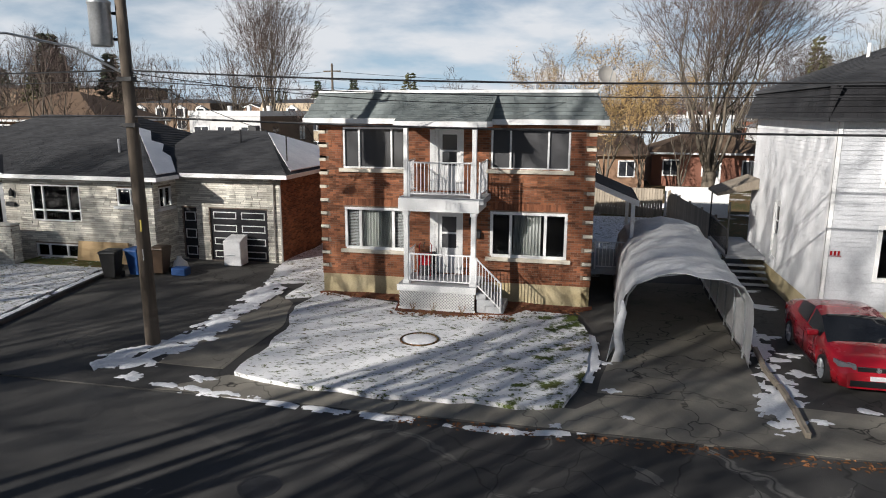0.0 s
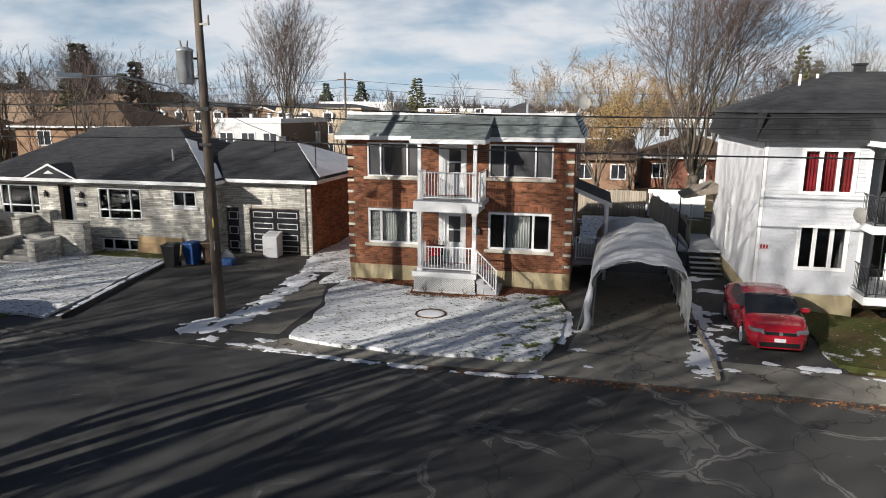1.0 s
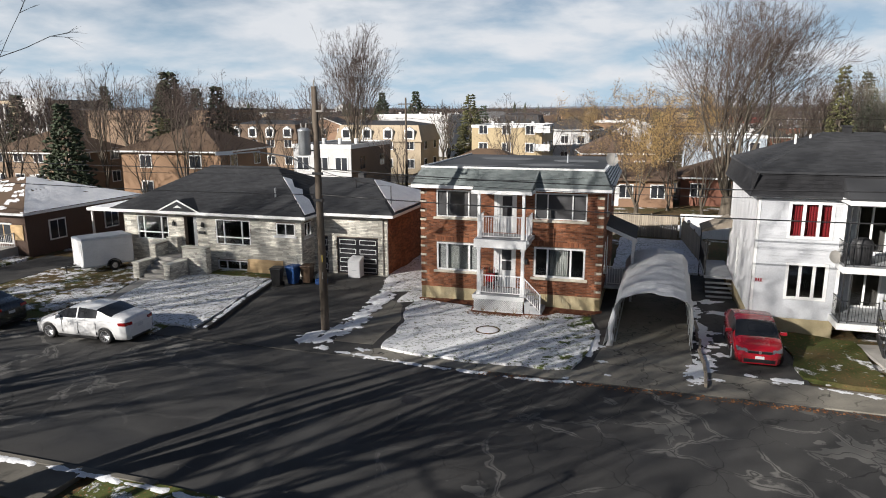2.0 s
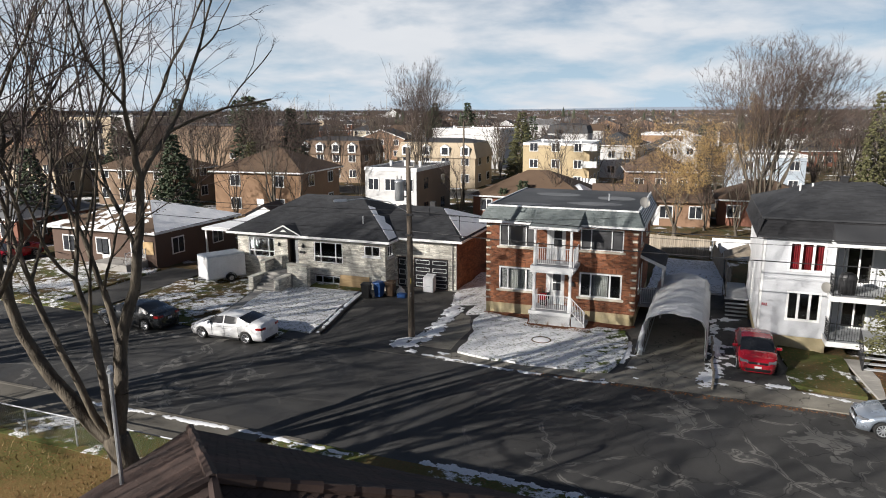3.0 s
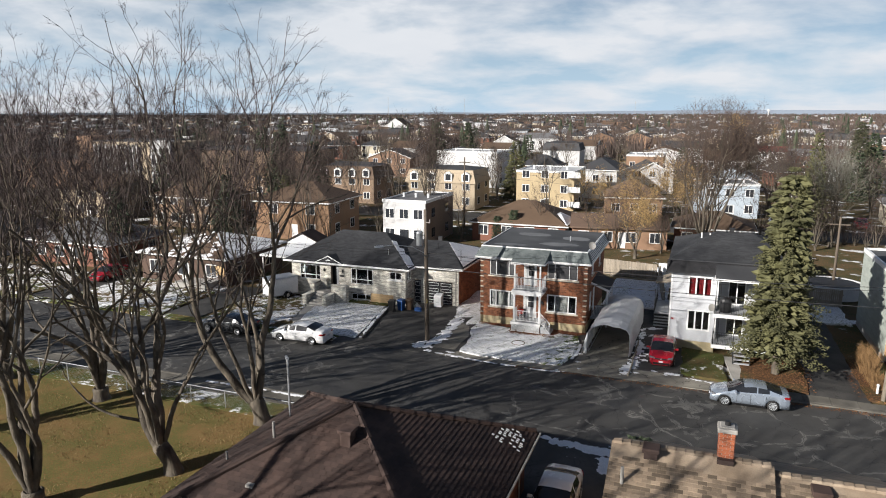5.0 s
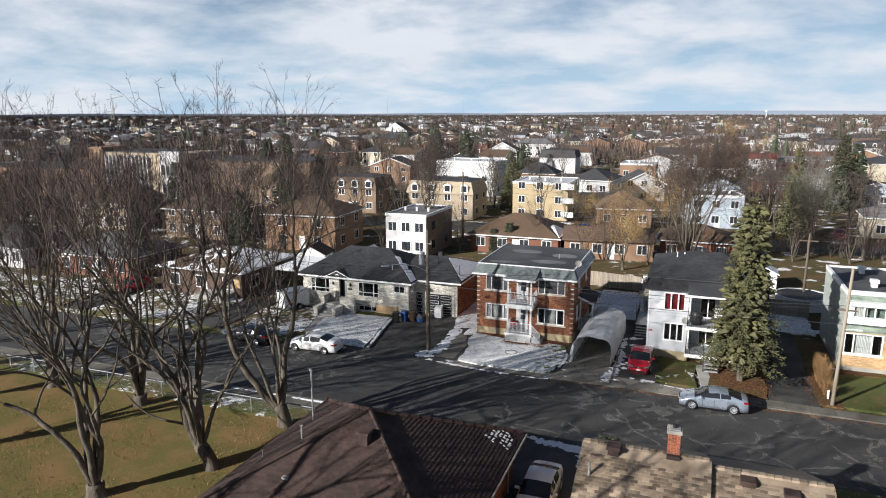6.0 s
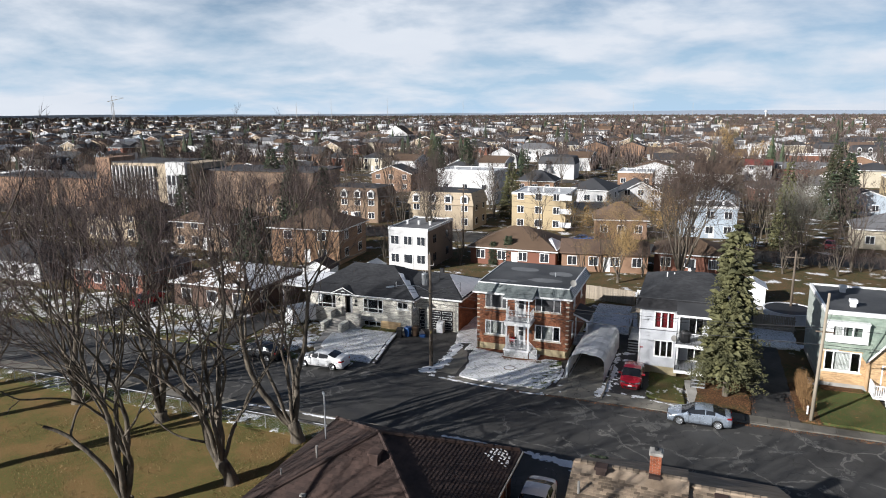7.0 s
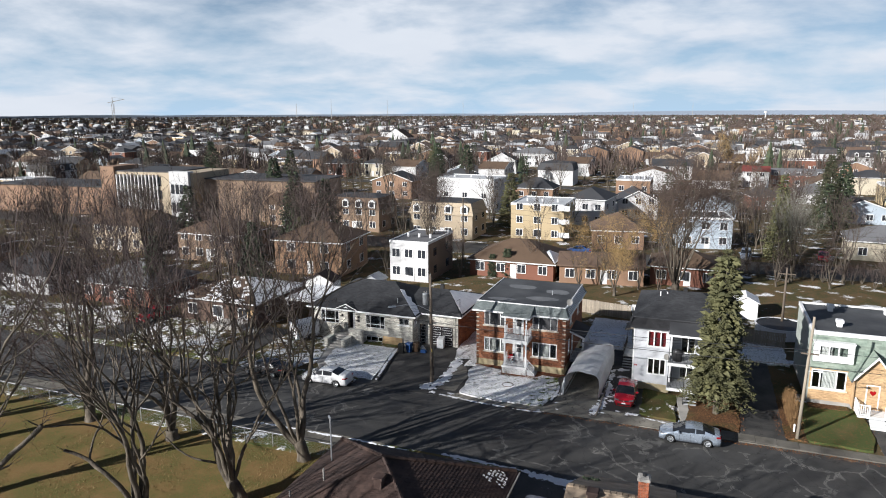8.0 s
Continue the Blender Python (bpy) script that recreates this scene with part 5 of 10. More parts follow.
bung = thing("house", pose(0, 0, 0), "single-storey pale stone bungalow with dark hip roof and attached garage", "house")
BX0, BX1, BY, BD = -20.0, -7.9, 2.3, 11.6
b_holes = [(0.96, 3.2, 1.54, 3.0), (6.5, 8.8, 1.47, 2.96), (10.5, 11.7, 2.2, 2.91), (6.5, 8.55, -0.02, 0.54), (4.35, 5.2, 0.85, 3.0)]
bs = facing(BX0, BY, "south")
part("wall", wall_geo(BX1 - BX0, -0.3, 3.32, b_holes, 0.25), M_MORTAR, bung, m=bs)
part("wall", wall_geo(BD - BY, -0.3, 3.32, [(0.35, 1.15, 2.1, 2.91)], 0.25), M_MORTAR, bung, m=facing(BX1, BY, "east"))
part("wall", wall_geo(BD - BY, -0.3, 3.32, [], 0.25), M_BRICK_DARK, bung, m=facing(BX0, BD, "west"))
part("wall", wall_geo(BX1 - BX0, -0.3, 3.32, [], 0.25), M_BRICK_DARK, bung, m=facing(BX1, BD, "north"))
stones = [0.28, 0.36, 0.45, 0.55, 0.7]


def no_hole(hl, z_off, margin=0.0):
    return lambda x, z: not any(h[0] - margin < x < h[1] + margin and h[2] - margin < z + z_off < h[3] + margin for h in hl)


g, picked, nrm = tile_field((BX0, BY, -0.25), (1, 0, 0), (0, 0, 1), BX1 - BX0, 3.5, 0.4, 0.085, 0.022, 0.012, no_hole(b_holes, -0.25), wlist=stones, jitter=0.8, seed=31, pick=lambda a, b, c, d: 8.9 < a < 11.6 and 0.9 < c < 2.3)
part("stonework", g, M_STONE_RUN, bung)["kind"] = "stuff"
lay_pieces("stone", picked, nrm, (1, 0, 0), (0, 0, 1), 0.085, 0.024, M_STONE, bung, 0.012)
g, _, _ = tile_field((BX1, BY, -0.25), (0, 1, 0), (0, 0, 1), 1.5, 3.5, 0.4, 0.085, 0.022, 0.012, no_hole([(0.35, 1.15, 2.1, 2.91)], -0.25), wlist=stones, jitter=0.8, seed=32)
part("stonework", g, M_STONE_RUN, bung)["kind"] = "stuff"
window(bung, bs, *b_holes[0], (0.22, 0.78), 0.06, cross=(0.30,), pane=M_GLASS, sill=False)
window(bung, bs, *b_holes[1], (0.24, 0.76), 0.06, cross=(0.30,), pane=M_GLASS, sill=False)
window(bung, bs, *b_holes[2], (0.5,), 0.055, sill=True)
window(bung, bs, *b_holes[3], (0.30, 0.72), 0.06, sill=False)
window(bung, facing(BX1, BY, "east"), 0.35, 1.15, 2.1, 2.91, (0.5,), 0.05)
part("entrance_recess", Geo().box(4.35, 0.5, 0.85, 5.2, 0.55, 3.0), M_DARK_DOOR, bung, "dark recessed entrance door", m=bs)
part("entrance_side", Geo().box(4.9, 0.1, 0.85, 5.2, 0.5, 3.0), M_GREY_DECK, bung, m=bs)
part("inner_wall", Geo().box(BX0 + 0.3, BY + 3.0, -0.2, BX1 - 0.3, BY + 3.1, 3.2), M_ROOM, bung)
for x in (-16.35, -14.35):
    part("wall_lantern", Geo().box(x - 0.06, BY - 0.16, 2.45, x + 0.06, BY - 0.03, 2.68).cyl((x, BY - 0.1, 2.68), (x, BY - 0.1, 2.78), 0.06, 0.01, 8), M_BLACK, bung)
part("mailbox", Geo().box(-14.62, BY - 0.14, 2.05, -14.22, BY - 0.02, 2.2), M_BLACK, bung)
# garage
GX0, GX1, GY, GD = -7.9, -3.3, 3.8, 12.4
gs = facing(GX0, GY, "south")
g_holes = [(1.46, 4.0, -0.15, 2.0), (0.24, 0.86, -0.15, 2.0)]
part("wall", wall_geo(GX1 - GX0, -0.3, 3.42, g_holes, 0.22), M_MORTAR, bung, m=gs)
g, _, _ = tile_field((GX0, GY, -0.25), (1, 0, 0), (0, 0, 1), GX1 - GX0, 3.62, 0.4, 0.085, 0.022, 0.012, no_hole(g_holes, -0.25), wlist=stones, jitter=0.8, seed=33)
part("stonework", g, M_STONE_RUN, bung)["kind"] = "stuff"
part("wall", wall_geo(GD - GY, -0.3, 3.42, [], 0.22), M_MORTAR, bung, m=facing(GX1, GY, "east"))
g, _, _ = tile_field((GX1, GY, -0.25), (0, 1, 0), (0, 0, 1), GD - GY, 3.62, 0.215, 0.0725, 0.012, 0.010, seed=34)
part("brickwork", g, M_BRICK_RUN, bung)["kind"] = "stuff"
part("corner_board", Geo().box(GX1 - 0.02, GY - 0.04, -0.2, GX1 + 0.04, GY + 0.02, 3.4), M_CONCRETE, bung)
part("downpipe", Geo().tube([(GX1 - 0.25, GY - 0.08, -0.1), (GX1 - 0.25, GY - 0.08, 3.1), (GX1 - 0.2, GY - 0.4, 3.3)], 0.035), M_CONCRETE, bung)


def panel_door(x0, x1, z0, z1, cols, rows, name):
    d = part(name, Geo().box(x0, 0.06, z0, x1, 0.11, z1), M_DARK_DOOR, bung, "black door with white-outlined panels", m=gs)
    cw, rh = (x1 - x0) / cols, (z1 - z0) / rows
    for i in range(cols):
        for j in range(rows):
            a, b, c, e = x0 + i * cw + cw * 0.09, x0 + (i + 1) * cw - cw * 0.09, z0 + j * rh + rh * 0.24, z0 + (j + 1) * rh - rh * 0.22
            t = 0.035
            fr = Geo().box(a, 0.045, c, b, 0.062, c + t).box(a, 0.045, e - t, b, 0.062, e).box(a, 0.045, c + t, a + t, 0.062, e - t).box(b - t, 0.045, c + t, b, 0.062, e - t)
            part("panel_moulding", fr, M_WHITE, d)
    return d


panel_door(1.48, 3.98, -0.16, 1.98, 2, 4, "garage_door")
panel_door(0.26, 0.84, -0.16, 1.98, 1, 3, "side_door")
# roofs: the shaded east hips keep snow
hip_roof(bung, -20.55, 1.75, -7.35, 12.2, 3.40, 5.68, -16.8, -12.0, 7.0, 7.0, M_SHINGLE, tiles=("south", "east"))
hip_roof(bung, -9.5, 3.25, -2.75, 13.0, 3.46, 5.0, -9.4, -5.9, 8.1, 8.1, M_SHINGLE, tiles=("south",), name="garage_roof")
part("fascia", Geo().box(-20.58, 1.72, 3.24, -7.32, 1.75, 3.40).box(-7.35, 1.75, 3.24, -7.32, 3.2, 3.40).box(-20.58, 1.75, 3.24, -20.55, 12.2, 3.40), M_WHITE, bung)
part("fascia", Geo().box(-7.30, 3.22, 3.30, -2.72, 3.25, 3.46).box(-2.75, 3.25, 3.30, -2.72, 13.0, 3.46), M_WHITE, bung)


def on_plane(p, q, r, pts, lift):
    """Points given as shares of the edges p to q and p to r, lifted off that plane."""
    p, q, r = Vector(p), Vector(q), Vector(r)
    n = (q - p).cross(r - p).normalized()
    n = n if n.z > 0 else -n
    return [p + (q - p) * a + (r - p) * b + n * lift for a, b in pts]


def roof_snow(parent, p, q, r, pts, lift=0.02, thick=0.035):
    lo = on_plane(p, q, r, pts, lift)
    part("snow", Geo().hull8(lo, [x + Vector((0, 0, thick)) for x in lo]), M_SNOW, parent, "old snow lying on the shaded roof slope")


A, B, C = (-2.75, 3.25, 3.46), (-2.75, 13.0, 3.46), (-5.9, 8.1, 5.0)
roof_snow(bung, A, B, C, [(0.05, 0.05), (0.90, 0.04), (0.06, 0.90), (0.0, 0.93), (0.02, 0.5)])
A, B, C = (-7.35, 1.75, 3.40), (-7.35, 12.2, 3.40), (-12.0, 7.0, 5.68)
roof_snow(bung, A, B, C, [(0.01, 0.03), (0.13, 0.03), (0.14, 0.25), (0.10, 0.34), (0.13, 0.45), (0.06, 0.52), (0.08, 0.68), (0.0, 0.76)])
part("vent_pipe", Geo().cyl((-10.2, 3.6, 4.1), (-10.2, 3.6, 4.75), 0.05, None, 8), M_GALV, bung)
part("vent_pipe", Geo().cyl((-6.4, 6.6, 4.5), (-6.4, 6.6, 5.1), 0.045, None, 8).box(-7.3, 9.0, 4.6, -6.9, 9.4, 5.2), M_BLACK, bung)
part("antenna_mast", Geo().cyl((-3.5, 5.0, 3.7), (-3.5, 5.0, 4.9), 0.03, None, 6), M_BLACK, bung)
gab = Geo().hull8([(-17.0, 1.70, 3.42), (-14.15, 1.70, 3.42), (-15.58, 1.70, 4.06)], [(-17.0, 3.4, 3.42), (-14.15, 3.4, 3.42), (-15.58, 3.2, 4.06)])
part("entrance_gable", gab, M_SHINGLE, bung)
part("gable_trim", Geo().hull8([(-17.05, 1.67, 3.40), (-16.9, 1.67, 3.40), (-15.58, 1.67, 4.0), (-15.58, 1.67, 4.1)], [(-17.05, 1.70, 3.40), (-16.9, 1.70, 3.40), (-15.58, 1.70, 4.0), (-15.58, 1.70, 4.1)]).hull8([(-14.25, 1.67, 3.40), (-14.1, 1.67, 3.40), (-15.58, 1.67, 4.1), (-15.58, 1.67, 4.0)], [(-14.25, 1.70, 3.40), (-14.1, 1.70, 3.40), (-15.58, 1.70, 4.1), (-15.58, 1.70, 4.0)]), M_WHITE, bung)
part("gable_vent", Geo().hull8([(-15.85, 1.66, 3.62), (-15.3, 1.66, 3.62), (-15.58, 1.66, 3.78)], [(-15.85, 1.69, 3.62), (-15.3, 1.69, 3.62), (-15.58, 1.69, 3.78)]), M_WHITE, bung)
# entrance steps between stone cheeks
for i in range(5):
    part("step", Geo().box(-16.55, -0.85 + i * 0.33, -0.25, -14.95, 1.1, -0.06 + i * 0.18), M_CONCRETE, bung, bevel=0.015)
part("landing", Geo().box(-16.9, 0.8, -0.25, -14.5, 2.28, 0.84), M_CONCRETE, bung)
for x0, x1, y0, y1, z in ((-17.0, -16.58, -0.7, 0.75, 0.75), (-17.0, -16.58, 0.75, 2.28, 1.55), (-14.92, -14.5, -0.7, 0.75, 0.75), (-14.92, -13.3, 0.95, 1.35, 1.45), (-16.58, -15.9, 1.85, 2.28, 1.75)):
    part("stone_cheek", Geo().box(x0, y0, -0.25, x1, y1, z), M_MORTAR, bung)
    g, _, _ = tile_field((x0, y0, -0.2), (1, 0, 0), (0, 0, 1), x1 - x0, z + 0.2, 0.4, 0.09, 0.02, 0.012, wlist=[0.22, 0.3, 0.42], jitter=0.8, seed=40)
    g2, _, _ = tile_field((x1, y0, -0.2), (0, 1, 0), (0, 0, 1), y1 - y0, z + 0.2, 0.4, 0.09, 0.02, 0.012, wlist=[0.22, 0.3, 0.42], jitter=0.8, seed=41)
    part("stone_facing", g.add(g2), M_STONE_RUN, bung)["kind"] = "stuff"
    part("coping", Geo().box(x0 - 0.04, y0 - 0.04, z, x1 + 0.04, y1 + 0.02, z + 0.07), M_STONE, bung, bevel=0.01)
solo("plywood_sheet", Geo().hull8([(-11.4, 2.02, -0.1), (-9.1, 2.02, -0.1), (-9.1, 2.05, -0.1), (-11.4, 2.05, -0.1)], [(-11.4, 2.20, 0.72), (-9.1, 2.20, 0.72), (-9.1, 2.23, 0.72), (-11.4, 2.23, 0.72)]), M_PLY, "bare plywood sheet leaning on the bungalow wall", "plywood sheet")

# ---- the white house with balconies ----
white = thing("house", pose(0, 0, 0), "white vinyl-sided two-storey house with dark mansard roof and balconies", "house")
HX0, HX1, HY, HD = 15.1, 23.6, -0.7, 8.4
REC = 18.35


def siding(parent, o, u, length, z0, z1, hl, course=0.125, material=None, name="siding_board"):
    """Clapboard courses along a wall, each a wedge that laps the one below, cut at the openings."""
    o, u = Vector(o), Vector(u)
    nrm = u.cross(Vector((0, 0, 1)))
    k = int((z1 - z0) / course)
    for i in range(k):
        a, b = z0 + i * course, z0 + (i + 1) * course
        cuts = sorted([(h[0], h[1]) for h in hl if h[2] < b - 0.02 and h[3] > a + 0.02])
        x, runs = 0.0, []
        for c0, c1 in cuts:
            if c0 > x:
                runs.append((x, c0))
            x = max(x, c1)
        if x < length:
            runs.append((x, length))
        for s, e in runs:
            g = Geo()
            p, q = o + u * s, o + u * e
            lo, hi = nrm * 0.024, nrm * 0.004
            za, zb = Vector((0, 0, a)), Vector((0, 0, b - 0.006))
            g.hull8([p + za, q + za, q + zb, p + zb], [p + za + lo, q + za + lo, q + zb + hi, p + zb + hi])
            part(name, g, material or M_SIDING, parent)


f_holes = [(1.16, 2.86, 3.93, 5.48), (1.26, 2.86, 1.34, 2.92)]
fs = facing(HX0, HY, "south")
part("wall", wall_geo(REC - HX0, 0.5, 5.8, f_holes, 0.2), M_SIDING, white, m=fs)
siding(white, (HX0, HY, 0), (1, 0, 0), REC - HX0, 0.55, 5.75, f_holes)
r_holes = [(0.75, 1.95, 3.22, 5.25), (0.75, 1.95, 0.85, 2.88), (3.2, 4.5, 3.9, 5.2), (3.2, 4.5, 1.4, 2.7)]
rs = facing(REC, HY + 1.3, "south")
part("wall", wall_geo(HX1 - REC, 0.5, 5.8, r_holes, 0.2), M_SIDING, white, m=rs)
siding(white, (REC, HY + 1.3, 0), (1, 0, 0), HX1 - REC, 0.55, 5.75, r_holes)
part("wall", wall_geo(1.3, 0.5, 5.8, [], 0.2), M_SIDING, white, m=facing(REC, HY, "east"))
ws = facing(HX0, HD, "west")
w_holes = [(3.6, 4.4, 0.9, 2.9)]
part("wall", wall_geo(HD - HY, 0.5, 5.8, w_holes, 0.2), M_SIDING_SIDE_LIT, white, m=ws)
siding(white, (HX0, HD, 0), (0, -1, 0), HD - HY, 0.55, 5.75, w_holes, material=M_SIDING_SIDE_LIT)
part("wall", wall_geo(HD - HY - 1.3, 0.5, 5.8, [], 0.2), M_SIDING, white, m=facing(HX1, HY + 1.3, "east"))
part("wall", wall_geo(HX1 - HX0, 0.5, 5.8, [], 0.2), M_SIDING, white, m=facing(HX1, HD, "north"))
part("foundation", Geo().prism([(HX0 + 0.02, HY + 0.02), (REC - 0.02, HY + 0.02), (REC - 0.02, HY + 1.32), (HX1 - 0.02, HY + 1.32), (HX1 - 0.02, HD - 0.02), (HX0 + 0.02, HD - 0.02)], -0.4, 0.52), M_FOUND, white)
for trim_ in (Geo().box(HX0 - 0.035, HY - 0.04, 0.5, HX0 + 0.09, HY - 0.02, 5.75), Geo().box(HX0 - 0.04, HY - 0.04, 0.5, HX0 - 0.02, HY + 0.09, 5.75), Geo().box(REC - 0.09, HY - 0.04, 0.5, REC + 0.03, HY - 0.02, 5.75)):
    part("corner_trim", trim_, M_WHITE, white)
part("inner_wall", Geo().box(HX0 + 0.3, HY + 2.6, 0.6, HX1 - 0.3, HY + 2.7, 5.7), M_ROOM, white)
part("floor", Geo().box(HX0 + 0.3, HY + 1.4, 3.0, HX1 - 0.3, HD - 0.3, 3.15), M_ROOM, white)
window(white, fs, *f_holes[0], (0.345, 0.675), 0.11, curtain=M_RED_CLOTH, cover=(0.03, 0.97), sill=False, proud=0.06)
window(white, fs, *f_holes[1], (0.345, 0.675), 0.11, sill=False, proud=0.06)
for h in r_holes[:2]:
    window(white, rs, *h, (0.5,), 0.07, sill=False, name="patio_door")
for h in r_holes[2:]:
    window(white, rs, *h, (0.5,), 0.09, sill=False)
door_leaf(white, ws, 3.65, 4.35, 0.92, 2.85)
# house number plate as plain bars
part("number_plate", Geo().box(0.10, -0.032, 2.02, 0.42, -0.026, 2.03), M_LAMP_RED, white, m=fs)
for i in range(3):
    part("number_bar", Geo().box(0.13 + i * 0.095, -0.036, 2.045, 0.185 + i * 0.095, -0.026, 2.17), M_LAMP_RED, white, "red house-number mark", m=fs)
# roof: steep skirt, low hip above
sk = Geo()
o_lo = [(HX0 - 0.38, HY - 0.38), (HX1 + 0.38, HY - 0.38), (HX1 + 0.38, HD + 0.38), (HX0 - 0.38, HD + 0.38)]
o_hi = [(HX0 - 0.12, HY - 0.12), (HX1 + 0.12, HY - 0.12), (HX1 + 0.12, HD + 0.12), (HX0 - 0.12, HD + 0.12)]
sk.hull8([(x, y, 5.74) for x, y in o_lo], [(x, y, 6.62) for x, y in o_hi])
part("roof_skirt", sk, M_SHINGLE_BLACK, white, "steep dark shingled roof skirt")
shingles(white, (HX0 - 0.38, HY - 0.38, 5.76), (1, 0, 0), (0, 0.26, 0.88), HX1 - HX0 + 0.76, 0.9, lambda u, v: True, M_SHINGLE_BLACK, seed=51)
shingles(white, (HX0 - 0.38, HD + 0.38, 5.76), (0, -1, 0), (0.26, 0, 0.88), HD - HY + 0.76, 0.9, lambda u, v: True, M_SHINGLE_BLACK, seed=52)
hip_roof(white, HX0 - 0.22, HY - 0.22, HX1 + 0.22, HD + 0.22, 6.70, 8.15, 18.2, 20.6, 3.9, 3.9, M_SHINGLE, tiles=("south", "west"), thick=0.09, name="upper_roof")
part("eave_trim", Geo().box(HX0 - 0.40, HY - 0.41, 5.68, REC - 0.1, HY - 0.38, 5.77).box(HX0 - 0.41, HY - 0.41, 5.68, HX0 - 0.38, HD + 0.4, 5.77), M_SHINGLE, white)
part("soffit", Geo().box(HX0 - 0.37, HY - 0.37, 5.70, HX1 + 0.37, HD + 0.37, 5.735), M_WHITE, white)
part("balcony_roof", Geo().hull8([(REC - 0.25, HY - 1.5, 5.62), (HX1 + 0.3, HY - 1.5, 5.62), (HX1 + 0.3, HY - 0.2, 5.62), (REC - 0.25, HY - 0.2, 5.62)], [(REC - 0.25, HY - 1.5, 5.74), (HX1 + 0.3, HY - 1.5, 5.74), (HX1 + 0.3, HY - 0.2, 6.5), (REC - 0.25, HY - 0.2, 6.5)]), M_SHINGLE, white)
part("balcony_roof_fascia", Geo().box(REC - 0.28, HY - 1.54, 5.58, HX1 + 0.33, HY - 1.5, 5.75).box(REC - 0.28, HY - 1.5, 5.58, REC - 0.25, HY - 0.1, 5.75), M_WHITE, white)
part("chimney", Geo().box(18.98, 3.68, 7.7, 19.32, 4.02, 8.38).box(18.93, 3.63, 8.38, 19.37, 4.07, 8.45), M_BLACK, white, "black metal chimney cap")
for x in (17.0, 17.6):
    part("vent_pipe", Geo().cyl((x, 3.4, 7.3), (x, 3.4, 8.05), 0.05, None, 8), M_WHITE, white)
# balconies with black iron rails
for z in (3.05, 0.75):
    part("balcony_deck", Geo().box(REC - 0.2, HY - 1.35, z - 0.05, 22.6, HY + 1.3, z + 0.08), M_GREY_DECK, white)
    part("balcony_fascia", Geo().box(REC - 0.23, HY - 1.39, z - 0.17, 22.63, HY - 1.35, z + 0.09).box(REC - 0.23, HY - 1.35, z - 0.17, REC - 0.2, HY - 0.05, z + 0.09), M_WHITE, white)
    railing(white, (REC - 0.15, HY - 1.3, z + 0.08), (19.55 if z < 1 else 22.5, HY - 1.3, z + 0.08), 0.92, 0.11, 0.012, M_BLACK)
    railing(white, (REC - 0.15, HY - 1.28, z + 0.08), (REC - 0.15, HY - 0.1, z + 0.08), 0.92, 0.11, 0.012, M_BLACK, posts=False)
railing(white, (20.7, HY - 1.3, 0.83), (22.5, HY - 1.3, 0.83), 0.92, 0.11, 0.012, M_BLACK)
for x in (REC - 0.12, REC + 0.16, 20.9, 22.5):
    part("iron_post", Geo().cyl((x, HY - 1.28, 0.83), (x, HY - 1.28, 2.9), 0.02, None, 6).cyl((x, HY - 1.28, 3.13), (x, HY - 1.28, 5.6), 0.02, None, 6), M_BLACK, white)
for i in range(4):
    part("step", Geo().box(19.6, HY - 1.62 - i * 0.27, 0.50 - i * 0.19, 20.65, HY - 1.37 - i * 0.27, 0.55 - i * 0.19), M_GREY_DECK, white, "open grey stair tread", bevel=0.01)
for x in (19.58, 20.67):
    part("stringer", Geo().hull8([(x - 0.02, HY - 1.37, 0.35), (x + 0.02, HY - 1.37, 0.35), (x + 0.02, HY - 2.5, -0.18), (x - 0.02, HY - 2.5, -0.18)], [(x - 0.02, HY - 1.37, 0.6), (x + 0.02, HY - 1.37, 0.6), (x + 0.02, HY - 2.5, 0.0), (x - 0.02, HY - 2.5, 0.0)]), M_BLACK, white)
    railing(white, (x, HY - 1.38, 0.66), (x, HY - 2.45, -0.12), 0.85, 0.14, 0.012, M_BLACK)
# side porch and steps on the drive
part("side_porch_roof", Geo().hull8([(13.6, 7.2, 2.7), (15.08, 7.2, 3.0), (15.08, 9.4, 3.0), (13.6, 9.4, 2.7)], [(13.6, 7.2, 2.8), (15.08, 7.2, 3.4), (15.08, 9.4, 3.4), (13.6, 9.4, 2.8)]), M_WOOD_GREY, white, "weathered side porch roof")
part("side_porch_deck", Geo().box(13.7, 5.2, 0.62, 15.05, 9.2, 0.75), M_GREY_DECK, white)
for i in range(4):
    part("step", Geo().box(13.75, 4.9 - i * 0.28, 0.40 - i * 0.17, 15.0, 5.16 - i * 0.28, 0.45 - i * 0.17), M_GREY_DECK, white, bevel=0.01)
for x, y in ((13.72, 5.3), (13.72, 9.1)):
    part("side_porch_post", Geo().cyl((x, y, -0.2), (x, y, 2.7), 0.03, None, 6), M_BLACK, white)
railing(white, (13.74, 5.3, 0.75), (13.74, 9.1, 0.75), 0.9, 0.14, 0.014, M_BLACK)
sd = thing("satellite_dish", pose(18.0, -1.15, 3.35), "grey satellite dish on the balcony corner", "satellite dish")
part("reflector", Geo().loft([[(x * 0.85, y, z * 0.85) for x, y, z in r] for r in rings], caps=False), M_CONCRETE, sd, smooth=True, m=pose(0, -0.1, 0, -20, 0, 15))
part("mast", Geo().cyl((0.05, 0.25, -0.25), (0, 0, 0), 0.022, None, 8), M_GALV, sd)
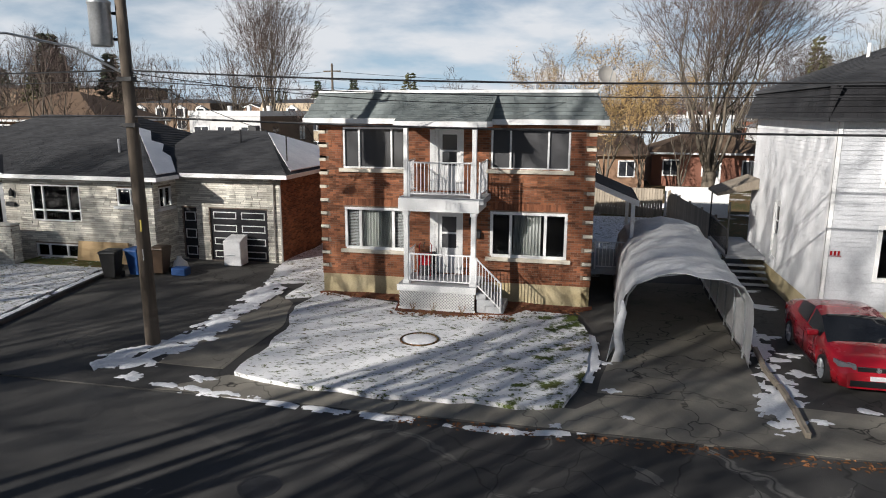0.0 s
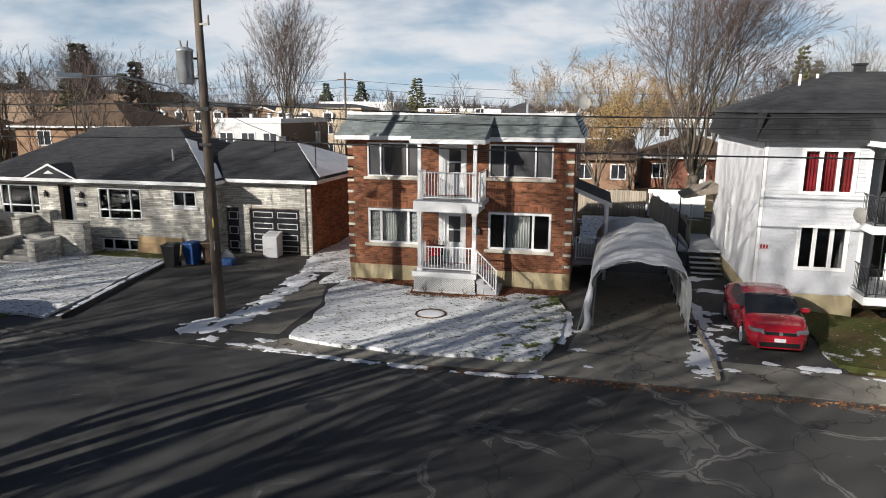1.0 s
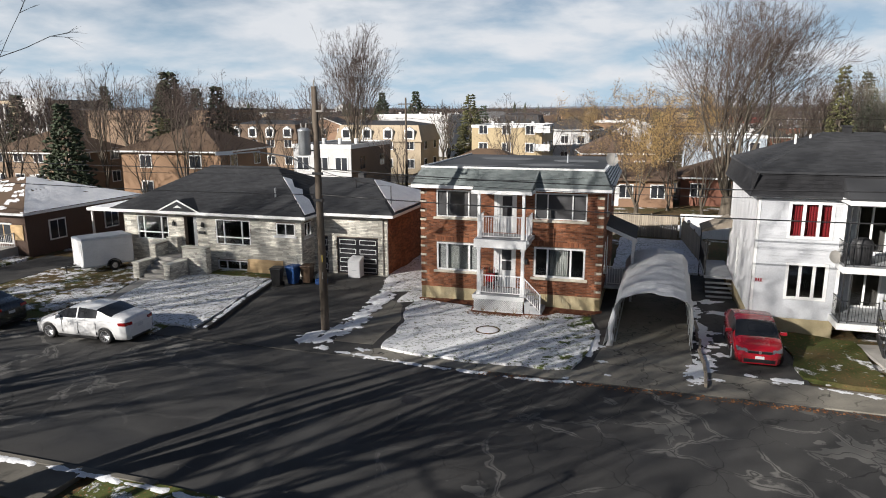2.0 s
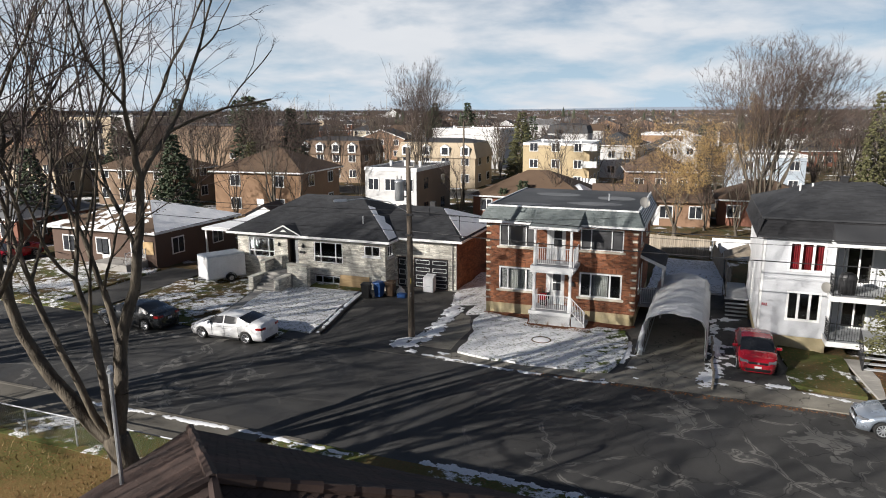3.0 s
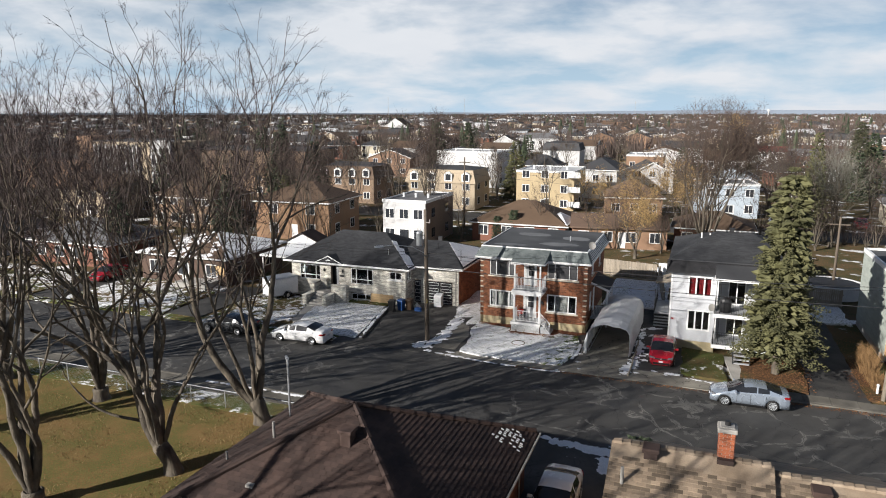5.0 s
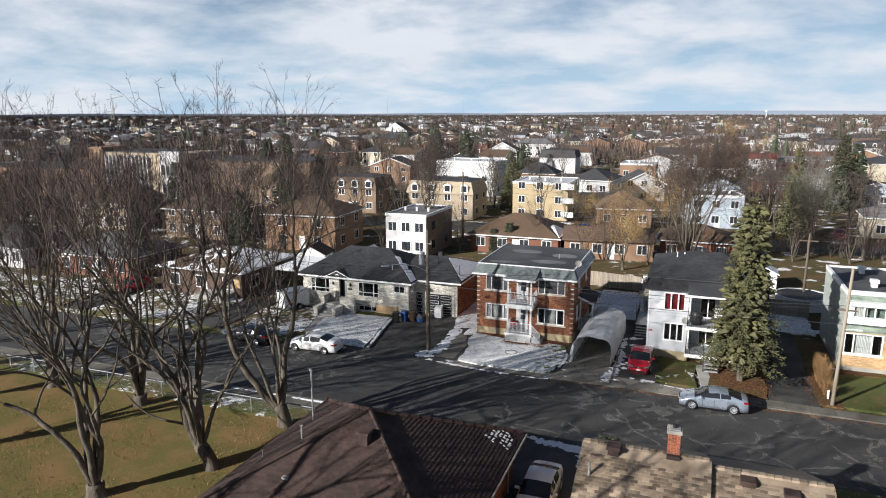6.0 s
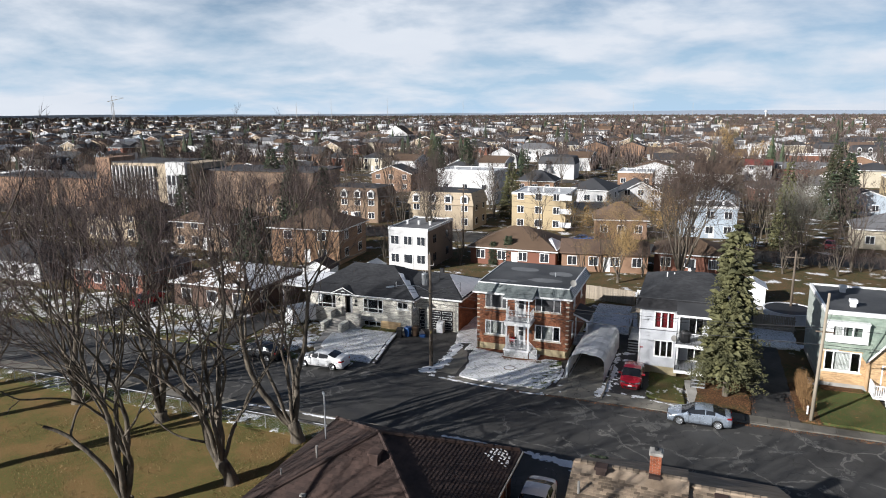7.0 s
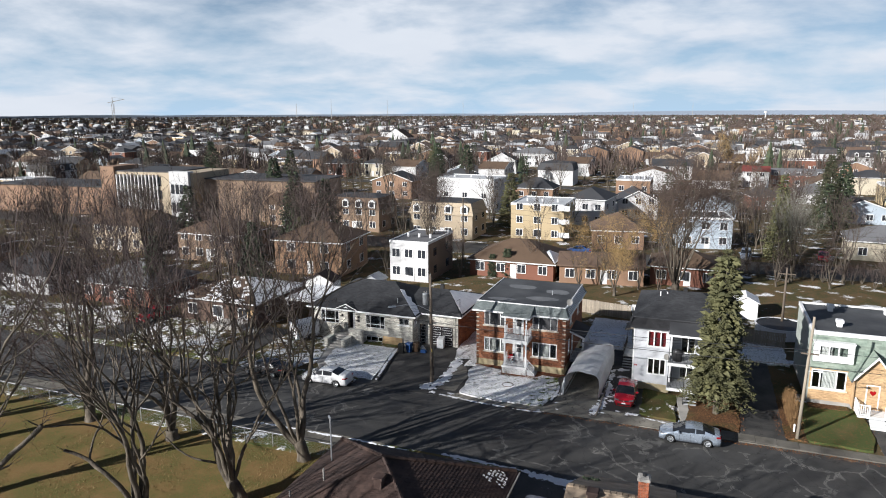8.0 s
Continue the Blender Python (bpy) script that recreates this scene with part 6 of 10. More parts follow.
solo("covered_barbecue", Geo().loft([[(a * r, b * r * 0.7, z) for a, b in [(math.cos(t), math.sin(t)) for t in [6.283 * k / 14 for k in range(14)]]] for z, r in ((0, 0.36), (0.5, 0.40), (0.8, 0.42), (0.98, 0.34), (1.08, 0.15))]), M_BLACK, "barbecue under a black cover on the balcony", "barbecue", smooth=True, m=pose(18.9, -1.3, 3.13))

# ---- the green and tan house ----
green = thing("house", pose(0, 0, 0), "two-storey house with green shingled front over tan brick", "house")
KX0, KX1, KY, KD = 29.6, 41.5, 1.0, 10.7
k_holes = [(0.1, 2.75, 1.34, 3.05), (6.6, 9.0, 1.34, 3.0)]
ks = facing(KX0, KY, "south")
part("wall", wall_geo(KX1 - KX0, 0.3, 3.2, k_holes, 0.22), M_TAN_BRICK, green, m=ks)
g, _, _ = tile_field((KX0, KY, 0.45), (1, 0, 0), (0, 0, 1), KX1 - KX0, 2.7, 0.215, 0.0725, 0.012, 0.010, no_hole(k_holes, 0.45), seed=61)
part("brickwork", g, M_TAN_BRICK, green)["kind"] = "stuff"
part("foundation", Geo().box(KX0 + 0.02, KY + 0.02, -0.4, KX1 - 0.02, KD, 0.45), M_CONCRETE, green)
part("upper_front", Geo().hull8([(KX0, KY - 0.05, 3.15), (KX1, KY - 0.05, 3.15), (KX1, KD, 3.15), (KX0, KD, 3.15)], [(KX0, KY + 0.35, 6.05), (KX1, KY + 0.35, 6.05), (KX1, KD, 6.05), (KX0, KD, 6.05)]), M_GREEN_SHINGLE, green)
g, _, _ = tile_field((KX0, KY - 0.06, 3.15), (1, 0, 0), (0, 0.4, 2.9), KX1 - KX0, 2.92, 0.6, 0.15, 0.02, 0.01, wedge=True, jitter=0.5, wlist=[0.3, 0.45, 0.6], seed=62)
part("shingle_facing", g, M_GREEN_SHINGLE, green)["kind"] = "stuff"
part("wall", Geo().box(KX0 - 0.02, KY + 0.3, 0.3, KX0 + 0.2, KD, 6.0).box(KX1 - 0.2, KY + 0.3, 0.3, KX1, KD, 6.0).box(KX0, KD - 0.2, 0.3, KX1, KD, 6.0), M_GREY_GREEN, green)
part("white_band", Geo().box(KX0 - 0.05, KY + 0.24, 6.02, KX1 + 0.05, KY + 0.42, 6.36).box(KX0 - 0.06, KY + 0.42, 6.02, KX0 + 0.14, KD + 0.05, 6.36).box(KX0, KD - 0.1, 6.02, KX1, KD + 0.06, 6.36), M_WHITE, green, "white roof edge")
part("flat_roof", Geo().box(KX0 + 0.14, KY + 0.42, 6.0, KX1, KD - 0.1, 6.2), M_TAR, green)
for x, y in ((31.9, 8.6), (31.85, 3.6), (36.5, 8.9)):
    part("roof_vent", Geo().box(x - 0.22, y - 0.22, 6.2, x + 0.22, y + 0.22, 6.55).box(x - 0.3, y - 0.3, 6.55, x + 0.3, y + 0.3, 6.85), M_WHITE, green, "white roof ventilator", bevel=0.03)
part("dormer", wall_geo(3.0, 3.85, 5.5, [(0.38, 2.62, 4.35, 5.3)], 0.5), M_WHITE, green, m=pose(KX0 + 0.05, KY - 0.28, 0))
window(green, pose(KX0 + 0.05, KY - 0.28, 0), 0.38, 2.62, 4.35, 5.3, (0.34, 0.66), 0.10, sill=False, pane=M_GLASS, curtain=M_CURTAIN, cover=(0.1, 0.45), proud=0.05)
part("dormer_roof", Geo().box(KX0 - 0.02, KY - 0.34, 5.5, KX0 + 3.12, KY + 0.3, 5.58), M_WHITE, green)
window(green, ks, *k_holes[0], (0.25, 0.72), 0.10, curtain=M_CURTAIN, cover=(0.3, 0.7), sill_mat=M_QUOIN, proud=0.05)
window(green, ks, *k_holes[1], (0.5,), 0.10, sill_mat=M_QUOIN)
part("inner_wall", Geo().box(KX0 + 0.3, KY + 2.5, 0.4, KX1 - 0.3, KY + 2.6, 3.1), M_ROOM, green)
# gabled porch front
part("gable_front", Geo().hull8([(32.75, -0.45, 0.3), (35.4, -0.45, 0.3), (35.4, -0.45, 3.3), (34.05, -0.45, 5.0), (32.75, -0.45, 3.3)], [(32.75, 1.0, 0.3), (35.4, 1.0, 0.3), (35.4, 1.0, 3.3), (34.05, 1.0, 5.0), (32.75, 1.0, 3.3)]), M_TAN_BRICK, green, "tan brick gabled porch")
g, _, _ = tile_field((32.75, -0.45, 0.3), (1, 0, 0), (0, 0, 1), 2.65, 4.6, 0.215, 0.0725, 0.012, 0.010, lambda u, v: v < 3.0 + 1.7 * (1 - abs(u - 1.3) / 1.35), seed=63)
part("brickwork", g, M_TAN_BRICK, green)["kind"] = "stuff"
for s in (-1, 1):
    xe, xp = (32.35, 34.05) if s < 0 else (35.75, 34.05)
    part("gable_roof", Geo().hull8([(xe, -0.8, 2.82), (xp, -0.8, 5.02), (xp, 1.5, 5.02), (xe, 1.5, 2.82)], [(xe, -0.8, 2.98), (xp, -0.8, 5.2), (xp, 1.5, 5.2), (xe, 1.5, 2.98)]), M_GREEN_SHINGLE, green)
    part("barge_board", Geo().hull8([(xe, -0.86, 2.80), (xp, -0.86, 5.0), (xp, -0.8, 5.0), (xe, -0.8, 2.80)], [(xe, -0.86, 3.0), (xp, -0.86, 5.22), (xp, -0.8, 5.22), (xe, -0.8, 3.0)]), M_WHITE, green)
door_leaf(green, pose(0, -0.47, 0), 33.6, 34.4, 0.62, 2.6, lites=0)
heart = [(0, -0.22), (0.2, 0.02), (0.2, 0.14), (0.1, 0.2), (0, 0.12), (-0.1, 0.2), (-0.2, 0.14), (-0.2, 0.02)]
solo("door_wreath", Geo().along_y([(34.0 + a * 1.1, 2.0 + b * 1.1) for a, b in heart], -0.52, -0.46), M_LAMP_RED, "red heart-shaped wreath hung on the white door", "wreath", bevel=0.015)
part("porch_deck", Geo().box(32.8, -2.0, 0.42, 35.6, -0.45, 0.58), M_WHITE, green)
railing(green, (32.85, -1.95, 0.58), (33.6, -1.95, 0.58), 0.9, 0.14, 0.035, M_WHITE)
railing(green, (34.7, -1.95, 0.58), (35.55, -1.95, 0.58), 0.9, 0.14, 0.035, M_WHITE)
railing(green, (32.85, -1.95, 0.58), (32.85, -0.5, 0.58), 0.9, 0.14, 0.035, M_WHITE)
for i in range(3):
    part("step", Geo().box(33.6, -2.3 - i * 0.28, 0.22 - i * 0.17, 34.7, -2.0 - i * 0.28, 0.40 - i * 0.17), M_WHITE, green)
# flower bed below the window
patch("planting_bed", rect(29.6, 0.1, 32.7, 0.98), 0.0, M_BED, "dry planting bed under the front window", "planting bed", edge=0.1, seed=23)

# ---- brown-roofed house on the near side ----
brown = thing("house", pose(0, 0, 0), "low house with a dark brown shingled pyramid roof", "house")
hip_roof(brown, -2.2, -35.8, 10.3, -23.3, 2.6, 5.62, 4.05, 4.05, -29.65, -29.45, M_SHINGLE_BROWN, tiles=("south", "east", "north", "west"), tile=(0.30, 0.20, 0.022))
part("wall", Geo().box(-1.7, -35.3, -0.2, 9.8, -23.8, 2.5), M_BRICK_DARK, brown)
part("fascia", Geo().box(-2.23, -35.83, 2.44, 10.33, -35.8, 2.6).box(10.3, -35.8, 2.44, 10.33, -23.3, 2.6).box(-2.23, -23.3, 2.44, 10.33, -23.27, 2.6).box(-2.23, -35.8, 2.44, -2.2, -23.3, 2.6), M_SHINGLE_BROWN, brown)
part("gutter", Geo().tube([(10.40, -35.8, 2.55), (10.40, -23.3, 2.55)], 0.05).tube([(9.9, -25.2, 2.5), (9.9, -25.2, 0)], 0.04).tube([(10.4, -26, 2.5), (9.9, -25.2, 2.4)], 0.03), M_CONCRETE, brown, "thin pale gutter along the eave")
part("gutter", Geo().tube([(-2.28, -35.9, 2.55), (4.0, -35.9, 2.55)], 0.05), M_WHITE, brown)
for k in range(14):
    t = 0.02 + 0.97 * k / 14
    for sx, sy in ((-2.2, -23.3), (10.3, -23.3), (10.3, -35.8), (-2.2, -35.8)):
        p = Vector((sx, sy, 2.66)).lerp(Vector((4.05, -29.55, 5.68)), t)
        q = Vector((sx, sy, 2.66)).lerp(Vector((4.05, -29.55, 5.68)), t + 0.075)
        part("hip_cap", Geo().cyl(p, q, 0.13, 0.10, 6), M_SHINGLE_BROWN, brown)
part("roof_vent", Geo().box(4.37, -31.38, 4.7, 4.83, -30.92, 5.30).box(4.30, -31.45, 5.30, 4.90, -30.85, 5.44), M_SHINGLE_BROWN, brown, "square brown roof ventilator", bevel=0.02)
part("vent_pipe", Geo().cyl((0.75, -30.5, 3.9), (0.75, -30.5, 4.75), 0.06, None, 10), M_CONCRETE, brown)
part("vent_pipe", Geo().cyl((-0.9, -31.5, 3.1), (-0.9, -31.5, 3.6), 0.05, None, 8).box(1.6, -33.6, 3.6, 1.9, -33.4, 3.8), M_CONCRETE, brown)
part("service_mast", Geo().cyl((-0.55, -27.4, 3.3), (-0.55, -27.4, 6.2), 0.05, None, 8).cyl((-0.55, -27.4, 6.2), (-0.75, -27.2, 6.25), 0.08, 0.06, 8), M_GALV, brown, "metal electric service mast")
rng = random.Random(71)
for i in range(11):
    for j in range(7):
        x, y = 8.75 + j * 0.19, -25.9 + i * 0.15 + 0.07 * (j % 2)
        z = 2.6 + (10.3 - x) / 6.25 * 3.02 + 0.035
        if rng.random() < 0.25 + 0.08 * abs(j - 3) or y > -23.4 - (10.3 - x):
            continue
        w, d = rng.uniform(0.08, 0.16), rng.uniform(0.06, 0.11)
        part("snow", Geo().hull8([(x, y, z), (x + w, y + 0.02, z - w * 0.48), (x + w * 0.9, y + d, z - w * 0.43), (x, y + d * 0.8, z)], [(x, y, z + 0.02), (x + w, y + 0.02, z + 0.012 - w * 0.48), (x + w * 0.9, y + d, z + 0.02 - w * 0.43), (x, y + d * 0.8, z + 0.02)]), M_SNOW, brown, "scrap of snow caught on a shingle")

# ---- tan-roofed house with a brick chimney ----
tan = thing("house", pose(0, 0, 0), "house with tan shingled gable roofs and a brick chimney", "house")


def gable_x(parent, x0, x1, yr, zr, ys, yn, ze, material, name="roof"):
    part(name, Geo().hull8([(x0, ys, ze - 0.15), (x0, yr, zr - 0.15), (x0, yn, ze - 0.15), (x0, yn, ze), (x0, yr, zr), (x0, ys, ze)], [(x1, ys, ze - 0.15), (x1, yr, zr - 0.15), (x1, yn, ze - 0.15), (x1, yn, ze), (x1, yr, zr), (x1, ys, ze)]), material, parent)


gable_x(tan, 14.2, 19.6, -28.5, 5.45, -36.0, -21.6, 2.3, M_SHINGLE_TAN)
gable_x(tan, 19.62, 24.2, -28.4, 5.2, -36.0, -21.6, 2.2, M_SHINGLE_TAN)
for x0, x1, zr, ze, sd_ in ((14.2, 19.6, 5.45, 2.3, 71), (19.62, 24.2, 5.2, 2.2, 72)):
    v = (0, 7.5, zr - ze)
    vl = math.hypot(7.5, zr - ze)
    g, picked, nrm = tile_field((x0, -36.0, ze), (1, 0, 0), v, x1 - x0, vl, 0.30, 0.17, 0.02, 0.010, wedge=True, jitter=0.5, seed=sd_, pick=lambda a, b, c, d: c > vl - 2.2)
    part("roof_covering", g, M_SHINGLE_TAN, tan)["kind"] = "stuff"
    lay_pieces("shingle", picked, nrm, (1, 0, 0), v, 0.17, 0.022, M_SHINGLE_TAN_TAB, tan, 0.010, True, 150)
for i in range(32):
    x = 14.25 + i * 0.31
    zr = 5.45 if x < 19.4 else 5.2
    if x < 24.0:
        part("ridge_cap", Geo().hull8([(x, -28.65, zr - 0.04), (x + 0.3, -28.65, zr - 0.04), (x + 0.3, -28.3, zr - 0.04), (x, -28.3, zr - 0.04)], [(x, -28.6, zr + 0.02), (x + 0.3, -28.6, zr + 0.05), (x + 0.3, -28.36, zr + 0.05), (x, -28.36, zr + 0.02)]), M_SHINGLE_TAN_TAB, tan)
part("wall", Geo().box(14.5, -35.5, -0.2, 23.9, -22.1, 2.3), M_TAN_BRICK, tan)
part("gable_wall", Geo().hull8([(14.5, -35.4, 2.25), (14.5, -22.2, 2.25), (14.5, -28.5, 5.2)], [(14.7, -35.4, 2.25), (14.7, -22.2, 2.25), (14.7, -28.5, 5.2)]), M_TAN_BRICK, tan)
chim = part("chimney", Geo().box(17.80, -28.58, 4.5, 18.30, -28.08, 6.42), M_MORTAR_PALE, tan, "red brick chimney with pale concrete cap")
chimney_bricks = [part("brick", Geo().box(-0.115, -0.008, 0, 0.115, 0.008, 0.064), M_BRICK_CHIMNEY, chim), part("brick", Geo().box(-0.052, -0.008, 0, 0.052, 0.008, 0.064), M_BRICK_CHIMNEY, chim)]
chimney_meshes = [o.data for o in chimney_bricks]
for o in chimney_bricks:
    bpy.data.objects.remove(o)
for zi in range(25):
    courses = ((-0.125, 0), (0.125, 0)) if zi % 2 else ((-0.193, 1), (0.0, 0), (0.193, 1))
    for off, half in courses:
        for x, y, rz in ((18.05 + off, -28.585, 0), (17.795, -28.33 + off, 90), (18.305, -28.33 + off, 90)):
            b = new("brick", chimney_meshes[half])
            b.parent = chim
            b.matrix_local = pose(x, y, 4.55 + zi * 0.0745, 0, 0, rz)
part("chimney_cap", Geo().box(17.73, -28.65, 6.42, 18.37, -28.01, 6.58).box(17.80, -28.58, 6.58, 18.30, -28.08, 6.62), M_CONCRETE, tan, bevel=0.03)
part("flue", Geo().cyl((18.05, -28.32, 6.58), (18.05, -28.32, 6.76), 0.10, None, 12), M_BLACK, tan)
part("chimney_flashing", Geo().box(17.78, -28.80, 4.6, 18.32, -28.5, 5.50), M_SHINGLE_BROWN, tan, "brown metal flashing round the chimney foot")
for x, y, z in ((15.6, -28.85, 5.35), (21.0, -29.0, 4.9), (22.6, -29.3, 4.8)):
    part("roof_vent", Geo().box(x - 0.24, y - 0.24, z - 0.35, x + 0.24, y + 0.24, z + 0.25).box(x - 0.3, y - 0.3, z + 0.1, x + 0.3, y + 0.3, z + 0.27), M_SHINGLE_BROWN, tan, "square brown roof ventilator", bevel=0.02)
part("vent_pipe", Geo().cyl((14.75, -30.2, 4.6), (14.75, -30.2, 5.35), 0.06, None, 8), M_CONCRETE, tan)

# ---- tent garage on the drive ----
tm = surf("white_tarpaulin", (0.72, 0.73, 0.74), (0.86, 0.86, 0.87), 0.5, 1.2, 8, 0.25, depth=0.03)
# thin cloth lets some daylight through
tn, tl = tm.node_tree.nodes, tm.node_tree.links
t_trans, t_mix = tn.new("ShaderNodeBsdfTranslucent"), tn.new("ShaderNodeMixShader")
t_trans.inputs["Color"].default_value = (0.62, 0.62, 0.60, 1)
t_mix.inputs[0].default_value = 0.28
tl.new(tn["Principled BSDF"].outputs[0], t_mix.inputs[1])
tl.new(t_trans.outputs[0], t_mix.inputs[2])
tl.new(t_mix.outputs[0], tn["Material Output"].inputs["Surface"])
tent = thing("tent_garage", pose(0, 0, 0), "arched white tarpaulin tent garage over the driveway", "tent garage")
arch = []
prof = [(-1.62, 0.0), (-1.60, 0.6), (-1.57, 1.15), (-1.50, 1.60), (-1.28, 1.93), (-0.72, 2.18), (0.0, 2.30), (0.72, 2.20), (1.28, 1.97), (1.50, 1.62), (1.56, 1.15), (1.58, 0.6), (1.58, 0.0)]
fine = []
for (a, b), (c, d) in zip(prof, prof[1:]):
    fine += [(a + (c - a) * k / 6, b + (d - b) * k / 6) for k in range(6)]
fine.append(prof[-1])
for k in range(121):
    y = -4.05 + 8.9 * k / 120
    ring_ = []
    for i, (x, z) in enumerate(fine):
        sag = 0.025 * (1 - math.cos((y + 4.05) / 1.48 * 2 * math.pi))
        # slanting pull wrinkles, finer creases, and broad slack
        w1 = noise.noise((x * 0.5 + y * 0.35, y * 1.6 - x * 0.5, z * 0.4))
        wr = 0.075 * noise.noise((x * 0.5, y * 0.55, 4.0)) + 0.035 * (0.5 - abs(w1)) + 0.022 * noise.noise((x * 1.2 + y, y * 5.2 - x * 1.5, z * 1.2))
        front = max(0.0, 1 - k / 14)
        # the left foot of the mouth is pulled outwards and forwards
        flare = front * max(0.0, 1 - z / 1.6) * (1.0 if x < 0 else 0.25)
        droop = front * 0.10 * (1 - abs(x) / 1.6) * (1 + 0.6 * math.sin(x * 4.0))
        rad = math.hypot(x, z - 0.8)
        f = (rad - sag * (0.4 + 0.6 * min(1, z)) + wr) / rad
        ring_.append((11.2 + x * f + 0.02 * y - 0.28 * flare, y - 0.45 * flare, -0.16 + max(0, 0.8 + (z - 0.8) * f - droop * (z > 1.2)) if z > 0.01 else -0.16))
    arch.append(ring_)
cover = part("cover", Geo().loft(arch, closed=False), tm, tent, smooth=True)
mod = cover.modifiers.new("cloth", "SOLIDIFY")
mod.thickness = 0.012
for k in range(7):
    y = -3.62 + k * 1.40
    part("hoop", Geo().tube([(11.2 + x * 0.93 + 0.02 * y, y + 0.12, -0.16 + z * 0.92) for x, z in prof], 0.022, 6), M_GALV, tent)
for x in (9.70, 12.68):
    part("base_rail", Geo().tube([(x, -4.0, -0.10), (x + 0.17, 4.8, -0.10)], 0.03), M_GALV, tent)
flap = Geo()
flap.loft([[(9.36 + 0.05 * math.sin(k * 1.7) + 0.10 * z, -4.12 - 0.35 * (1 - z / 1.6) - 0.05 * math.sin(k * 2.3), -0.16 + z) for k, z in enumerate([0, 0.3, 0.6, 0.9, 1.2, 1.5])], [(9.62 + 0.05 * math.sin(k * 2.1) + 0.02 * z, -4.16 - 0.25 * (1 - z / 1.6), -0.16 + z) for k, z in enumerate([0, 0.3, 0.6, 0.9, 1.2, 1.5])]], closed=False)
fl = part("gathered_flap", flap, tm, tent, "tarpaulin flap gathered at the opening", smooth=True)
fl.modifiers.new("cloth", "SOLIDIFY").thickness = 0.014
for k in range(6):
    solo("plank", Geo().box(-0.05, -0.6, 0, 0.05, 0.6, 0.12), M_WOOD_GREY, "weathered timber weighing down the tent's edge", "plank", "tent planks", bevel=0.01, m=pose(12.95 + 0.05 * (k % 2), -7.2 + k * 1.25, -0.16, 0, 0, -4 + 3 * (k % 3)))

# ---- fences ----
board = Geo().prism([(0.0, 0), (0.14, 0), (0.14, 0.02), (0.0, 0.02)], 0, 1.7).mesh("fence_board")
board.materials.append(M_WOOD_GREY)


def board_fence(x0, y0, x1, y1, label, h=1.0, z=-0.22):
    d = math.hypot(x1 - x0, y1 - y0)
    f = thing("fence", pose(x0, y0, z, 0, 0, math.degrees(math.atan2(y1 - y0, x1 - x0))), label, "fence", "board fences")
    part("rail", Geo().box(0, 0.025, 0.35, d, 0.07, 0.43).box(0, 0.025, 1.25 * h, d, 0.07, 1.33 * h), M_WOOD_GREY, f)
    for i in range(int(d / 0.155)):
        part("fence_board", board, M_WOOD_GREY, f, m=Matrix.Translation((i * 0.155, 0, 0.03 * noise.noise((i * 0.7, x0, y0)))) @ Matrix.Diagonal((1, 1, h, 1)))
    for i in range(int(d / 2.4) + 1):
        part("fence_post", Geo().box(i * 2.4, 0.07, 0, i * 2.4 + 0.1, 0.17, 1.75 * h), M_WOOD_GREY, f)
    return f


board_fence(6.3, 22.0, 13.0, 20.6, "weathered grey board fence along the back yard")
board_fence(13.2, 20.4, 14.2, 10.0, "weathered board fence running beside the drive", 0.95)
pvc = thing("fence", pose(13.1, 20.9, -0.22, 0, 0, 0), "white plastic panel fence closing the back yard", "fence")
for k in range(24):
    part("fence_board", Geo().box(k * 0.15, 0, 0.05, k * 0.15 + 0.143, 0.03, 1.78), M_WHITE, pvc)
part("rail", Geo().box(0, -0.015, 1.72, 3.6, 0.05, 1.82), M_WHITE, pvc)
board_fence(24.4, 16.0, 29.4, 15.4, "grey board fence closing the driveway")
board_fence(24.0, 24.0, 24.3, 15.0, "grey board fence along the side yard", 0.9)
board_fence(-6.0, 17.0, -16.0, 19.0, "low wire and board fence behind the bungalow", 0.7)
park = thing("fence", pose(0, 0, -0.09), "low galvanised chain-link fence along the park", "fence")
for i in range(44):
    x = -4.0 - i * 2.55
    part("fence_post", Geo().cyl((x, -21.6, 0), (x, -21.6, 1.15), 0.03, None, 6), M_GALV, park)
part("top_rail", Geo().tube([(-4.0, -21.6, 1.1), (-114, -21.6, 1.1)], 0.028), M_GALV, park)
mesh_ = Geo()
for i in range(330):
    x = -4.0 - i * 0.11
    mesh_.cyl((x, -21.6, 0.05), (x - 0.55, -21.6, 1.08), 0.0035, None, 3, False).cyl((x - 0.55, -21.595, 0.05), (x, -21.595, 1.08), 0.0035, None, 3, False)
part("wire_mesh", mesh_, M_GALV, park, "diamond wire mesh")["kind"] = "stuff"


# ---- vehicles ----
def curve(keys, f):
    for (a, va), (b, vb) in zip(keys, keys[1:]):
        if f <= b:
            t = (f - a) / (b - a)
            t = t * t * (3 - 2 * t) * 0.5 + t * 0.5
            return va + (vb - va) * t
    return keys[-1][1]


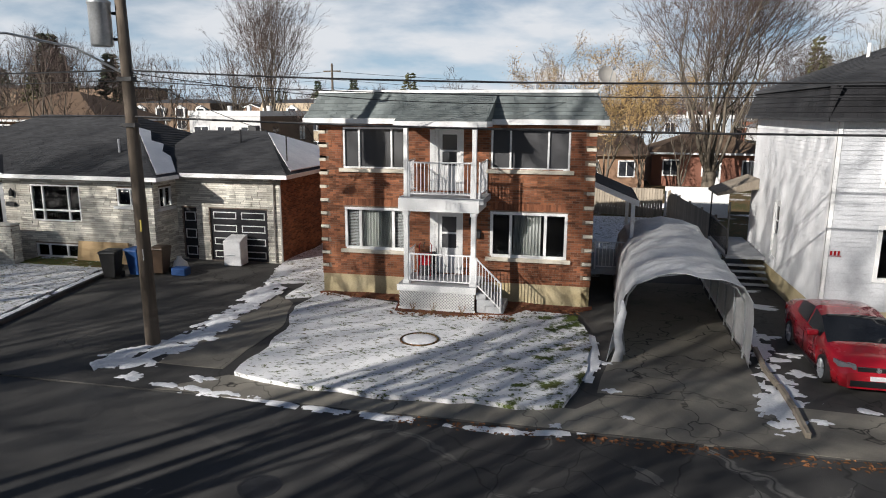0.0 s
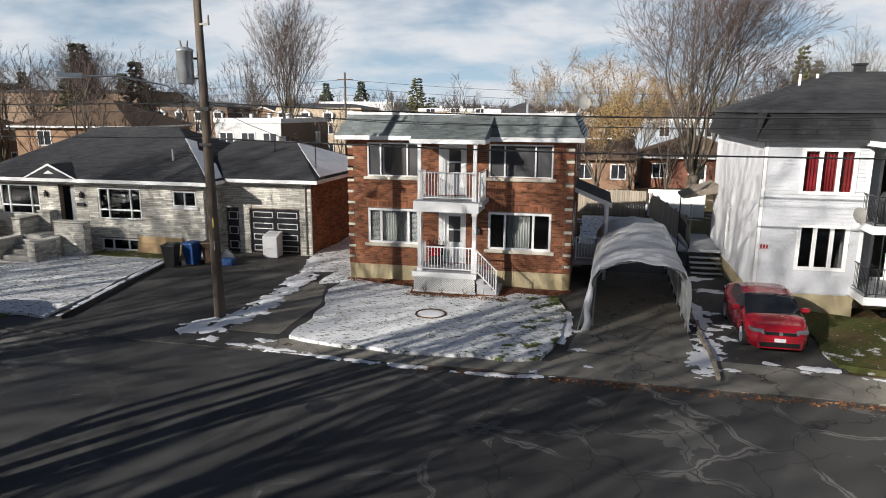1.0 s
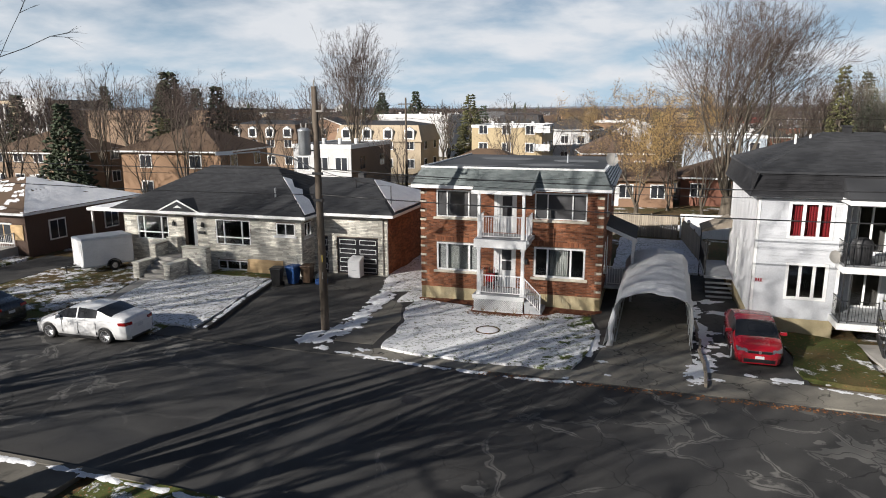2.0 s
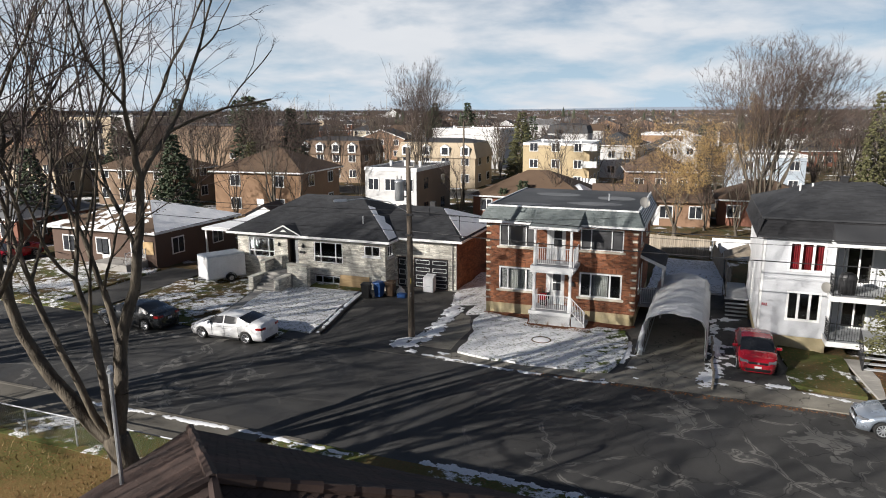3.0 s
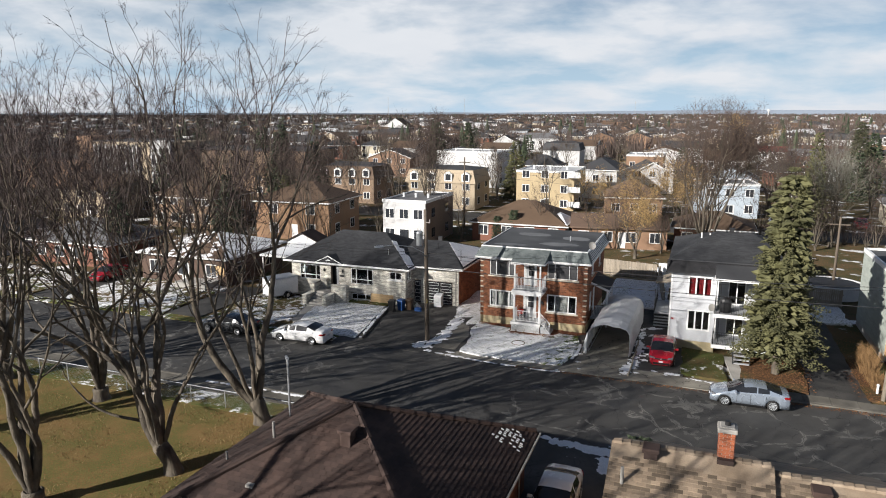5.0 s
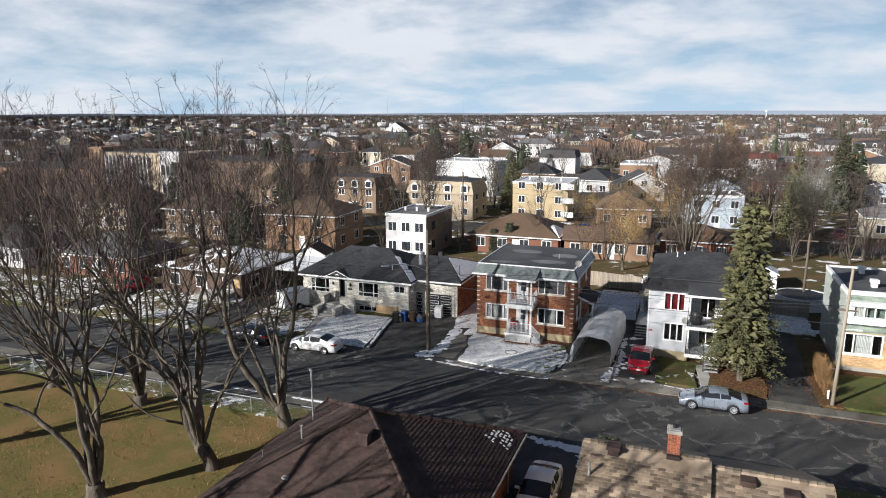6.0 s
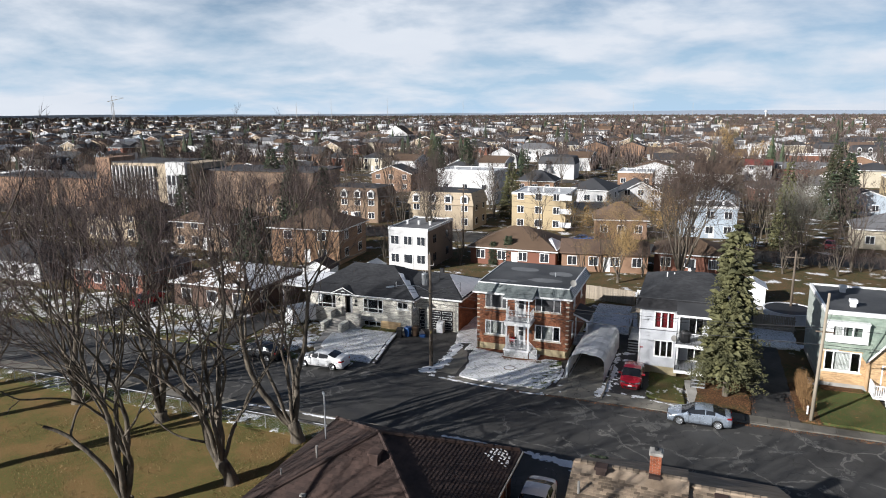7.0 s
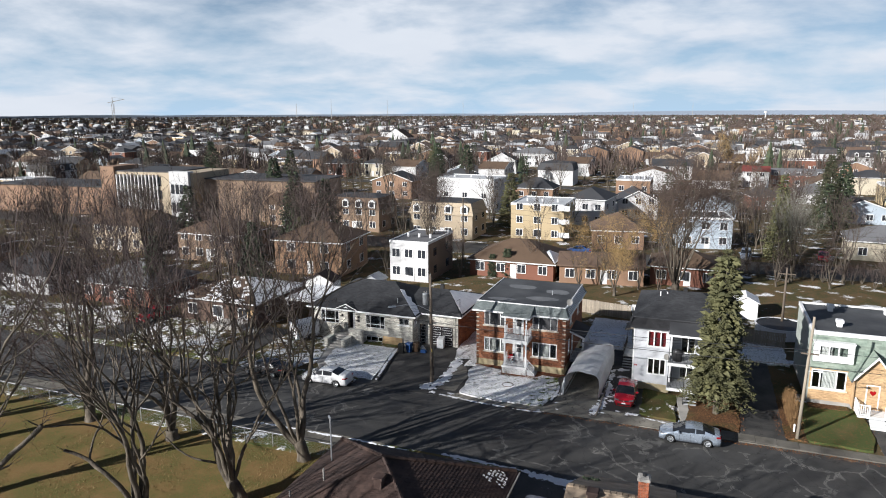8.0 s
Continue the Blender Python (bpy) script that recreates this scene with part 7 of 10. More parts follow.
CAR_SHAPES = {
    # share of the length from the nose, height of the top line
    "sedan": dict(top=[(0, 0.55), (0.012, 0.68), (0.08, 0.82), (0.20, 0.97), (0.39, 1.38), (0.52, 1.46), (0.66, 1.42), (0.88, 1.15), (0.965, 1.08), (0.985, 0.98), (1, 0.80)], shield=(0.205, 0.395), rear=(0.69, 0.845), side=(0.28, 0.70), pillars=(0.49, 0.505), axles=(0.185, 0.785)),
    "coupe": dict(top=[(0, 0.54), (0.012, 0.66), (0.09, 0.80), (0.22, 0.95), (0.42, 1.32), (0.55, 1.385), (0.69, 1.34), (0.90, 1.09), (0.975, 1.05), (0.99, 0.92), (1, 0.74)], shield=(0.225, 0.425), rear=(0.70, 0.89), side=(0.29, 0.735), pillars=(0.575, 0.59), axles=(0.19, 0.785)),
    "suv": dict(top=[(0, 0.70), (0.015, 0.86), (0.10, 0.98), (0.24, 1.08), (0.37, 1.58), (0.52, 1.68), (0.85, 1.62), (0.96, 1.20), (0.985, 1.00), (1, 0.75)], shield=(0.245, 0.365), rear=(0.86, 0.95), side=(0.29, 0.90), pillars=(0.47, 0.485, 0.68, 0.695), axles=(0.18, 0.79)),
}


def car(m, length, width, kind, coat, label, rim_dark=False):
    """A car that faces -x in its own frame, standing on z = 0."""
    s = CAR_SHAPES[kind]
    body = thing("car", m, label, "car", "parked cars")
    hw, n = width / 2, 64
    fs_ = sorted({i / n for i in range(n + 1)} | {0.004, 0.012, 0.988, 0.996})
    rings_, info = [], []
    for f in fs_:
        zt = curve(s["top"], f)
        w = hw * curve([(0, 0.70), (0.03, 0.84), (0.12, 0.97), (0.3, 1.0), (0.75, 1.0), (0.93, 0.95), (0.985, 0.86), (1, 0.74)], f)
        belt = min(curve([(0, 0.60), (0.2, 0.90), (0.35, 0.97), (0.8, 1.05), (1, 0.95)], f) * (1.12 if kind == "suv" else 1), zt - 0.03)
        zb = 0.20
        for a in s["axles"]:
            dx = (f - a) * length
            if abs(dx) < 0.39:
                zb = max(zb, 0.30 + math.sqrt(0.39 ** 2 - dx * dx))
        z3 = max(0.52, zb + 0.03)
        cab = max(0.0, min(1.0, (zt - belt) / 0.45))
        wr = w * (0.90 - 0.13 * cab)
        half = [(0, 0.20), (w * 0.72, 0.20), (w * 0.93, zb), (w * 1.0, z3), (w * 0.985, max(belt - 0.10, z3 + 0.01)), (w * 0.94, max(belt, z3 + 0.02)), (wr, max(zt - 0.05, z3 + 0.03)), (wr * 0.80, max(zt - 0.006, z3 + 0.04)), (0, max(zt + 0.012, z3 + 0.045))]
        x = -length / 2 + f * length
        rings_.append([(x, y, z) for y, z in half] + [(x, -y, z) for y, z in reversed(half[1:-1])])
        info.append(f)
    k = len(rings_[0])
    shell = Geo()
    panes = {}
    for r in rings_:
        shell.v += r
    for i in range(len(rings_) - 1):
        f = (info[i] + info[i + 1]) / 2
        for j in range(k):
            q = (i * k + j, i * k + (j + 1) % k, (i + 1) * k + (j + 1) % k, (i + 1) * k + j)
            key = None
            top = j in (6, 7, 8, 9)
            if top and s["shield"][0] < f < s["shield"][1]:
                key = "windshield"
            elif top and s["rear"][0] < f < s["rear"][1]:
                key = "rear_window"
            elif j in (5, 10) and s["side"][0] < f < s["side"][1]:
                p = s["pillars"]
                if not any(a < f < b for a, b in zip(p[::2], p[1::2])) and curve(s["top"], f) - 0.97 > 0.13:
                    key = ("side_window", j, sum(f > a for a in p[::2]))
            if key:
                panes.setdefault(key, []).append(q)
            else:
                shell.f.append(q)
    shell.face(*rings_[0])
    shell.face(*reversed(rings_[-1]))
    part("body", shell, coat, body, smooth=True)
    for key, quads in panes.items():
        g = Geo()
        g.v, g.f = shell.v, quads
        me = g.mesh("glass", True)
        bm = bmesh.new()
        bm.from_mesh(me)
        bmesh.ops.delete(bm, geom=[v for v in bm.verts if not v.link_faces], context="VERTS")
        bm.to_mesh(me)
        bm.free()
        part(key if isinstance(key, str) else "side_window", me, M_CAR_GLASS, body)
    for a in s["axles"]:
        for side in (-1, 1):
            x, y = -length / 2 + a * length, side * (hw - 0.11)
            wheel = part("wheel", Geo().loft([[(x + r * math.cos(t), y + side * o, 0.325 + r * math.sin(t)) for t in [6.2832 * q / 24 for q in range(24)]] for o, r in ((-0.10, 0.24), (-0.10, 0.31), (-0.07, 0.328), (0.07, 0.328), (0.10, 0.31), (0.105, 0.235), (0.07, 0.225))]), M_TYRE, body, smooth=True)
            g = Geo()
            for q in range(10):
                t = 6.2832 * q / 10
                c_, s_ = math.cos(t), math.sin(t)
                p0, p1 = (x, y + side * 0.085, 0.325), (x + 0.225 * c_, y + side * 0.09, 0.325 + 0.225 * s_)
                g.cyl(p0, p1, 0.016, 0.030, 5)
            g.cyl((x, y + side * 0.05, 0.325), (x, y + side * 0.10, 0.325), 0.06, None, 10)
            g.loft([[(x + r * math.cos(t), y + side * o, 0.325 + r * math.sin(t)) for t in [6.2832 * q / 24 for q in range(24)]] for o, r in ((0.075, 0.235), (0.10, 0.235), (0.10, 0.205), (0.075, 0.205))], caps=False)
            part("rim", g, M_GALV if rim_dark else M_RIM, wheel)
            part("hub_disc", Geo().cyl((x, y + side * 0.02, 0.325), (x, y + side * 0.05, 0.325), 0.23, None, 20), M_CAR_TRIM, wheel)
    zf = curve(s["top"], 0.05)
    for side in (-1, 1):
        y0, y1 = side * hw * 0.48, side * hw * 0.86
        x = -length / 2
        part("headlight", Geo().hull8([(x + 0.01, y0, zf - 0.16), (x + 0.14, y1, zf - 0.13), (x + 0.34, y1 * 1.04, zf - 0.10), (x + 0.06, y0, zf - 0.10)], [(x + 0.02, y0, zf - 0.07), (x + 0.15, y1, zf - 0.01), (x + 0.40, y1 * 1.03, zf - 0.02), (x + 0.10, y0, zf - 0.03)]), M_LAMP_CLEAR, body, bevel=0.01)
        x = length / 2
        zr = curve(s["top"], 0.975) - 0.20
        part("tail_light", Geo().hull8([(x - 0.34, y1 * 1.13, zr - 0.02), (x - 0.05, y1 * 1.02, zr - 0.04), (x + 0.022, y0 * 1.05, zr - 0.03), (x - 0.12, y0 * 1.05, zr - 0.02)], [(x - 0.40, y1 * 1.125, zr + 0.10), (x - 0.07, y1 * 1.03, zr + 0.10), (x + 0.012, y0 * 1.05, zr + 0.09), (x - 0.12, y0 * 1.05, zr + 0.10)]), M_LAMP_RED, body, bevel=0.01)
        xm = -length / 2 + (s["side"][0] + 0.015) * length
        part("mirror", Geo().box(xm, side * hw * 0.94, 0.94, xm + 0.12, side * (hw + 0.20), 1.08) if side > 0 else Geo().box(xm, side * (hw + 0.20), 0.94, xm + 0.12, side * hw * 0.94, 1.08), coat, body, bevel=0.03)
        for f in (0.46, 0.66):
            xh = -length / 2 + f * length
            part("door_handle", Geo().box(xh, min(side * hw * 0.985, side * (hw + 0.015)), 0.80, xh + 0.16, max(side * hw * 0.985, side * (hw + 0.015)), 0.83), coat, body)
        for f in (0.335, 0.505, 0.695):
            xh = -length / 2 + f * length
            part("door_seam", Geo().box(xh, min(side * hw * 0.96, side * (hw + 0.003)), 0.35, xh + 0.014, max(side * hw * 0.96, side * (hw + 0.003)), 0.86), M_CAR_TRIM, body)
        part("sill_trim", Geo().box(-length * 0.22, min(side * hw * 0.80, side * hw * 0.985), 0.17, length * 0.20, max(side * hw * 0.80, side * hw * 0.985), 0.26), M_CAR_TRIM, body)
    x = -length / 2
    part("grille", Geo().box(x - 0.012, -hw * 0.46, zf - 0.17, x + 0.10, hw * 0.46, zf - 0.08), M_CAR_TRIM, body, bevel=0.01)
    part("lower_grille", Geo().box(x - 0.012, -hw * 0.60, 0.24, x + 0.10, hw * 0.60, 0.38), M_CAR_TRIM, body, bevel=0.01)
    part("badge", Geo().cyl((x - 0.02, 0, zf - 0.12), (x + 0.02, 0, zf - 0.12), 0.055, None, 14), M_RIM, body, "round plain badge")
    part("number_plate", Geo().box(x - 0.022, -0.15, 0.40, x, 0.15, 0.50), M_PLATE, body, "blank pale plate")
    x = length / 2
    part("number_plate", Geo().box(x - 0.01, -0.15, 0.62, x + 0.014, 0.15, 0.74), M_PLATE, body, "blank pale plate")
    part("rear_bumper_trim", Geo().box(x - 0.12, -hw * 0.60, 0.20, x + 0.004, hw * 0.60, 0.29), M_CAR_TRIM, body)
    return body


car(pose(14.9, -3.3, -0.165, 0, 0, 90), 4.35, 1.78, "sedan", M_CAR_RED, "bright red compact car parked nose out on the drive", True)
car(pose(-11.75, -9.05, -0.2, 0, 0, 1), 4.75, 1.85, "sedan", M_CAR_WHITE, "white sedan parked at the kerb before the bungalow")
car(pose(-18.5, -9.15, -0.2, 0, 0, -1), 4.8, 1.85, "sedan", M_CAR_DARK, "dark grey sedan parked behind the white sedan")
car(pose(20.25, -9.5, -0.2, 0, 0, 1.5), 4.45, 1.76, "coupe", M_CAR_SILVER, "silver coupe parked along the street", True)
car(pose(11.55, -25.0, -0.15, 0, 0, 90), 4.6, 1.84, "sedan", M_CAR_WHITE, "white car in the shaded driveway between two roofs")
car(pose(-42.0, 1.0, -0.17, 0, 0, 90), 4.5, 1.8, "sedan", M_CAR_RED, "red car in a driveway far down the street")
car(pose(40.2, 66.0, -0.22, 0, 0, 82), 4.5, 1.8, "sedan", M_CAR_RED, "dark red car parked by a cream house")
car(pose(-26.0, 70.0, -0.22, 0, 0, 80), 4.6, 1.8, "suv", M_CAR_DARK, "dark car parked behind the mansard houses")
car(pose(0.5, 57.5, -0.2, 0, 0, 0), 4.5, 1.8, "sedan", M_CAR_BLUE, "blue car on the back street")
car(pose(28.0, 63.0, -0.2, 0, 0, 85), 4.5, 1.8, "suv", M_CAR_SILVER, "silver car beside a house")

# ---- trailer, bins, box ----
tr = thing("cargo_trailer", pose(-20.35, 0.75, -0.08, 0, 0, 62), "small white enclosed cargo trailer on the lawn", "trailer")
part("body", Geo().box(-1.45, -0.85, 0.35, 1.45, 0.85, 1.95), M_WHITE_METAL, tr, bevel=0.06)
part("roof", Geo().hull8([(-1.47, -0.87, 1.95), (1.47, -0.87, 1.95), (1.47, 0.87, 1.95), (-1.47, 0.87, 1.95)], [(-1.38, -0.75, 2.04), (1.38, -0.75, 2.04), (1.38, 0.75, 2.04), (-1.38, 0.75, 2.04)]), M_GALV, tr)
part("corner_trim", Geo().box(-1.47, -0.87, 0.33, 1.47, 0.87, 0.40), M_GALV, tr)
part("drawbar", Geo().tube([(-1.4, -0.5, 0.36), (-2.2, 0, 0.36)], 0.04).tube([(-1.4, 0.5, 0.36), (-2.2, 0, 0.36)], 0.04).tube([(-2.1, 0, 0.5), (-2.1, 0, 0)], 0.03), M_BLACK, tr)
for y in (-0.92, 0.92):
    w = part("wheel", Geo().cyl((0.25, y - 0.09, 0.30), (0.25, y + 0.09, 0.30), 0.30, None, 20), M_TYRE, tr, bevel=0.02)
    part("rim", Geo().cyl((0.25, y - 0.10, 0.30), (0.25, y + 0.10, 0.30), 0.17, None, 14), M_RIM, w)
    part("mudguard", Geo().loft([[(0.25 + r * math.cos(t), y + o, 0.30 + r * math.sin(t)) for t in [math.pi * q / 10 for q in range(11)]] for o, r in ((-0.11, 0.40), (0.11, 0.40), (0.11, 0.37), (-0.11, 0.37))], closed=False), M_BLACK, tr)
part("door", Geo().box(1.45, -0.70, 0.45, 1.475, 0.70, 1.85), M_WHITE_METAL, tr, bevel=0.01)


def wheelie_bin(x, y, rz, material, label):
    b = thing("wheelie_bin", pose(x, y, -0.165, 0, 0, rz), label, "bin", "wheelie bins")
    part("tub", Geo().loft([[(sx * w, sy * d, z) for sx, sy in ((-1, -1), (1, -1), (1, 1), (-1, 1))] for z, w, d in ((0.08, 0.21, 0.24), (0.95, 0.29, 0.34), (1.0, 0.31, 0.36))]), material, b, bevel=0.02)
    part("lid", Geo().loft([[(sx * w, sy * d - 0.02, z) for sx, sy in ((-1, -1), (1, -1), (1, 1), (-1, 1))] for z, w, d in ((1.0, 0.32, 0.38), (1.05, 0.31, 0.36), (1.09, 0.22, 0.27))]), material, b, bevel=0.015)
    part("handle", Geo().tube([(-0.25, 0.40, 0.98), (0.25, 0.40, 0.98)], 0.018), material, b)
    for s in (-1, 1):
        part("wheel", Geo().cyl((s * 0.22, 0.26, 0.12), (s * 0.28, 0.26, 0.12), 0.12, None, 12), M_TYRE, b)


M_BIN_BLUE = surf("blue_bin_plastic", (0.012, 0.05, 0.17), (0.02, 0.08, 0.24), 0.5, 3, 20, 0.05)
M_BIN_BLACK = surf("black_bin_plastic", (0.012, 0.012, 0.012), (0.022, 0.022, 0.022), 0.5, 3, 20, 0.05)
M_BIN_BROWN = surf("brown_bin_plastic", (0.05, 0.03, 0.018), (0.08, 0.05, 0.03), 0.5, 3, 20, 0.05)
wheelie_bin(-8.3, 0.15, 12, M_BIN_BLACK, "black wheelie bin beside the driveway")
wheelie_bin(-7.65, 0.75, -8, M_BIN_BLUE, "blue recycling wheelie bin by the bungalow")
wheelie_bin(-7.0, 1.15, 6, M_BIN_BROWN, "brown wheelie bin by the garage")
solo("rubbish_bag", Geo().loft([[(r * math.cos(t) * (1 + 0.2 * math.sin(3 * t)), r * math.sin(t), z) for t in [6.2832 * q / 12 for q in range(12)]] for z, r in ((0, 0.22), (0.18, 0.30), (0.4, 0.24), (0.55, 0.08), (0.62, 0.10))]), M_CURTAIN, "white rubbish bag set by the bins", "rubbish bag", smooth=True, m=pose(-6.5, 1.6, -0.165))
solo("blue_crate", Geo().box(-0.3, -0.2, 0, 0.3, 0.2, 0.3), M_BIN_BLUE, "low blue plastic crate by the bins", "crate", bevel=0.03, m=pose(-6.2, 1.2, -0.165))
box_ = thing("appliance", pose(-5.05, 3.25, -0.165, 0, 0, 3), "white chest appliance standing before the garage door", "appliance")
part("cabinet", Geo().box(-0.36, -0.33, 0.02, 0.36, 0.33, 1.0), M_WHITE_METAL, box_, bevel=0.02)
part("lid", Geo().hull8([(-0.37, -0.34, 1.0), (0.37, -0.34, 1.0), (0.37, 0.34, 1.0), (-0.37, 0.34, 1.0)], [(-0.30, -0.05, 1.12), (0.37, -0.05, 1.12), (0.37, 0.34, 1.18), (-0.30, 0.34, 1.18)]), M_WHITE_METAL, box_, bevel=0.01)
part("marking", Geo().box(-0.12, -0.335, 0.42, 0.15, -0.331, 0.46), M_GALV, box_)

# ---- utility poles and wires ----
up1 = thing("utility_pole", pose(-2.47, -5.80, -0.16), "weathered wooden utility pole with a grey transformer and lamp arm", "utility pole", "utility poles")
part("shaft", Geo().cyl((0, 0, 0), (-0.03, -0.12, 10.3), 0.19, 0.115, 14), M_WOOD_POLE, up1, smooth=True)
xf = part("transformer", Geo().loft([[(-0.46 + r * math.cos(t), -0.3 + r * math.sin(t), z) for t in [6.2832 * q / 20 for q in range(20)]] for z, r in ((7.55, 0.22), (7.6, 0.25), (8.5, 0.25), (8.52, 0.27), (8.58, 0.27), (8.66, 0.12))]), M_GALV, up1, "grey can transformer", smooth=True)
part("bushing", Geo().cyl((-0.55, -0.3, 8.6), (-0.60, -0.3, 8.85), 0.04, 0.03, 8), M_CONCRETE, xf)
part("bushing", Geo().cyl((-0.38, -0.3, 8.6), (-0.34, -0.3, 8.85), 0.04, 0.03, 8), M_CONCRETE, xf)
part("bracket", Geo().box(-0.28, -0.14, 7.7, -0.08, -0.02, 7.76).box(-0.28, -0.14, 8.3, -0.08, -0.02, 8.36), M_BLACK, up1)
part("lamp_arm", Geo().tube([(-0.1, 0, 6.9), (-0.9, -0.7, 7.5), (-1.9, -1.6, 7.75), (-2.6, -2.2, 7.7)], 0.03), M_GALV, up1)
part("lamp_head", Geo().loft([[(-2.6 - s_ * 0.45, -2.2 - s_ * 0.38, 7.72) for s_ in (0,)] * 1 + [(-2.6 - d_ * 0.7 + a_ * 0.10, -2.2 - d_ * 0.6 - a_ * 0.10, z_) for a_, z_ in ((-1, 7.66), (1, 7.66), (0.6, 7.80))] for d_, s_ in ((0, 0), (0.3, 0.3), (0.7, 0.7))]), M_GALV, up1)
part("yellow_tag", Geo().box(-0.03, -0.19, 3.05, 0.09, -0.17, 3.35), paint("yellow_guard", (0.40, 0.31, 0.06), 0.5), up1)
part("number_plate", Geo().box(-0.07, -0.185, 2.3, 0.07, -0.175, 2.6), M_PLATE, up1)
part("insulator", Geo().cyl((-0.03, -0.12, 10.3), (-0.03, -0.12, 10.55), 0.04, 0.02, 8), M_CONCRETE, up1)
part("insulator", Geo().box(0.05, -0.2, 9.3, 0.35, -0.12, 9.36).cyl((0.33, -0.16, 9.36), (0.33, -0.16, 9.6), 0.04, 0.03, 8), M_CONCRETE, up1)
part("cable_clamp", Geo().box(-0.2, -0.25, 6.75, 0.2, -0.05, 6.85).box(-0.2, -0.25, 5.65, 0.2, -0.05, 5.75), M_BLACK, up1)
up2 = thing("utility_pole", pose(28.0, -6.5, -0.16), "slim weathered utility pole beside a green lawn", "utility pole", "utility poles")
part("shaft", Geo().cyl((0, 0, 0), (0.35, 0.4, 9.7), 0.14, 0.09, 12), M_POLE_PALE, up2, smooth=True)
part("crossarm", Geo().box(-0.3, 0.2, 6.8, 0.9, 0.3, 6.9), M_WOOD_POLE, up2)
part("lamp_arm", Geo().tube([(0.2, 0.2, 5.5), (0.9, 0.1, 5.6)], 0.03).box(0.9, 0.0, 5.55, 1.25, 0.2, 5.65), M_WHITE_METAL, up2)
for i, (x, y, h) in enumerate(((-17.0, 45.0, 10.8), (29.6, 22.0, 7.5), (-60.0, 44.0, 9.5), (-44.0, -7.0, 9.5), (62.0, 42.0, 9.5), (60.0, -7.0, 9.5))):
    p = thing("utility_pole", pose(x, y, -0.25), "wooden utility pole carrying wires behind the houses", "utility pole", "utility poles")
    part("shaft", Geo().cyl((0, 0, 0), (0, 0, h), 0.16, 0.10, 10), M_WOOD_POLE, p, smooth=True)
    part("crossarm", Geo().box(-0.9, -0.06, h - 0.8, 0.9, 0.06, h - 0.68), M_WOOD_POLE, p)


def wire(a, b, sag, r=0.012):
    a, b = Vector(a), Vector(b)
    pts = [a.lerp(b, i / 16) - Vector((0, 0, sag * 4 * (i / 16) * (1 - i / 16))) for i in range(17)]
    solo("overhead_wire", Geo().tube(pts, r, 5), M_BLACK, "black overhead wire sagging between utility poles", "wire", "overhead wires")


P1, P2 = (-2.47, -5.9), (28.3, -6.2)
wire((*P1, 6.85), (*P2, 7.0), 0.45, 0.022)
wire((*P1, 6.6), (*P2, 6.8), 0.5)
wire((*P1, 5.75), (*P2, 5.7), 0.25, 0.025)
wire((*P1, 6.85), (-44.0, -7.0, 8.3), 0.6, 0.02)
wire((*P1, 6.6), (-44.0, -7.0, 8.0), 0.6)
wire((*P1, 5.75), (-44.0, -7.0, 7.2), 0.5, 0.02)
wire((*P2, 7.0), (60.0, -7.0, 8.5), 0.5, 0.02)
wire((*P2, 5.7), (60.0, -7.0, 7.5), 0.5, 0.02)
wire((*P1, 6.8), (-3.5, 5.0, 4.9), 0.15, 0.012)
wire((*P1, 6.8), (8.5, 0.2, 6.2), 0.3, 0.012)
wire((*P2, 6.9), (30.0, 1.2, 6.2), 0.1, 0.012)
for dz in (0.0, -0.8, -1.6):
    wire((-60, 44, 8.6 + dz), (-17.0, 45, 9.8 + dz), 0.5, 0.018)
    wire((-17.0, 45, 9.8 + dz), (29.6, 42, 8.2 + dz), 0.6, 0.018)
    wire((29.6, 42, 8.2 + dz), (62, 42, 8.6 + dz), 0.4, 0.018)
hyd = thing("hydrant_marker", pose(27.9, -5.4, -0.1), "small white post marker in the dry shrubs", "marker")
part("post", Geo().cyl((0, 0, 0), (0, 0, 0.55), 0.07, None, 10).cyl((0, 0, 0.55), (0, 0, 0.65), 0.10, 0.05, 10), M_WHITE, hyd)

# small structures in the back yards
pool = thing("pool", pose(29.3, 20.5, -0.2), "round above-ground pool with white sides, covered in black", "pool")
part("side", Geo().loft([[(r * math.cos(t), r * math.sin(t), z) for t in [6.2832 * q / 32 for q in range(32)]] for z, r in ((0, 2.6), (1.2, 2.6), (1.25, 2.7), (1.25, 2.5))], caps=False), M_WHITE_METAL, pool)
part("cover", Geo().cyl((0, 0, 1.1), (0, 0, 1.18), 2.5, None, 32), M_BLACK, pool)


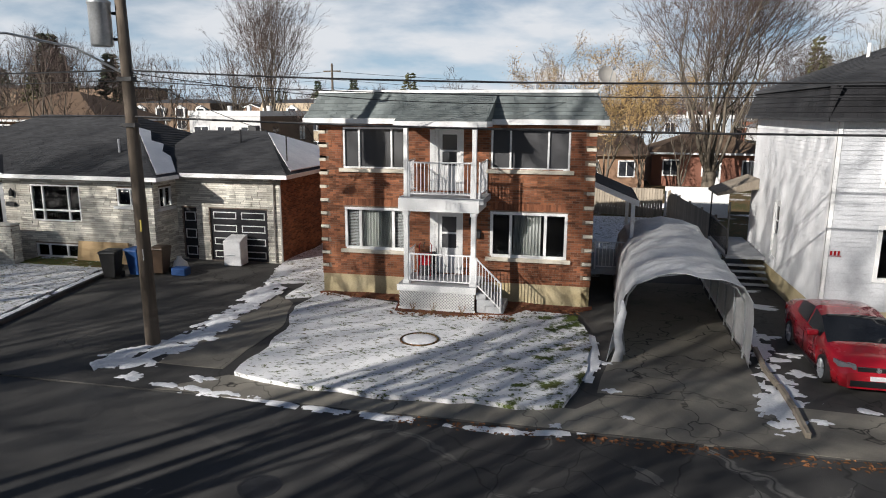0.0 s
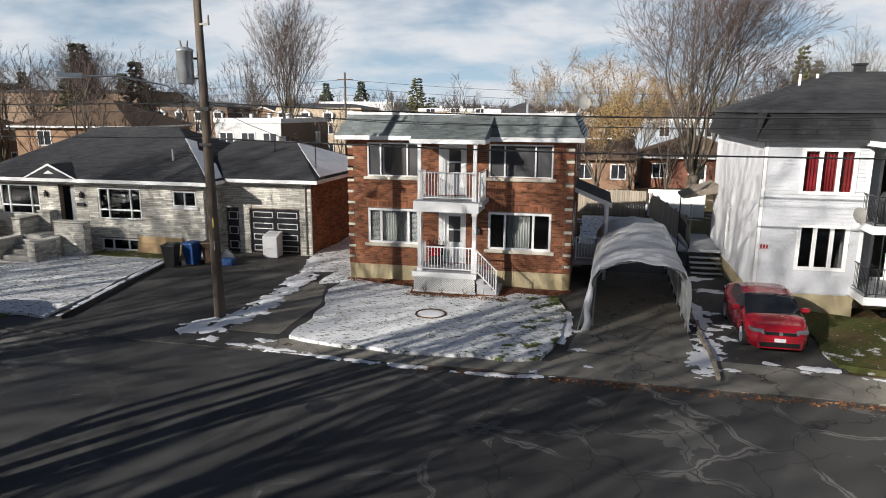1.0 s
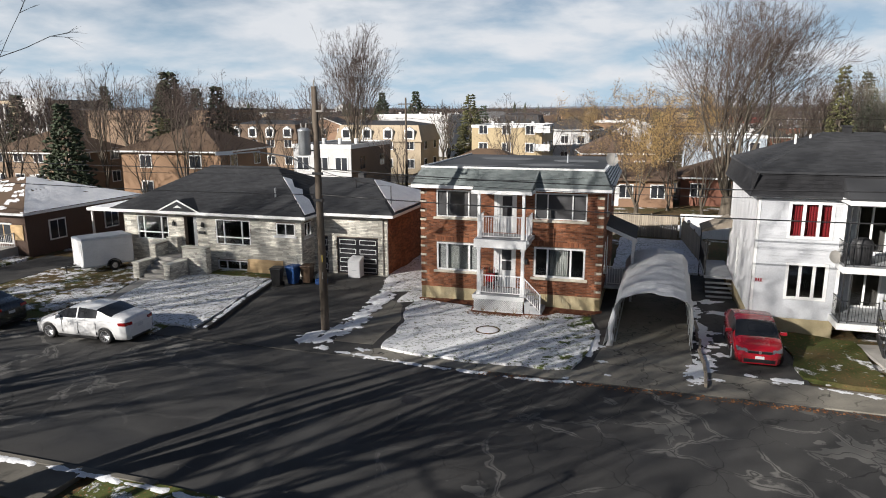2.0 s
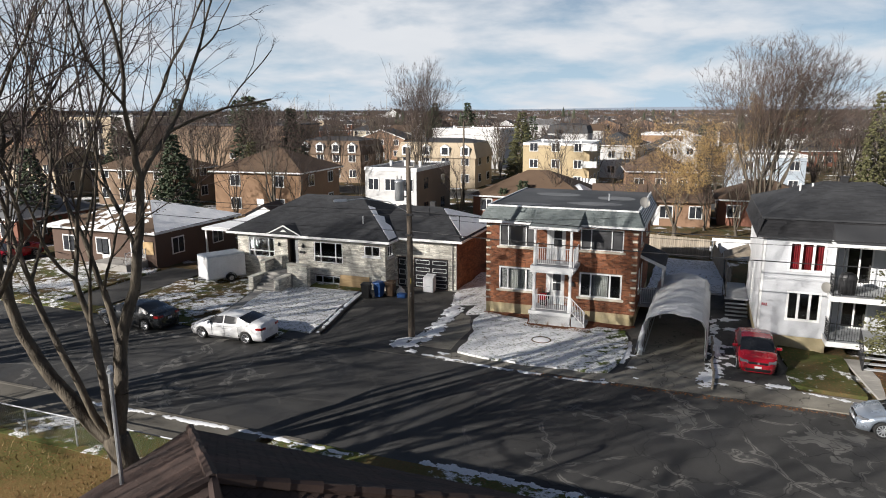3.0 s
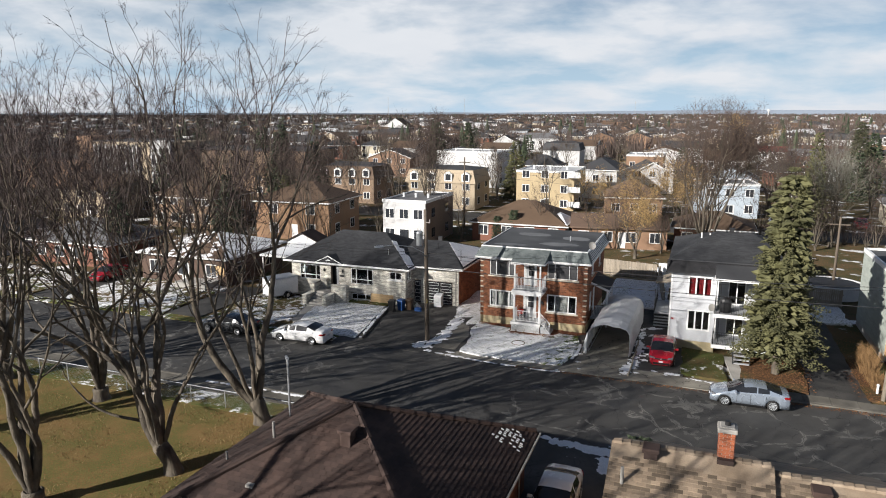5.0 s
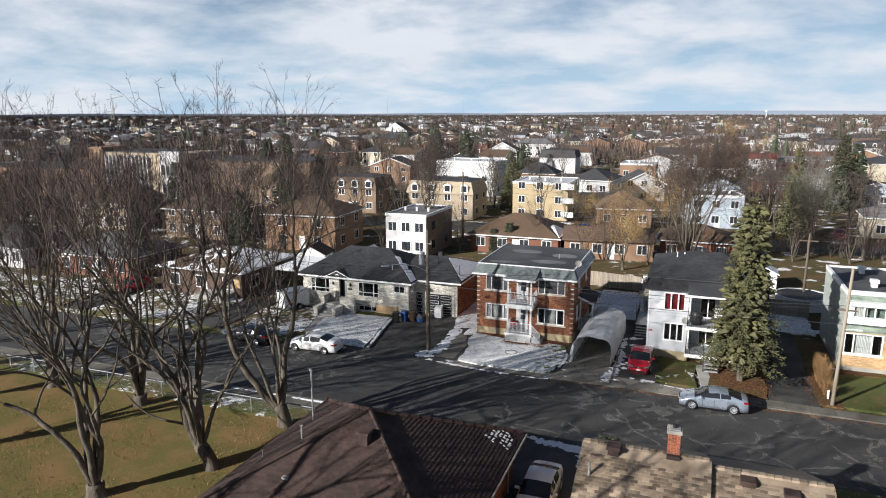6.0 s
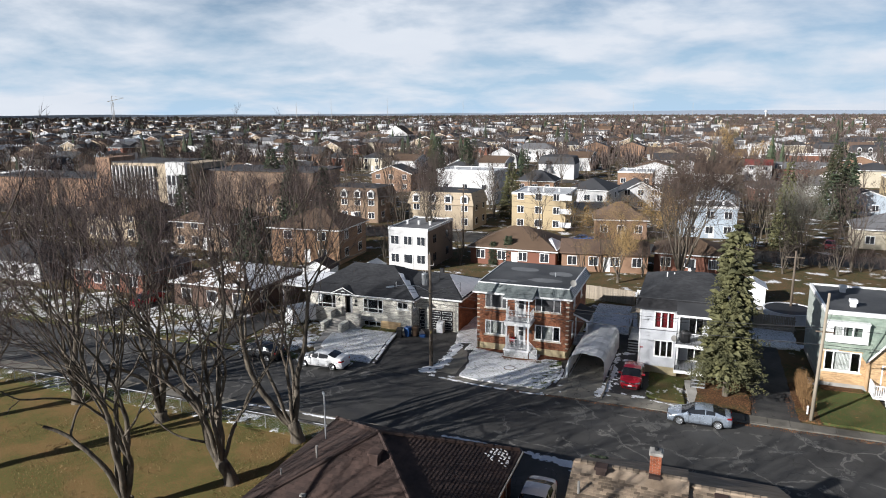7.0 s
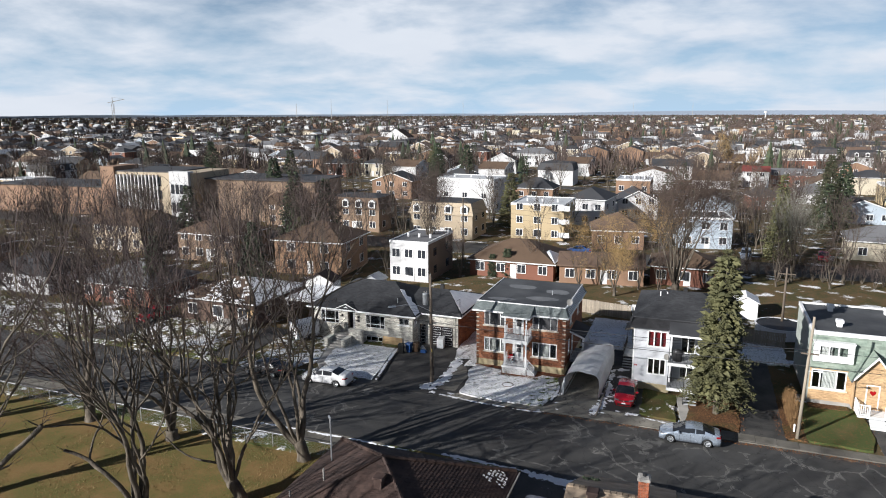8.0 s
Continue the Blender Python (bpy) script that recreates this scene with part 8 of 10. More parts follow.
def shed(x, y, rz, w, d, h, wall_mat, roof_mat, label):
    s = thing("shed", pose(x, y, -0.22, 0, 0, rz), label, "shed", "garden sheds")
    part("wall", Geo().hull8([(-w / 2, -d / 2, 0), (w / 2, -d / 2, 0), (w / 2, d / 2, 0), (-w / 2, d / 2, 0)], [(-w / 2, -d / 2, h), (w / 2, -d / 2, h), (w / 2, d / 2, h), (-w / 2, d / 2, h)]), wall_mat, s)
    part("gable", Geo().hull8([(-w / 2, -d / 2, h), (w / 2, -d / 2, h), (0, -d / 2, h + w * 0.25)], [(-w / 2, d / 2, h), (w / 2, d / 2, h), (0, d / 2, h + w * 0.25)]), wall_mat, s)
    for k in (-1, 1):
        part("roof", Geo().hull8([(k * (w / 2 + 0.2), -d / 2 - 0.2, h - 0.1), (0, -d / 2 - 0.2, h + w * 0.25), (0, d / 2 + 0.2, h + w * 0.25), (k * (w / 2 + 0.2), d / 2 + 0.2, h - 0.1)], [(k * (w / 2 + 0.2), -d / 2 - 0.2, h), (0, -d / 2 - 0.2, h + w * 0.25 + 0.1), (0, d / 2 + 0.2, h + w * 0.25 + 0.1), (k * (w / 2 + 0.2), d / 2 + 0.2, h)]), roof_mat, s)
    part("door", Geo().box(-0.45, -d / 2 - 0.03, 0.05, 0.45, -d / 2, min(1.9, h - 0.1)), M_WHITE, s)


shed(-28.5, 18.5, 8, 4.0, 3.0, 2.1, M_WHITE, M_SHINGLE_BROWN, "white garden shed with a brown roof behind the bungalow")
shed(-22.0, 21.5, 0, 2.6, 2.4, 2.0, M_GALV, M_GALV, "grey metal garden shed in the back yard")
shed(-3.0, 15.5, 0, 4.6, 3.6, 2.2, M_SIDING, M_SHINGLE_TAN, "small garage with a pale grey roof behind the duplex")
shed(26.0, 27.0, 0, 2.6, 3.0, 2.1, M_WHITE, M_SNOW, "white shed with snow on its roof")
solo("blue_tarpaulin", Geo().loft([[(r * math.cos(t) * (1 + 0.15 * math.sin(4 * t)), r * 0.7 * math.sin(t), z) for t in [6.2832 * q / 14 for q in range(14)]] for z, r in ((0, 1.2), (0.5, 1.1), (0.9, 0.7), (1.0, 0.2))]), M_CAR_BLUE, "heap under a pale blue tarpaulin beside the garage", "tarpaulin", smooth=True, m=pose(-18.6, 20.0, -0.2))


# ---- trees ----
def limb(g, pts, radii, sides):
    """A tapered, bent limb through pts."""
    rings = []
    for i, p in enumerate(pts):
        d = (pts[min(i + 1, len(pts) - 1)] - pts[max(i - 1, 0)]).normalized()
        a = d.cross(Vector((0.31, 0.17, 0.93)) if abs(d.z) < 0.9 else Vector((1, 0.1, 0))).normalized()
        b = d.cross(a)
        rings.append([p + a * (radii[i] * math.cos(6.2832 * k / sides)) + b * (radii[i] * math.sin(6.2832 * k / sides)) for k in range(sides)])
    g.loft(rings, caps=False)


def spike(g, p, q, r):
    """A twig: a three-sided spike."""
    d = (q - p).normalized()
    a = d.orthogonal().normalized()
    b = d.cross(a)
    n = len(g.v)
    g.v += [tuple(p + a * r), tuple(p - a * (r * 0.5) + b * (r * 0.87)), tuple(p - a * (r * 0.5) - b * (r * 0.87)), tuple(q)]
    g.f += [(n, n + 1, n + 3), (n + 1, n + 2, n + 3), (n + 2, n, n + 3)]


def bare_tree(seed, height, trunk_r, fork, stems, lean, counts, up=0.35, twig_r=0.012, spread=0.75, leafy=0, first=0.22, curve=0.0, tip=0.35, forks=0, fill=0.7, keep=0.6):
    """A leafless tree: trunk, stems, and branches down to twigs. Returns the wood, the twigs and leaf places."""
    rng = random.Random(seed)
    wood, twigs, tips = Geo(), Geo(), []

    def rv():
        return Vector((rng.uniform(-1, 1), rng.uniform(-1, 1), rng.uniform(-1, 1)))

    def branch(p, d, length, r, level, taper=0.94):
        n = (14, 6, 4, 3)[min(level, 3)]
        pts, radii, ds = [p.copy()], [r], []
        for i in range(n):
            d = (d + rv() * (0.215, 0.24, 0.26, 0.28)[min(level, 3)] + Vector((0, 0, up * (0.12 if level else 0.06) + (curve if level == 0 else 0)))).normalized()
            p = p + d * (length / n)
            pts.append(p.copy())
            ds.append(d.copy())
            radii.append(max(r * (1 - taper * (i + 1) / n), twig_r * 0.7))
        if level <= 1:
            limb(wood, pts, radii, 8 if level == 0 else 5)
        else:
            limb(twigs, pts, radii, 4 if level == 2 else 3)
        if level >= len(counts):
            tips.append(pts[-1])
            return
        # a stem may part into stout arms of nearly its own size
        if level == 0:
            for k in range(forks):
                i = rng.randint(3, 8)
                side = ds[i].cross(rv()).normalized()
                nd = (ds[i] + side * rng.uniform(0.35, 0.6)).normalized()
                arm(pts[i], nd, length * (1 - i / n) * rng.uniform(0.85, 1.05), radii[i] * 0.72)
        side_shoots(pts, radii, ds, n, length, level, counts[level])

    def arm(p, d, length, r):
        n = 7
        pts, radii, ds = [p.copy()], [r], []
        for i in range(n):
            d = (d + rv() * 0.18 + Vector((0, 0, up * 0.08 + curve))).normalized()
            p = p + d * (length / n)
            pts.append(p.copy())
            ds.append(d.copy())
            radii.append(max(r * (1 - 0.88 * (i + 1) / n), twig_r))
        limb(wood, pts, radii, 6)
        side_shoots(pts, radii, ds, n, length, 0, max(2, int(counts[0] * 0.7)))

    def side_shoots(pts, radii, ds, n, length, level, count):
        start = first if level == 0 else 0.2
        for k in range(count):
            t = start + (1 - start) * (k + rng.random()) / count
            i = min(int(t * n), n - 1)
            q = pts[i].lerp(pts[i + 1], t * n - i)
            side = ds[i].cross(rv()).normalized()
            nd = (ds[i] * (0.62 + 0.2 * rng.random()) + side * spread * (0.6 + 0.6 * rng.random()) + Vector((0, 0, up))).normalized()
            nl = length * rng.uniform(0.34, 0.56) * (1.15 - keep * t)
            nr = max(radii[i] * (0.46 if level == 0 else 0.38), twig_r)
            if level == len(counts) - 1:
                spike(twigs, q, q + nd * max(nl, tip * rng.uniform(0.7, 1.3)), twig_r)
                if leafy and rng.random() < leafy:
                    tips.append(q + nd * nl * rng.random())
            else:
                branch(q, nd, max(nl, 0.5), nr, level + 1)

    base = Vector((0, 0, -0.15))
    top = Vector((0.1 * rng.uniform(-1, 1), 0.1 * rng.uniform(-1, 1), fork))
    limb(wood, [base, Vector((0, 0, 0.15)), Vector((0.02, 0.02, fork * 0.45)), Vector((0.03, 0.01, fork * 0.8)), top + Vector((0, 0, 0.1))], [trunk_r * 1.45, trunk_r * 1.12, trunk_r * 0.95, trunk_r * 1.02, trunk_r * 0.75], 12)
    for k in range(stems):
        a = 6.2832 * (k + 0.5 * rng.random()) / stems
        out = lean * rng.uniform(fill, 1.3)
        d = Vector((math.cos(a) * out, math.sin(a) * out, 1)).normalized()
        branch(top - Vector((0, 0, 0.3)), d, (height - fork) * rng.uniform(0.85, 1.08), trunk_r * rng.uniform(0.36, 0.52) * (1 if stems < 8 else 0.7), 0)
    return wood, twigs, tips


class Crown:
    """Grows a leafless tree by repeated forking inside a crown outline; wood and fine twigs are kept apart."""

    def __init__(self, seed, height, radius, low, thin=0.010, step=1.35, drift=(0, 0, 0), twigs=3, twig_len=0.5, twig_r=0.009, up=0.04, wide=0.72, squat=0.62, kink=0.17, shoots=0.40, tip_z=0.0, coarse=False, forky=0.35):
        self.rng = random.Random(seed)
        self.wood, self.fine, self.tips = Geo(), Geo(), []
        self.height, self.radius, self.low, self.thin, self.step = height, radius, low, thin, step
        self.drift, self.twigs, self.twig_len, self.twig_r = Vector(drift), twigs, twig_len, twig_r
        self.up, self.wide, self.squat, self.kink, self.shoots, self.tip_z, self.coarse, self.forky = up, wide, squat, kink, shoots, tip_z, coarse, forky

    def rv(self):
        r = self.rng
        return Vector((r.uniform(-1, 1), r.uniform(-1, 1), r.uniform(-1, 1)))

    def room(self, p):
        """Outline: below 1 inside; widest at squat of the height, narrow at the foot, domed above."""
        t = (p.z - self.low) / (self.height - self.low)
        if t >= 1:
            return 9.0
        k = self.squat
        w = 0.22 + 0.78 * max(0.0, t / k) ** 0.7 if t < k else math.sqrt(max(0.02, 1 - ((t - k) / (1 - k)) ** 2))
        c = self.drift * max(0.0, t) * 2.5
        return math.hypot(p.x - c.x, p.y - c.y) / (self.radius * w)

    def fill(self, p):
        """Few shoots low down, full above the middle of the crown."""
        return min(1.0, max(0.13, ((p.z - self.low) / (self.height - self.low) - 0.09) / 0.40))

    def twig(self, p, d, length):
        q = p + d * length + Vector((0, 0, self.tip_z * length))
        spike(self.fine, p, q, self.twig_r)
        self.tips.append(q)
        for _ in range(self.twigs - 1):
            s = p.lerp(q, self.rng.uniform(0.25, 0.75))
            e = (d + self.rv() * 0.75 + Vector((0, 0, self.up))).normalized()
            spike(self.fine, s, s + e * length * self.rng.uniform(0.4, 0.75), self.twig_r * 0.75)

    def side(self, d):
        return d.cross(self.rv()).normalized()

    def grow(self, p, d, r, deep=0):
        rng = self.rng
        n = 1 if self.coarse else 5 if r > 0.07 else 3 if r > 0.025 else 2
        length = self.step * rng.uniform(0.65, 1.35) * (1.15 if r > 0.05 else 0.8)
        pts, radii, r1 = [p.copy()], [r], r * 0.86
        for i in range(n):
            over = self.room(p)
            pull = Vector((-p.x, -p.y, 0)) * (0.05 * max(0.0, over - 0.85))
            d = (d + self.rv() * self.kink + Vector((0, 0, self.up)) + self.drift * 0.05 + pull).normalized()
            p = p + d * (length / n)
            pts.append(p.copy())
            radii.append(r + (r1 - r) * (i + 1) / n)
            if r < 0.14 and rng.random() < self.shoots * self.fill(p):
                self.twig(p, (d * 0.35 + self.side(d) + Vector((0, 0, self.up))).normalized(), self.twig_len * rng.uniform(0.7, 1.9))
        limb(self.wood if r > 0.022 else self.fine, pts, radii, 3 if self.coarse else 8 if r > 0.1 else 5 if r > 0.035 else 3)
        if r1 < self.thin or (r < 0.12 and self.room(p) > rng.uniform(0.9, 1.12)) or deep > 26:
            for _ in range(3):
                self.twig(p, (d + self.rv() * 0.55 + Vector((0, 0, self.up))).normalized(), self.twig_len * rng.uniform(0.8, 1.6))
            return
        for i in range(1, n):
            if r < 0.05 and rng.random() < 0.75 * self.fill(p):
                self.twig(pts[i], (d * 0.7 + self.side(d) * 0.8).normalized(), self.twig_len * rng.uniform(0.6, 1.3))
        s = self.side(d)
        if rng.random() > self.forky + (1 - self.forky) * self.fill(p):
            self.grow(p, (d + s * rng.uniform(-0.15, 0.15)).normalized(), r1 * rng.uniform(0.95, 1.0), deep + 1)
            return
        self.grow(p, (d + s * rng.uniform(0.05, 0.22)).normalized(), r1 * rng.uniform(0.88, 0.97), deep + 1)
        self.grow(p, (d - s * self.wide * rng.uniform(0.6, 1.2)).normalized(), r1 * rng.uniform(0.54, 0.76), deep + 1)

    def trunk(self, r, fork, lean=(0, 0)):
        """The bole up to its fork, flared at the foot; returns the fork's place."""
        lx, ly = lean
        at = [(-0.15, 1.5), (0.12, 1.18), (0.45, 1.0), (0.8, 1.02), (1.0, 1.05), (1.12, 0.8)]
        limb(self.wood, [Vector((lx * t * max(t, 0), ly * t * max(t, 0), fork * t)) for t, _ in at], [r * k for _, k in at], 6 if self.coarse else 14)
        return Vector((lx, ly, fork))

    def leader(self, p, azimuth, lean, r):
        a = radians(azimuth)
        # an outward sweep that turns upright
        d0 = Vector((math.cos(a) * lean, math.sin(a) * lean, 1)).normalized()
        keep = 0.5 if lean < 1 else 0.8
        d1 = Vector((d0.x * keep, d0.y * keep, 1)).normalized()
        pts, radii, q = [p - Vector((0, 0, 0.12))], [r * 1.12], p - Vector((0, 0, 0.12))
        for i in range(4):
            q = q + (d0.lerp(d1, i / 3).normalized() + self.rv() * 0.06) * (0.28 * self.step)
            pts.append(q.copy())
            radii.append(r * (1.09 - 0.03 * i))
        limb(self.wood, pts, radii, 4 if self.coarse else 9)
        self.grow(q, d1, r)


def tree_thing(name, m, label, category, wood, twigs, group, bark=None, twig_mat=None):
    t = thing(name, m, label, category, group)
    part("trunk", wood, bark or M_BARK, t, smooth=True)
    part("crown", twigs, twig_mat or M_TWIG, t, "leafless spreading twigs")
    return t


# park maples: two stems parting low, a leaning bole with a hanging limb, a clump of stems, and a coarser one
def maple_kind(seed, height, radius, bole, fork, lean, leaders, thin=0.0088, hanging=None, **more):
    c = Crown(seed, height, radius, fork, thin, step=1.62, **more)
    top = c.trunk(bole, fork, lean)
    for az, out, r in leaders:
        c.leader(top, az, out, r)
    if hanging:
        z, az, r = hanging
        a = radians(az)
        p = top + Vector((math.cos(a) * 0.5, math.sin(a) * 0.5, z))
        d = Vector((math.cos(a), math.sin(a), 0.35))
        pts = [p + d * (0.55 * k) + Vector((0, 0, -0.05 * k * k + 0.012 * k ** 3)) for k in range(7)]
        limb(c.wood, pts, [r * (1 - 0.09 * k) for k in range(7)], 6)
        c.grow(pts[-1], (pts[-1] - pts[-2]).normalized(), r * 0.4)
    return c.wood.mesh("trunk", True), c.fine.mesh("crown")


maple_kinds = [
    maple_kind(172, 22.0, 5.6, 0.42, 1.3, (-0.25, -0.1), ((198, 1.5, 0.24), (30, 0.22, 0.24), (110, 0.42, 0.15), (300, 0.35, 0.13), (240, 0.55, 0.12)), thin=0.0115, shoots=0.16, kink=0.12, up=0.055),
    maple_kind(164, 21.5, 5.5, 0.38, 1.35, (-0.55, -0.15), ((200, 0.55, 0.23), (70, 0.12, 0.21), (300, 0.4, 0.15), (130, 0.35, 0.13), (20, 0.55, 0.12), (235, 0.35, 0.15), (170, 0.22, 0.14)), thin=0.0100, hanging=(1.3, 205, 0.085), forky=0.6, shoots=0.30),
    maple_kind(167, 21.5, 5.8, 0.46, 0.7, (0, 0), ((10, 0.30, 0.19), (85, 0.36, 0.18), (160, 0.22, 0.19), (215, 0.50, 0.17), (290, 0.26, 0.18)), thin=0.0100, forky=0.6, shoots=0.30),
    maple_kind(170, 23.5, 5.2, 0.44, 1.6, (0, 0), ((20, 0.35, 0.22), (140, 0.45, 0.20), (260, 0.3, 0.22), (80, 0.2, 0.18)), 0.020),
]


def maple(kind, x, y, rz, s=1.0, sz=1.0, z=-0.12, label="tall bare maple with upright stems in the park", group="park maples", twig_mat=None):
    t = thing("bare_tree", pose(x, y, z, 0, 0, rz) @ Matrix.Diagonal((s, s, s * sz, 1)), label, "tree", group)
    part("trunk", maple_kinds[kind][0], M_BARK, t)
    part("crown", maple_kinds[kind][1], twig_mat or M_TWIG, t, "leafless spreading twigs")
    return t


# the park row beside the street
maple(0, -5.9, -22.4, 0)
maple(1, -6.75, -28.5, 0)
maple(2, -17.2, -23.2, 70, 0.97)
maple(2, -10.6, -33.0, 20, 0.98)
maple(1, -23.2, -33.6, 10, 0.98)
maple(0, -25.8, -23.0, 300, 0.95)
maple(1, -30.5, -28.0, 40, 0.98)
maple(2, -37.5, -25.5, 160, 0.97)
maple(0, -46.0, -25.0, 210, 0.97)
maple(3, -38.5, -31.0, 330, 0.98)
# dry grass stalks standing in the park
rng = random.Random(44)
stalks = Geo()
for k in range(15000):
    x, y = -2.8 - 26 * rng.random() ** 1.3, rng.uniform(-40, -22.1)
    if noise.noise((x * 0.25, y * 0.25, 2)) + 0.3 * noise.noise((x, y, 5)) < -0.12:
        continue
    h, a = rng.uniform(0.05, 0.16), rng.random() * 6.2832
    c = Vector((x, y, -0.11))
    e = Vector((math.cos(a), math.sin(a), 0)) * 0.02
    stalks.face(c - e, c + e, c + Vector((e.y * 3, -e.x * 3, 0)) + Vector((rng.gauss(0, 0.05), rng.gauss(0, 0.05), h)))
solo("dry_grass", stalks, M_STALK, "dry tan grass stalks standing in the park", "grass", kind="stuff")
# tall trees further back in the park, whose shadows cross the street
for k, x, y, rz, s, sz in ((3, -2.5, -50.5, 15, 1.05, 1.15), (3, -8.2, -47.0, 95, 0.98, 1.1), (3, -13.8, -44.5, 175, 1.0, 1.06), (3, -3.0, -57.0, 60, 1.1, 1.2)):
    maple(k, x, y, rz, s, sz, label="tall bare maple at the back of the park")


# yard trees behind the houses
def yard_tree(seed, height, radius, low, bole, stems, lean, r, **more):
    c = Crown(seed, height, radius, low, **more)
    top = c.trunk(bole, low, (0.1, 0))
    for k in range(stems):
        c.leader(top, 360 * (k + 0.6 * c.rng.random()) / stems, lean * c.rng.uniform(0.15, 1.2), r * c.rng.uniform(0.75, 1.2))
    return c


c = yard_tree(211, 17.0, 5.6, 1.8, 0.36, 13, 0.36, 0.085, thin=0.0100, step=1.5, twigs=3, twig_len=0.8, twig_r=0.011, up=0.045, wide=0.42, squat=0.70, kink=0.09, shoots=0.2)
vase = tree_thing("bare_tree", pose(-19.5, 36.0, -0.25), "tall vase-shaped bare tree behind the bungalow", "tree", c.wood, c.fine, "yard trees", twig_mat=M_TWIG_FAR)
c = yard_tree(212, 17.5, 8.2, 1.6, 0.48, 12, 0.80, 0.13, thin=0.0092, step=1.5, twigs=3, twig_len=0.8, twig_r=0.013, up=0.03, wide=0.6, squat=0.60, kink=0.075, shoots=0.16, drift=(0.3, 0.06, 0.0))
tree_thing("bare_tree", pose(17.5, 33.5, -0.25), "large spreading bare maple in the back yards", "tree", c.wood, c.fine, "yard trees", twig_mat=M_TWIG_TAN)
c = yard_tree(214, 14.0, 4.4, 0.5, 0.30, 9, 0.42, 0.085, thin=0.0125, step=1.4, twigs=3, twig_len=0.8, twig_r=0.014, up=0.05, wide=0.5, squat=0.62, kink=0.12, shoots=0.3)
tree_thing("bare_tree", pose(33.2, 47.5, -0.25), "tall many-stemmed grey bare tree by the back street", "tree", c.wood, c.fine, "yard trees", twig_mat=M_TWIG_GREY)
copy_thing(vase, pose(35.8, 73.0, -0.25, 0, 0, 120) @ Matrix.Diagonal((0.85, 0.85, 0.8, 1)))
copy_thing(vase, pose(-45.5, 40.5, -0.25, 0, 0, 250) @ Matrix.Diagonal((0.85, 0.85, 0.8, 1)))
c = yard_tree(213, 8.5, 3.2, 0.6, 0.14, 7, 0.5, 0.05, thin=0.013, step=1.1, twigs=2, twig_len=0.6, twig_r=0.010, up=0.06, wide=0.5, squat=0.6)
small_bare = tree_thing("bare_tree", pose(-13.7, 34.0, -0.25), "small many-stemmed bare tree by a garden wall", "tree", c.wood, c.fine, "yard trees", twig_mat=M_TWIG_FAR)
for x, y, rz in ((-24.5, 30.5, 40), (-30.0, 26.0, 100), (8.0, 56.0, 200), (-3.0, 38.5, 300), (24.5, 47.0, 20), (38.0, 45.0, 140), (45.0, 44.0, 260), (-37.0, 24.0, 80), (31.0, 44.0, 190), (-45.0, 20.0, 10), (4.5, 33.5, 77), (12.6, 35.5, 10), (7.2, 36.5, 150), (15.5, 33.0, 210)):
    copy_thing(small_bare, pose(x, y, -0.25, 0, 0, rz))
# low brush along the back street
c = yard_tree(215, 3.4, 1.9, 0.1, 0.08, 9, 0.7, 0.03, thin=0.010, step=0.7, twigs=2, twig_len=0.5, twig_r=0.012, up=0.05, wide=0.6, squat=0.6)
brush = tree_thing("shrub", pose(21.5, 47.2, -0.25), "low leafless brown shrub along the back street", "shrub", c.wood, c.fine, "back street brush", twig_mat=M_TWIG_FAR)
rng = random.Random(45)
for k in range(1, 22):
    q = rng.uniform(0.75, 1.2)
    copy_thing(brush, pose(21.5 + k * 1.25, rng.uniform(46.5, 50.2), -0.25, 0, 0, rng.uniform(0, 360)) @ Matrix.Diagonal((q, q, q * 0.9, 1)))



# middling bare trees crowding the yards along the street and behind the bungalows
mid_kinds = []
for i, (h, w_) in enumerate(((12.5, 4.2), (10.5, 3.9), (14.0, 4.4))):
    c = yard_tree(240 + i, h, w_, 1.4, 0.2, 7, 0.5, 0.075, thin=0.0145, step=1.35, twigs=2, twig_len=0.75, twig_r=0.015, up=0.04, wide=0.55, squat=0.58, kink=0.12, shoots=0.2)
    mid_kinds.append(tree_thing("bare_tree", pose(*((-40.5, 36.5, -0.25), (-30.5, 22.0, -0.25), (-50.0, 33.0, -0.25))[i]), "bare brown yard tree among the houses", "tree", c.wood, c.fine, "yard trees", twig_mat=M_TWIG_FAR))
for k, x, y, rz in ((1, -43.5, 15.0, 40), (0, -47.0, 24.0, 200), (2, -58.0, 20.0, 90), (1, -64.0, 12.0, 10), (0, -55.0, 44.0, 300), (2, -72.0, 26.0, 60), (1, -36.0, 45.0, 130), (0, -63.0, 38.0, 250), (1, -80.0, 16.0, 330), (2, -43.0, 48.0, 20), (0, -28.5, 46.0, 75), (1, -68.0, 50.0, 145), (1, 40.5, 50.0, 65), (0, 27.5, 51.0, 185)):
    copy_thing(mid_kinds[k], pose(x, y, -0.25, 0, 0, rz))


def leaves(tips, rng, per, size):
    g = Geo()
    for p in tips:
        for _ in range(per):
            c = p + Vector((rng.gauss(0, 0.28), rng.gauss(0, 0.28), rng.gauss(0, 0.28)))
            a = Vector((rng.uniform(-1, 1), rng.uniform(-1, 1), rng.uniform(-1, 1))).normalized() * size * rng.uniform(0.6, 1.3)
            b = a.orthogonal().normalized() * size * rng.uniform(0.4, 0.8)
            n = a.cross(b).normalized() * size * 0.25
            g.face(c - a, c - b + n, c + a, c + b + n)
    return g


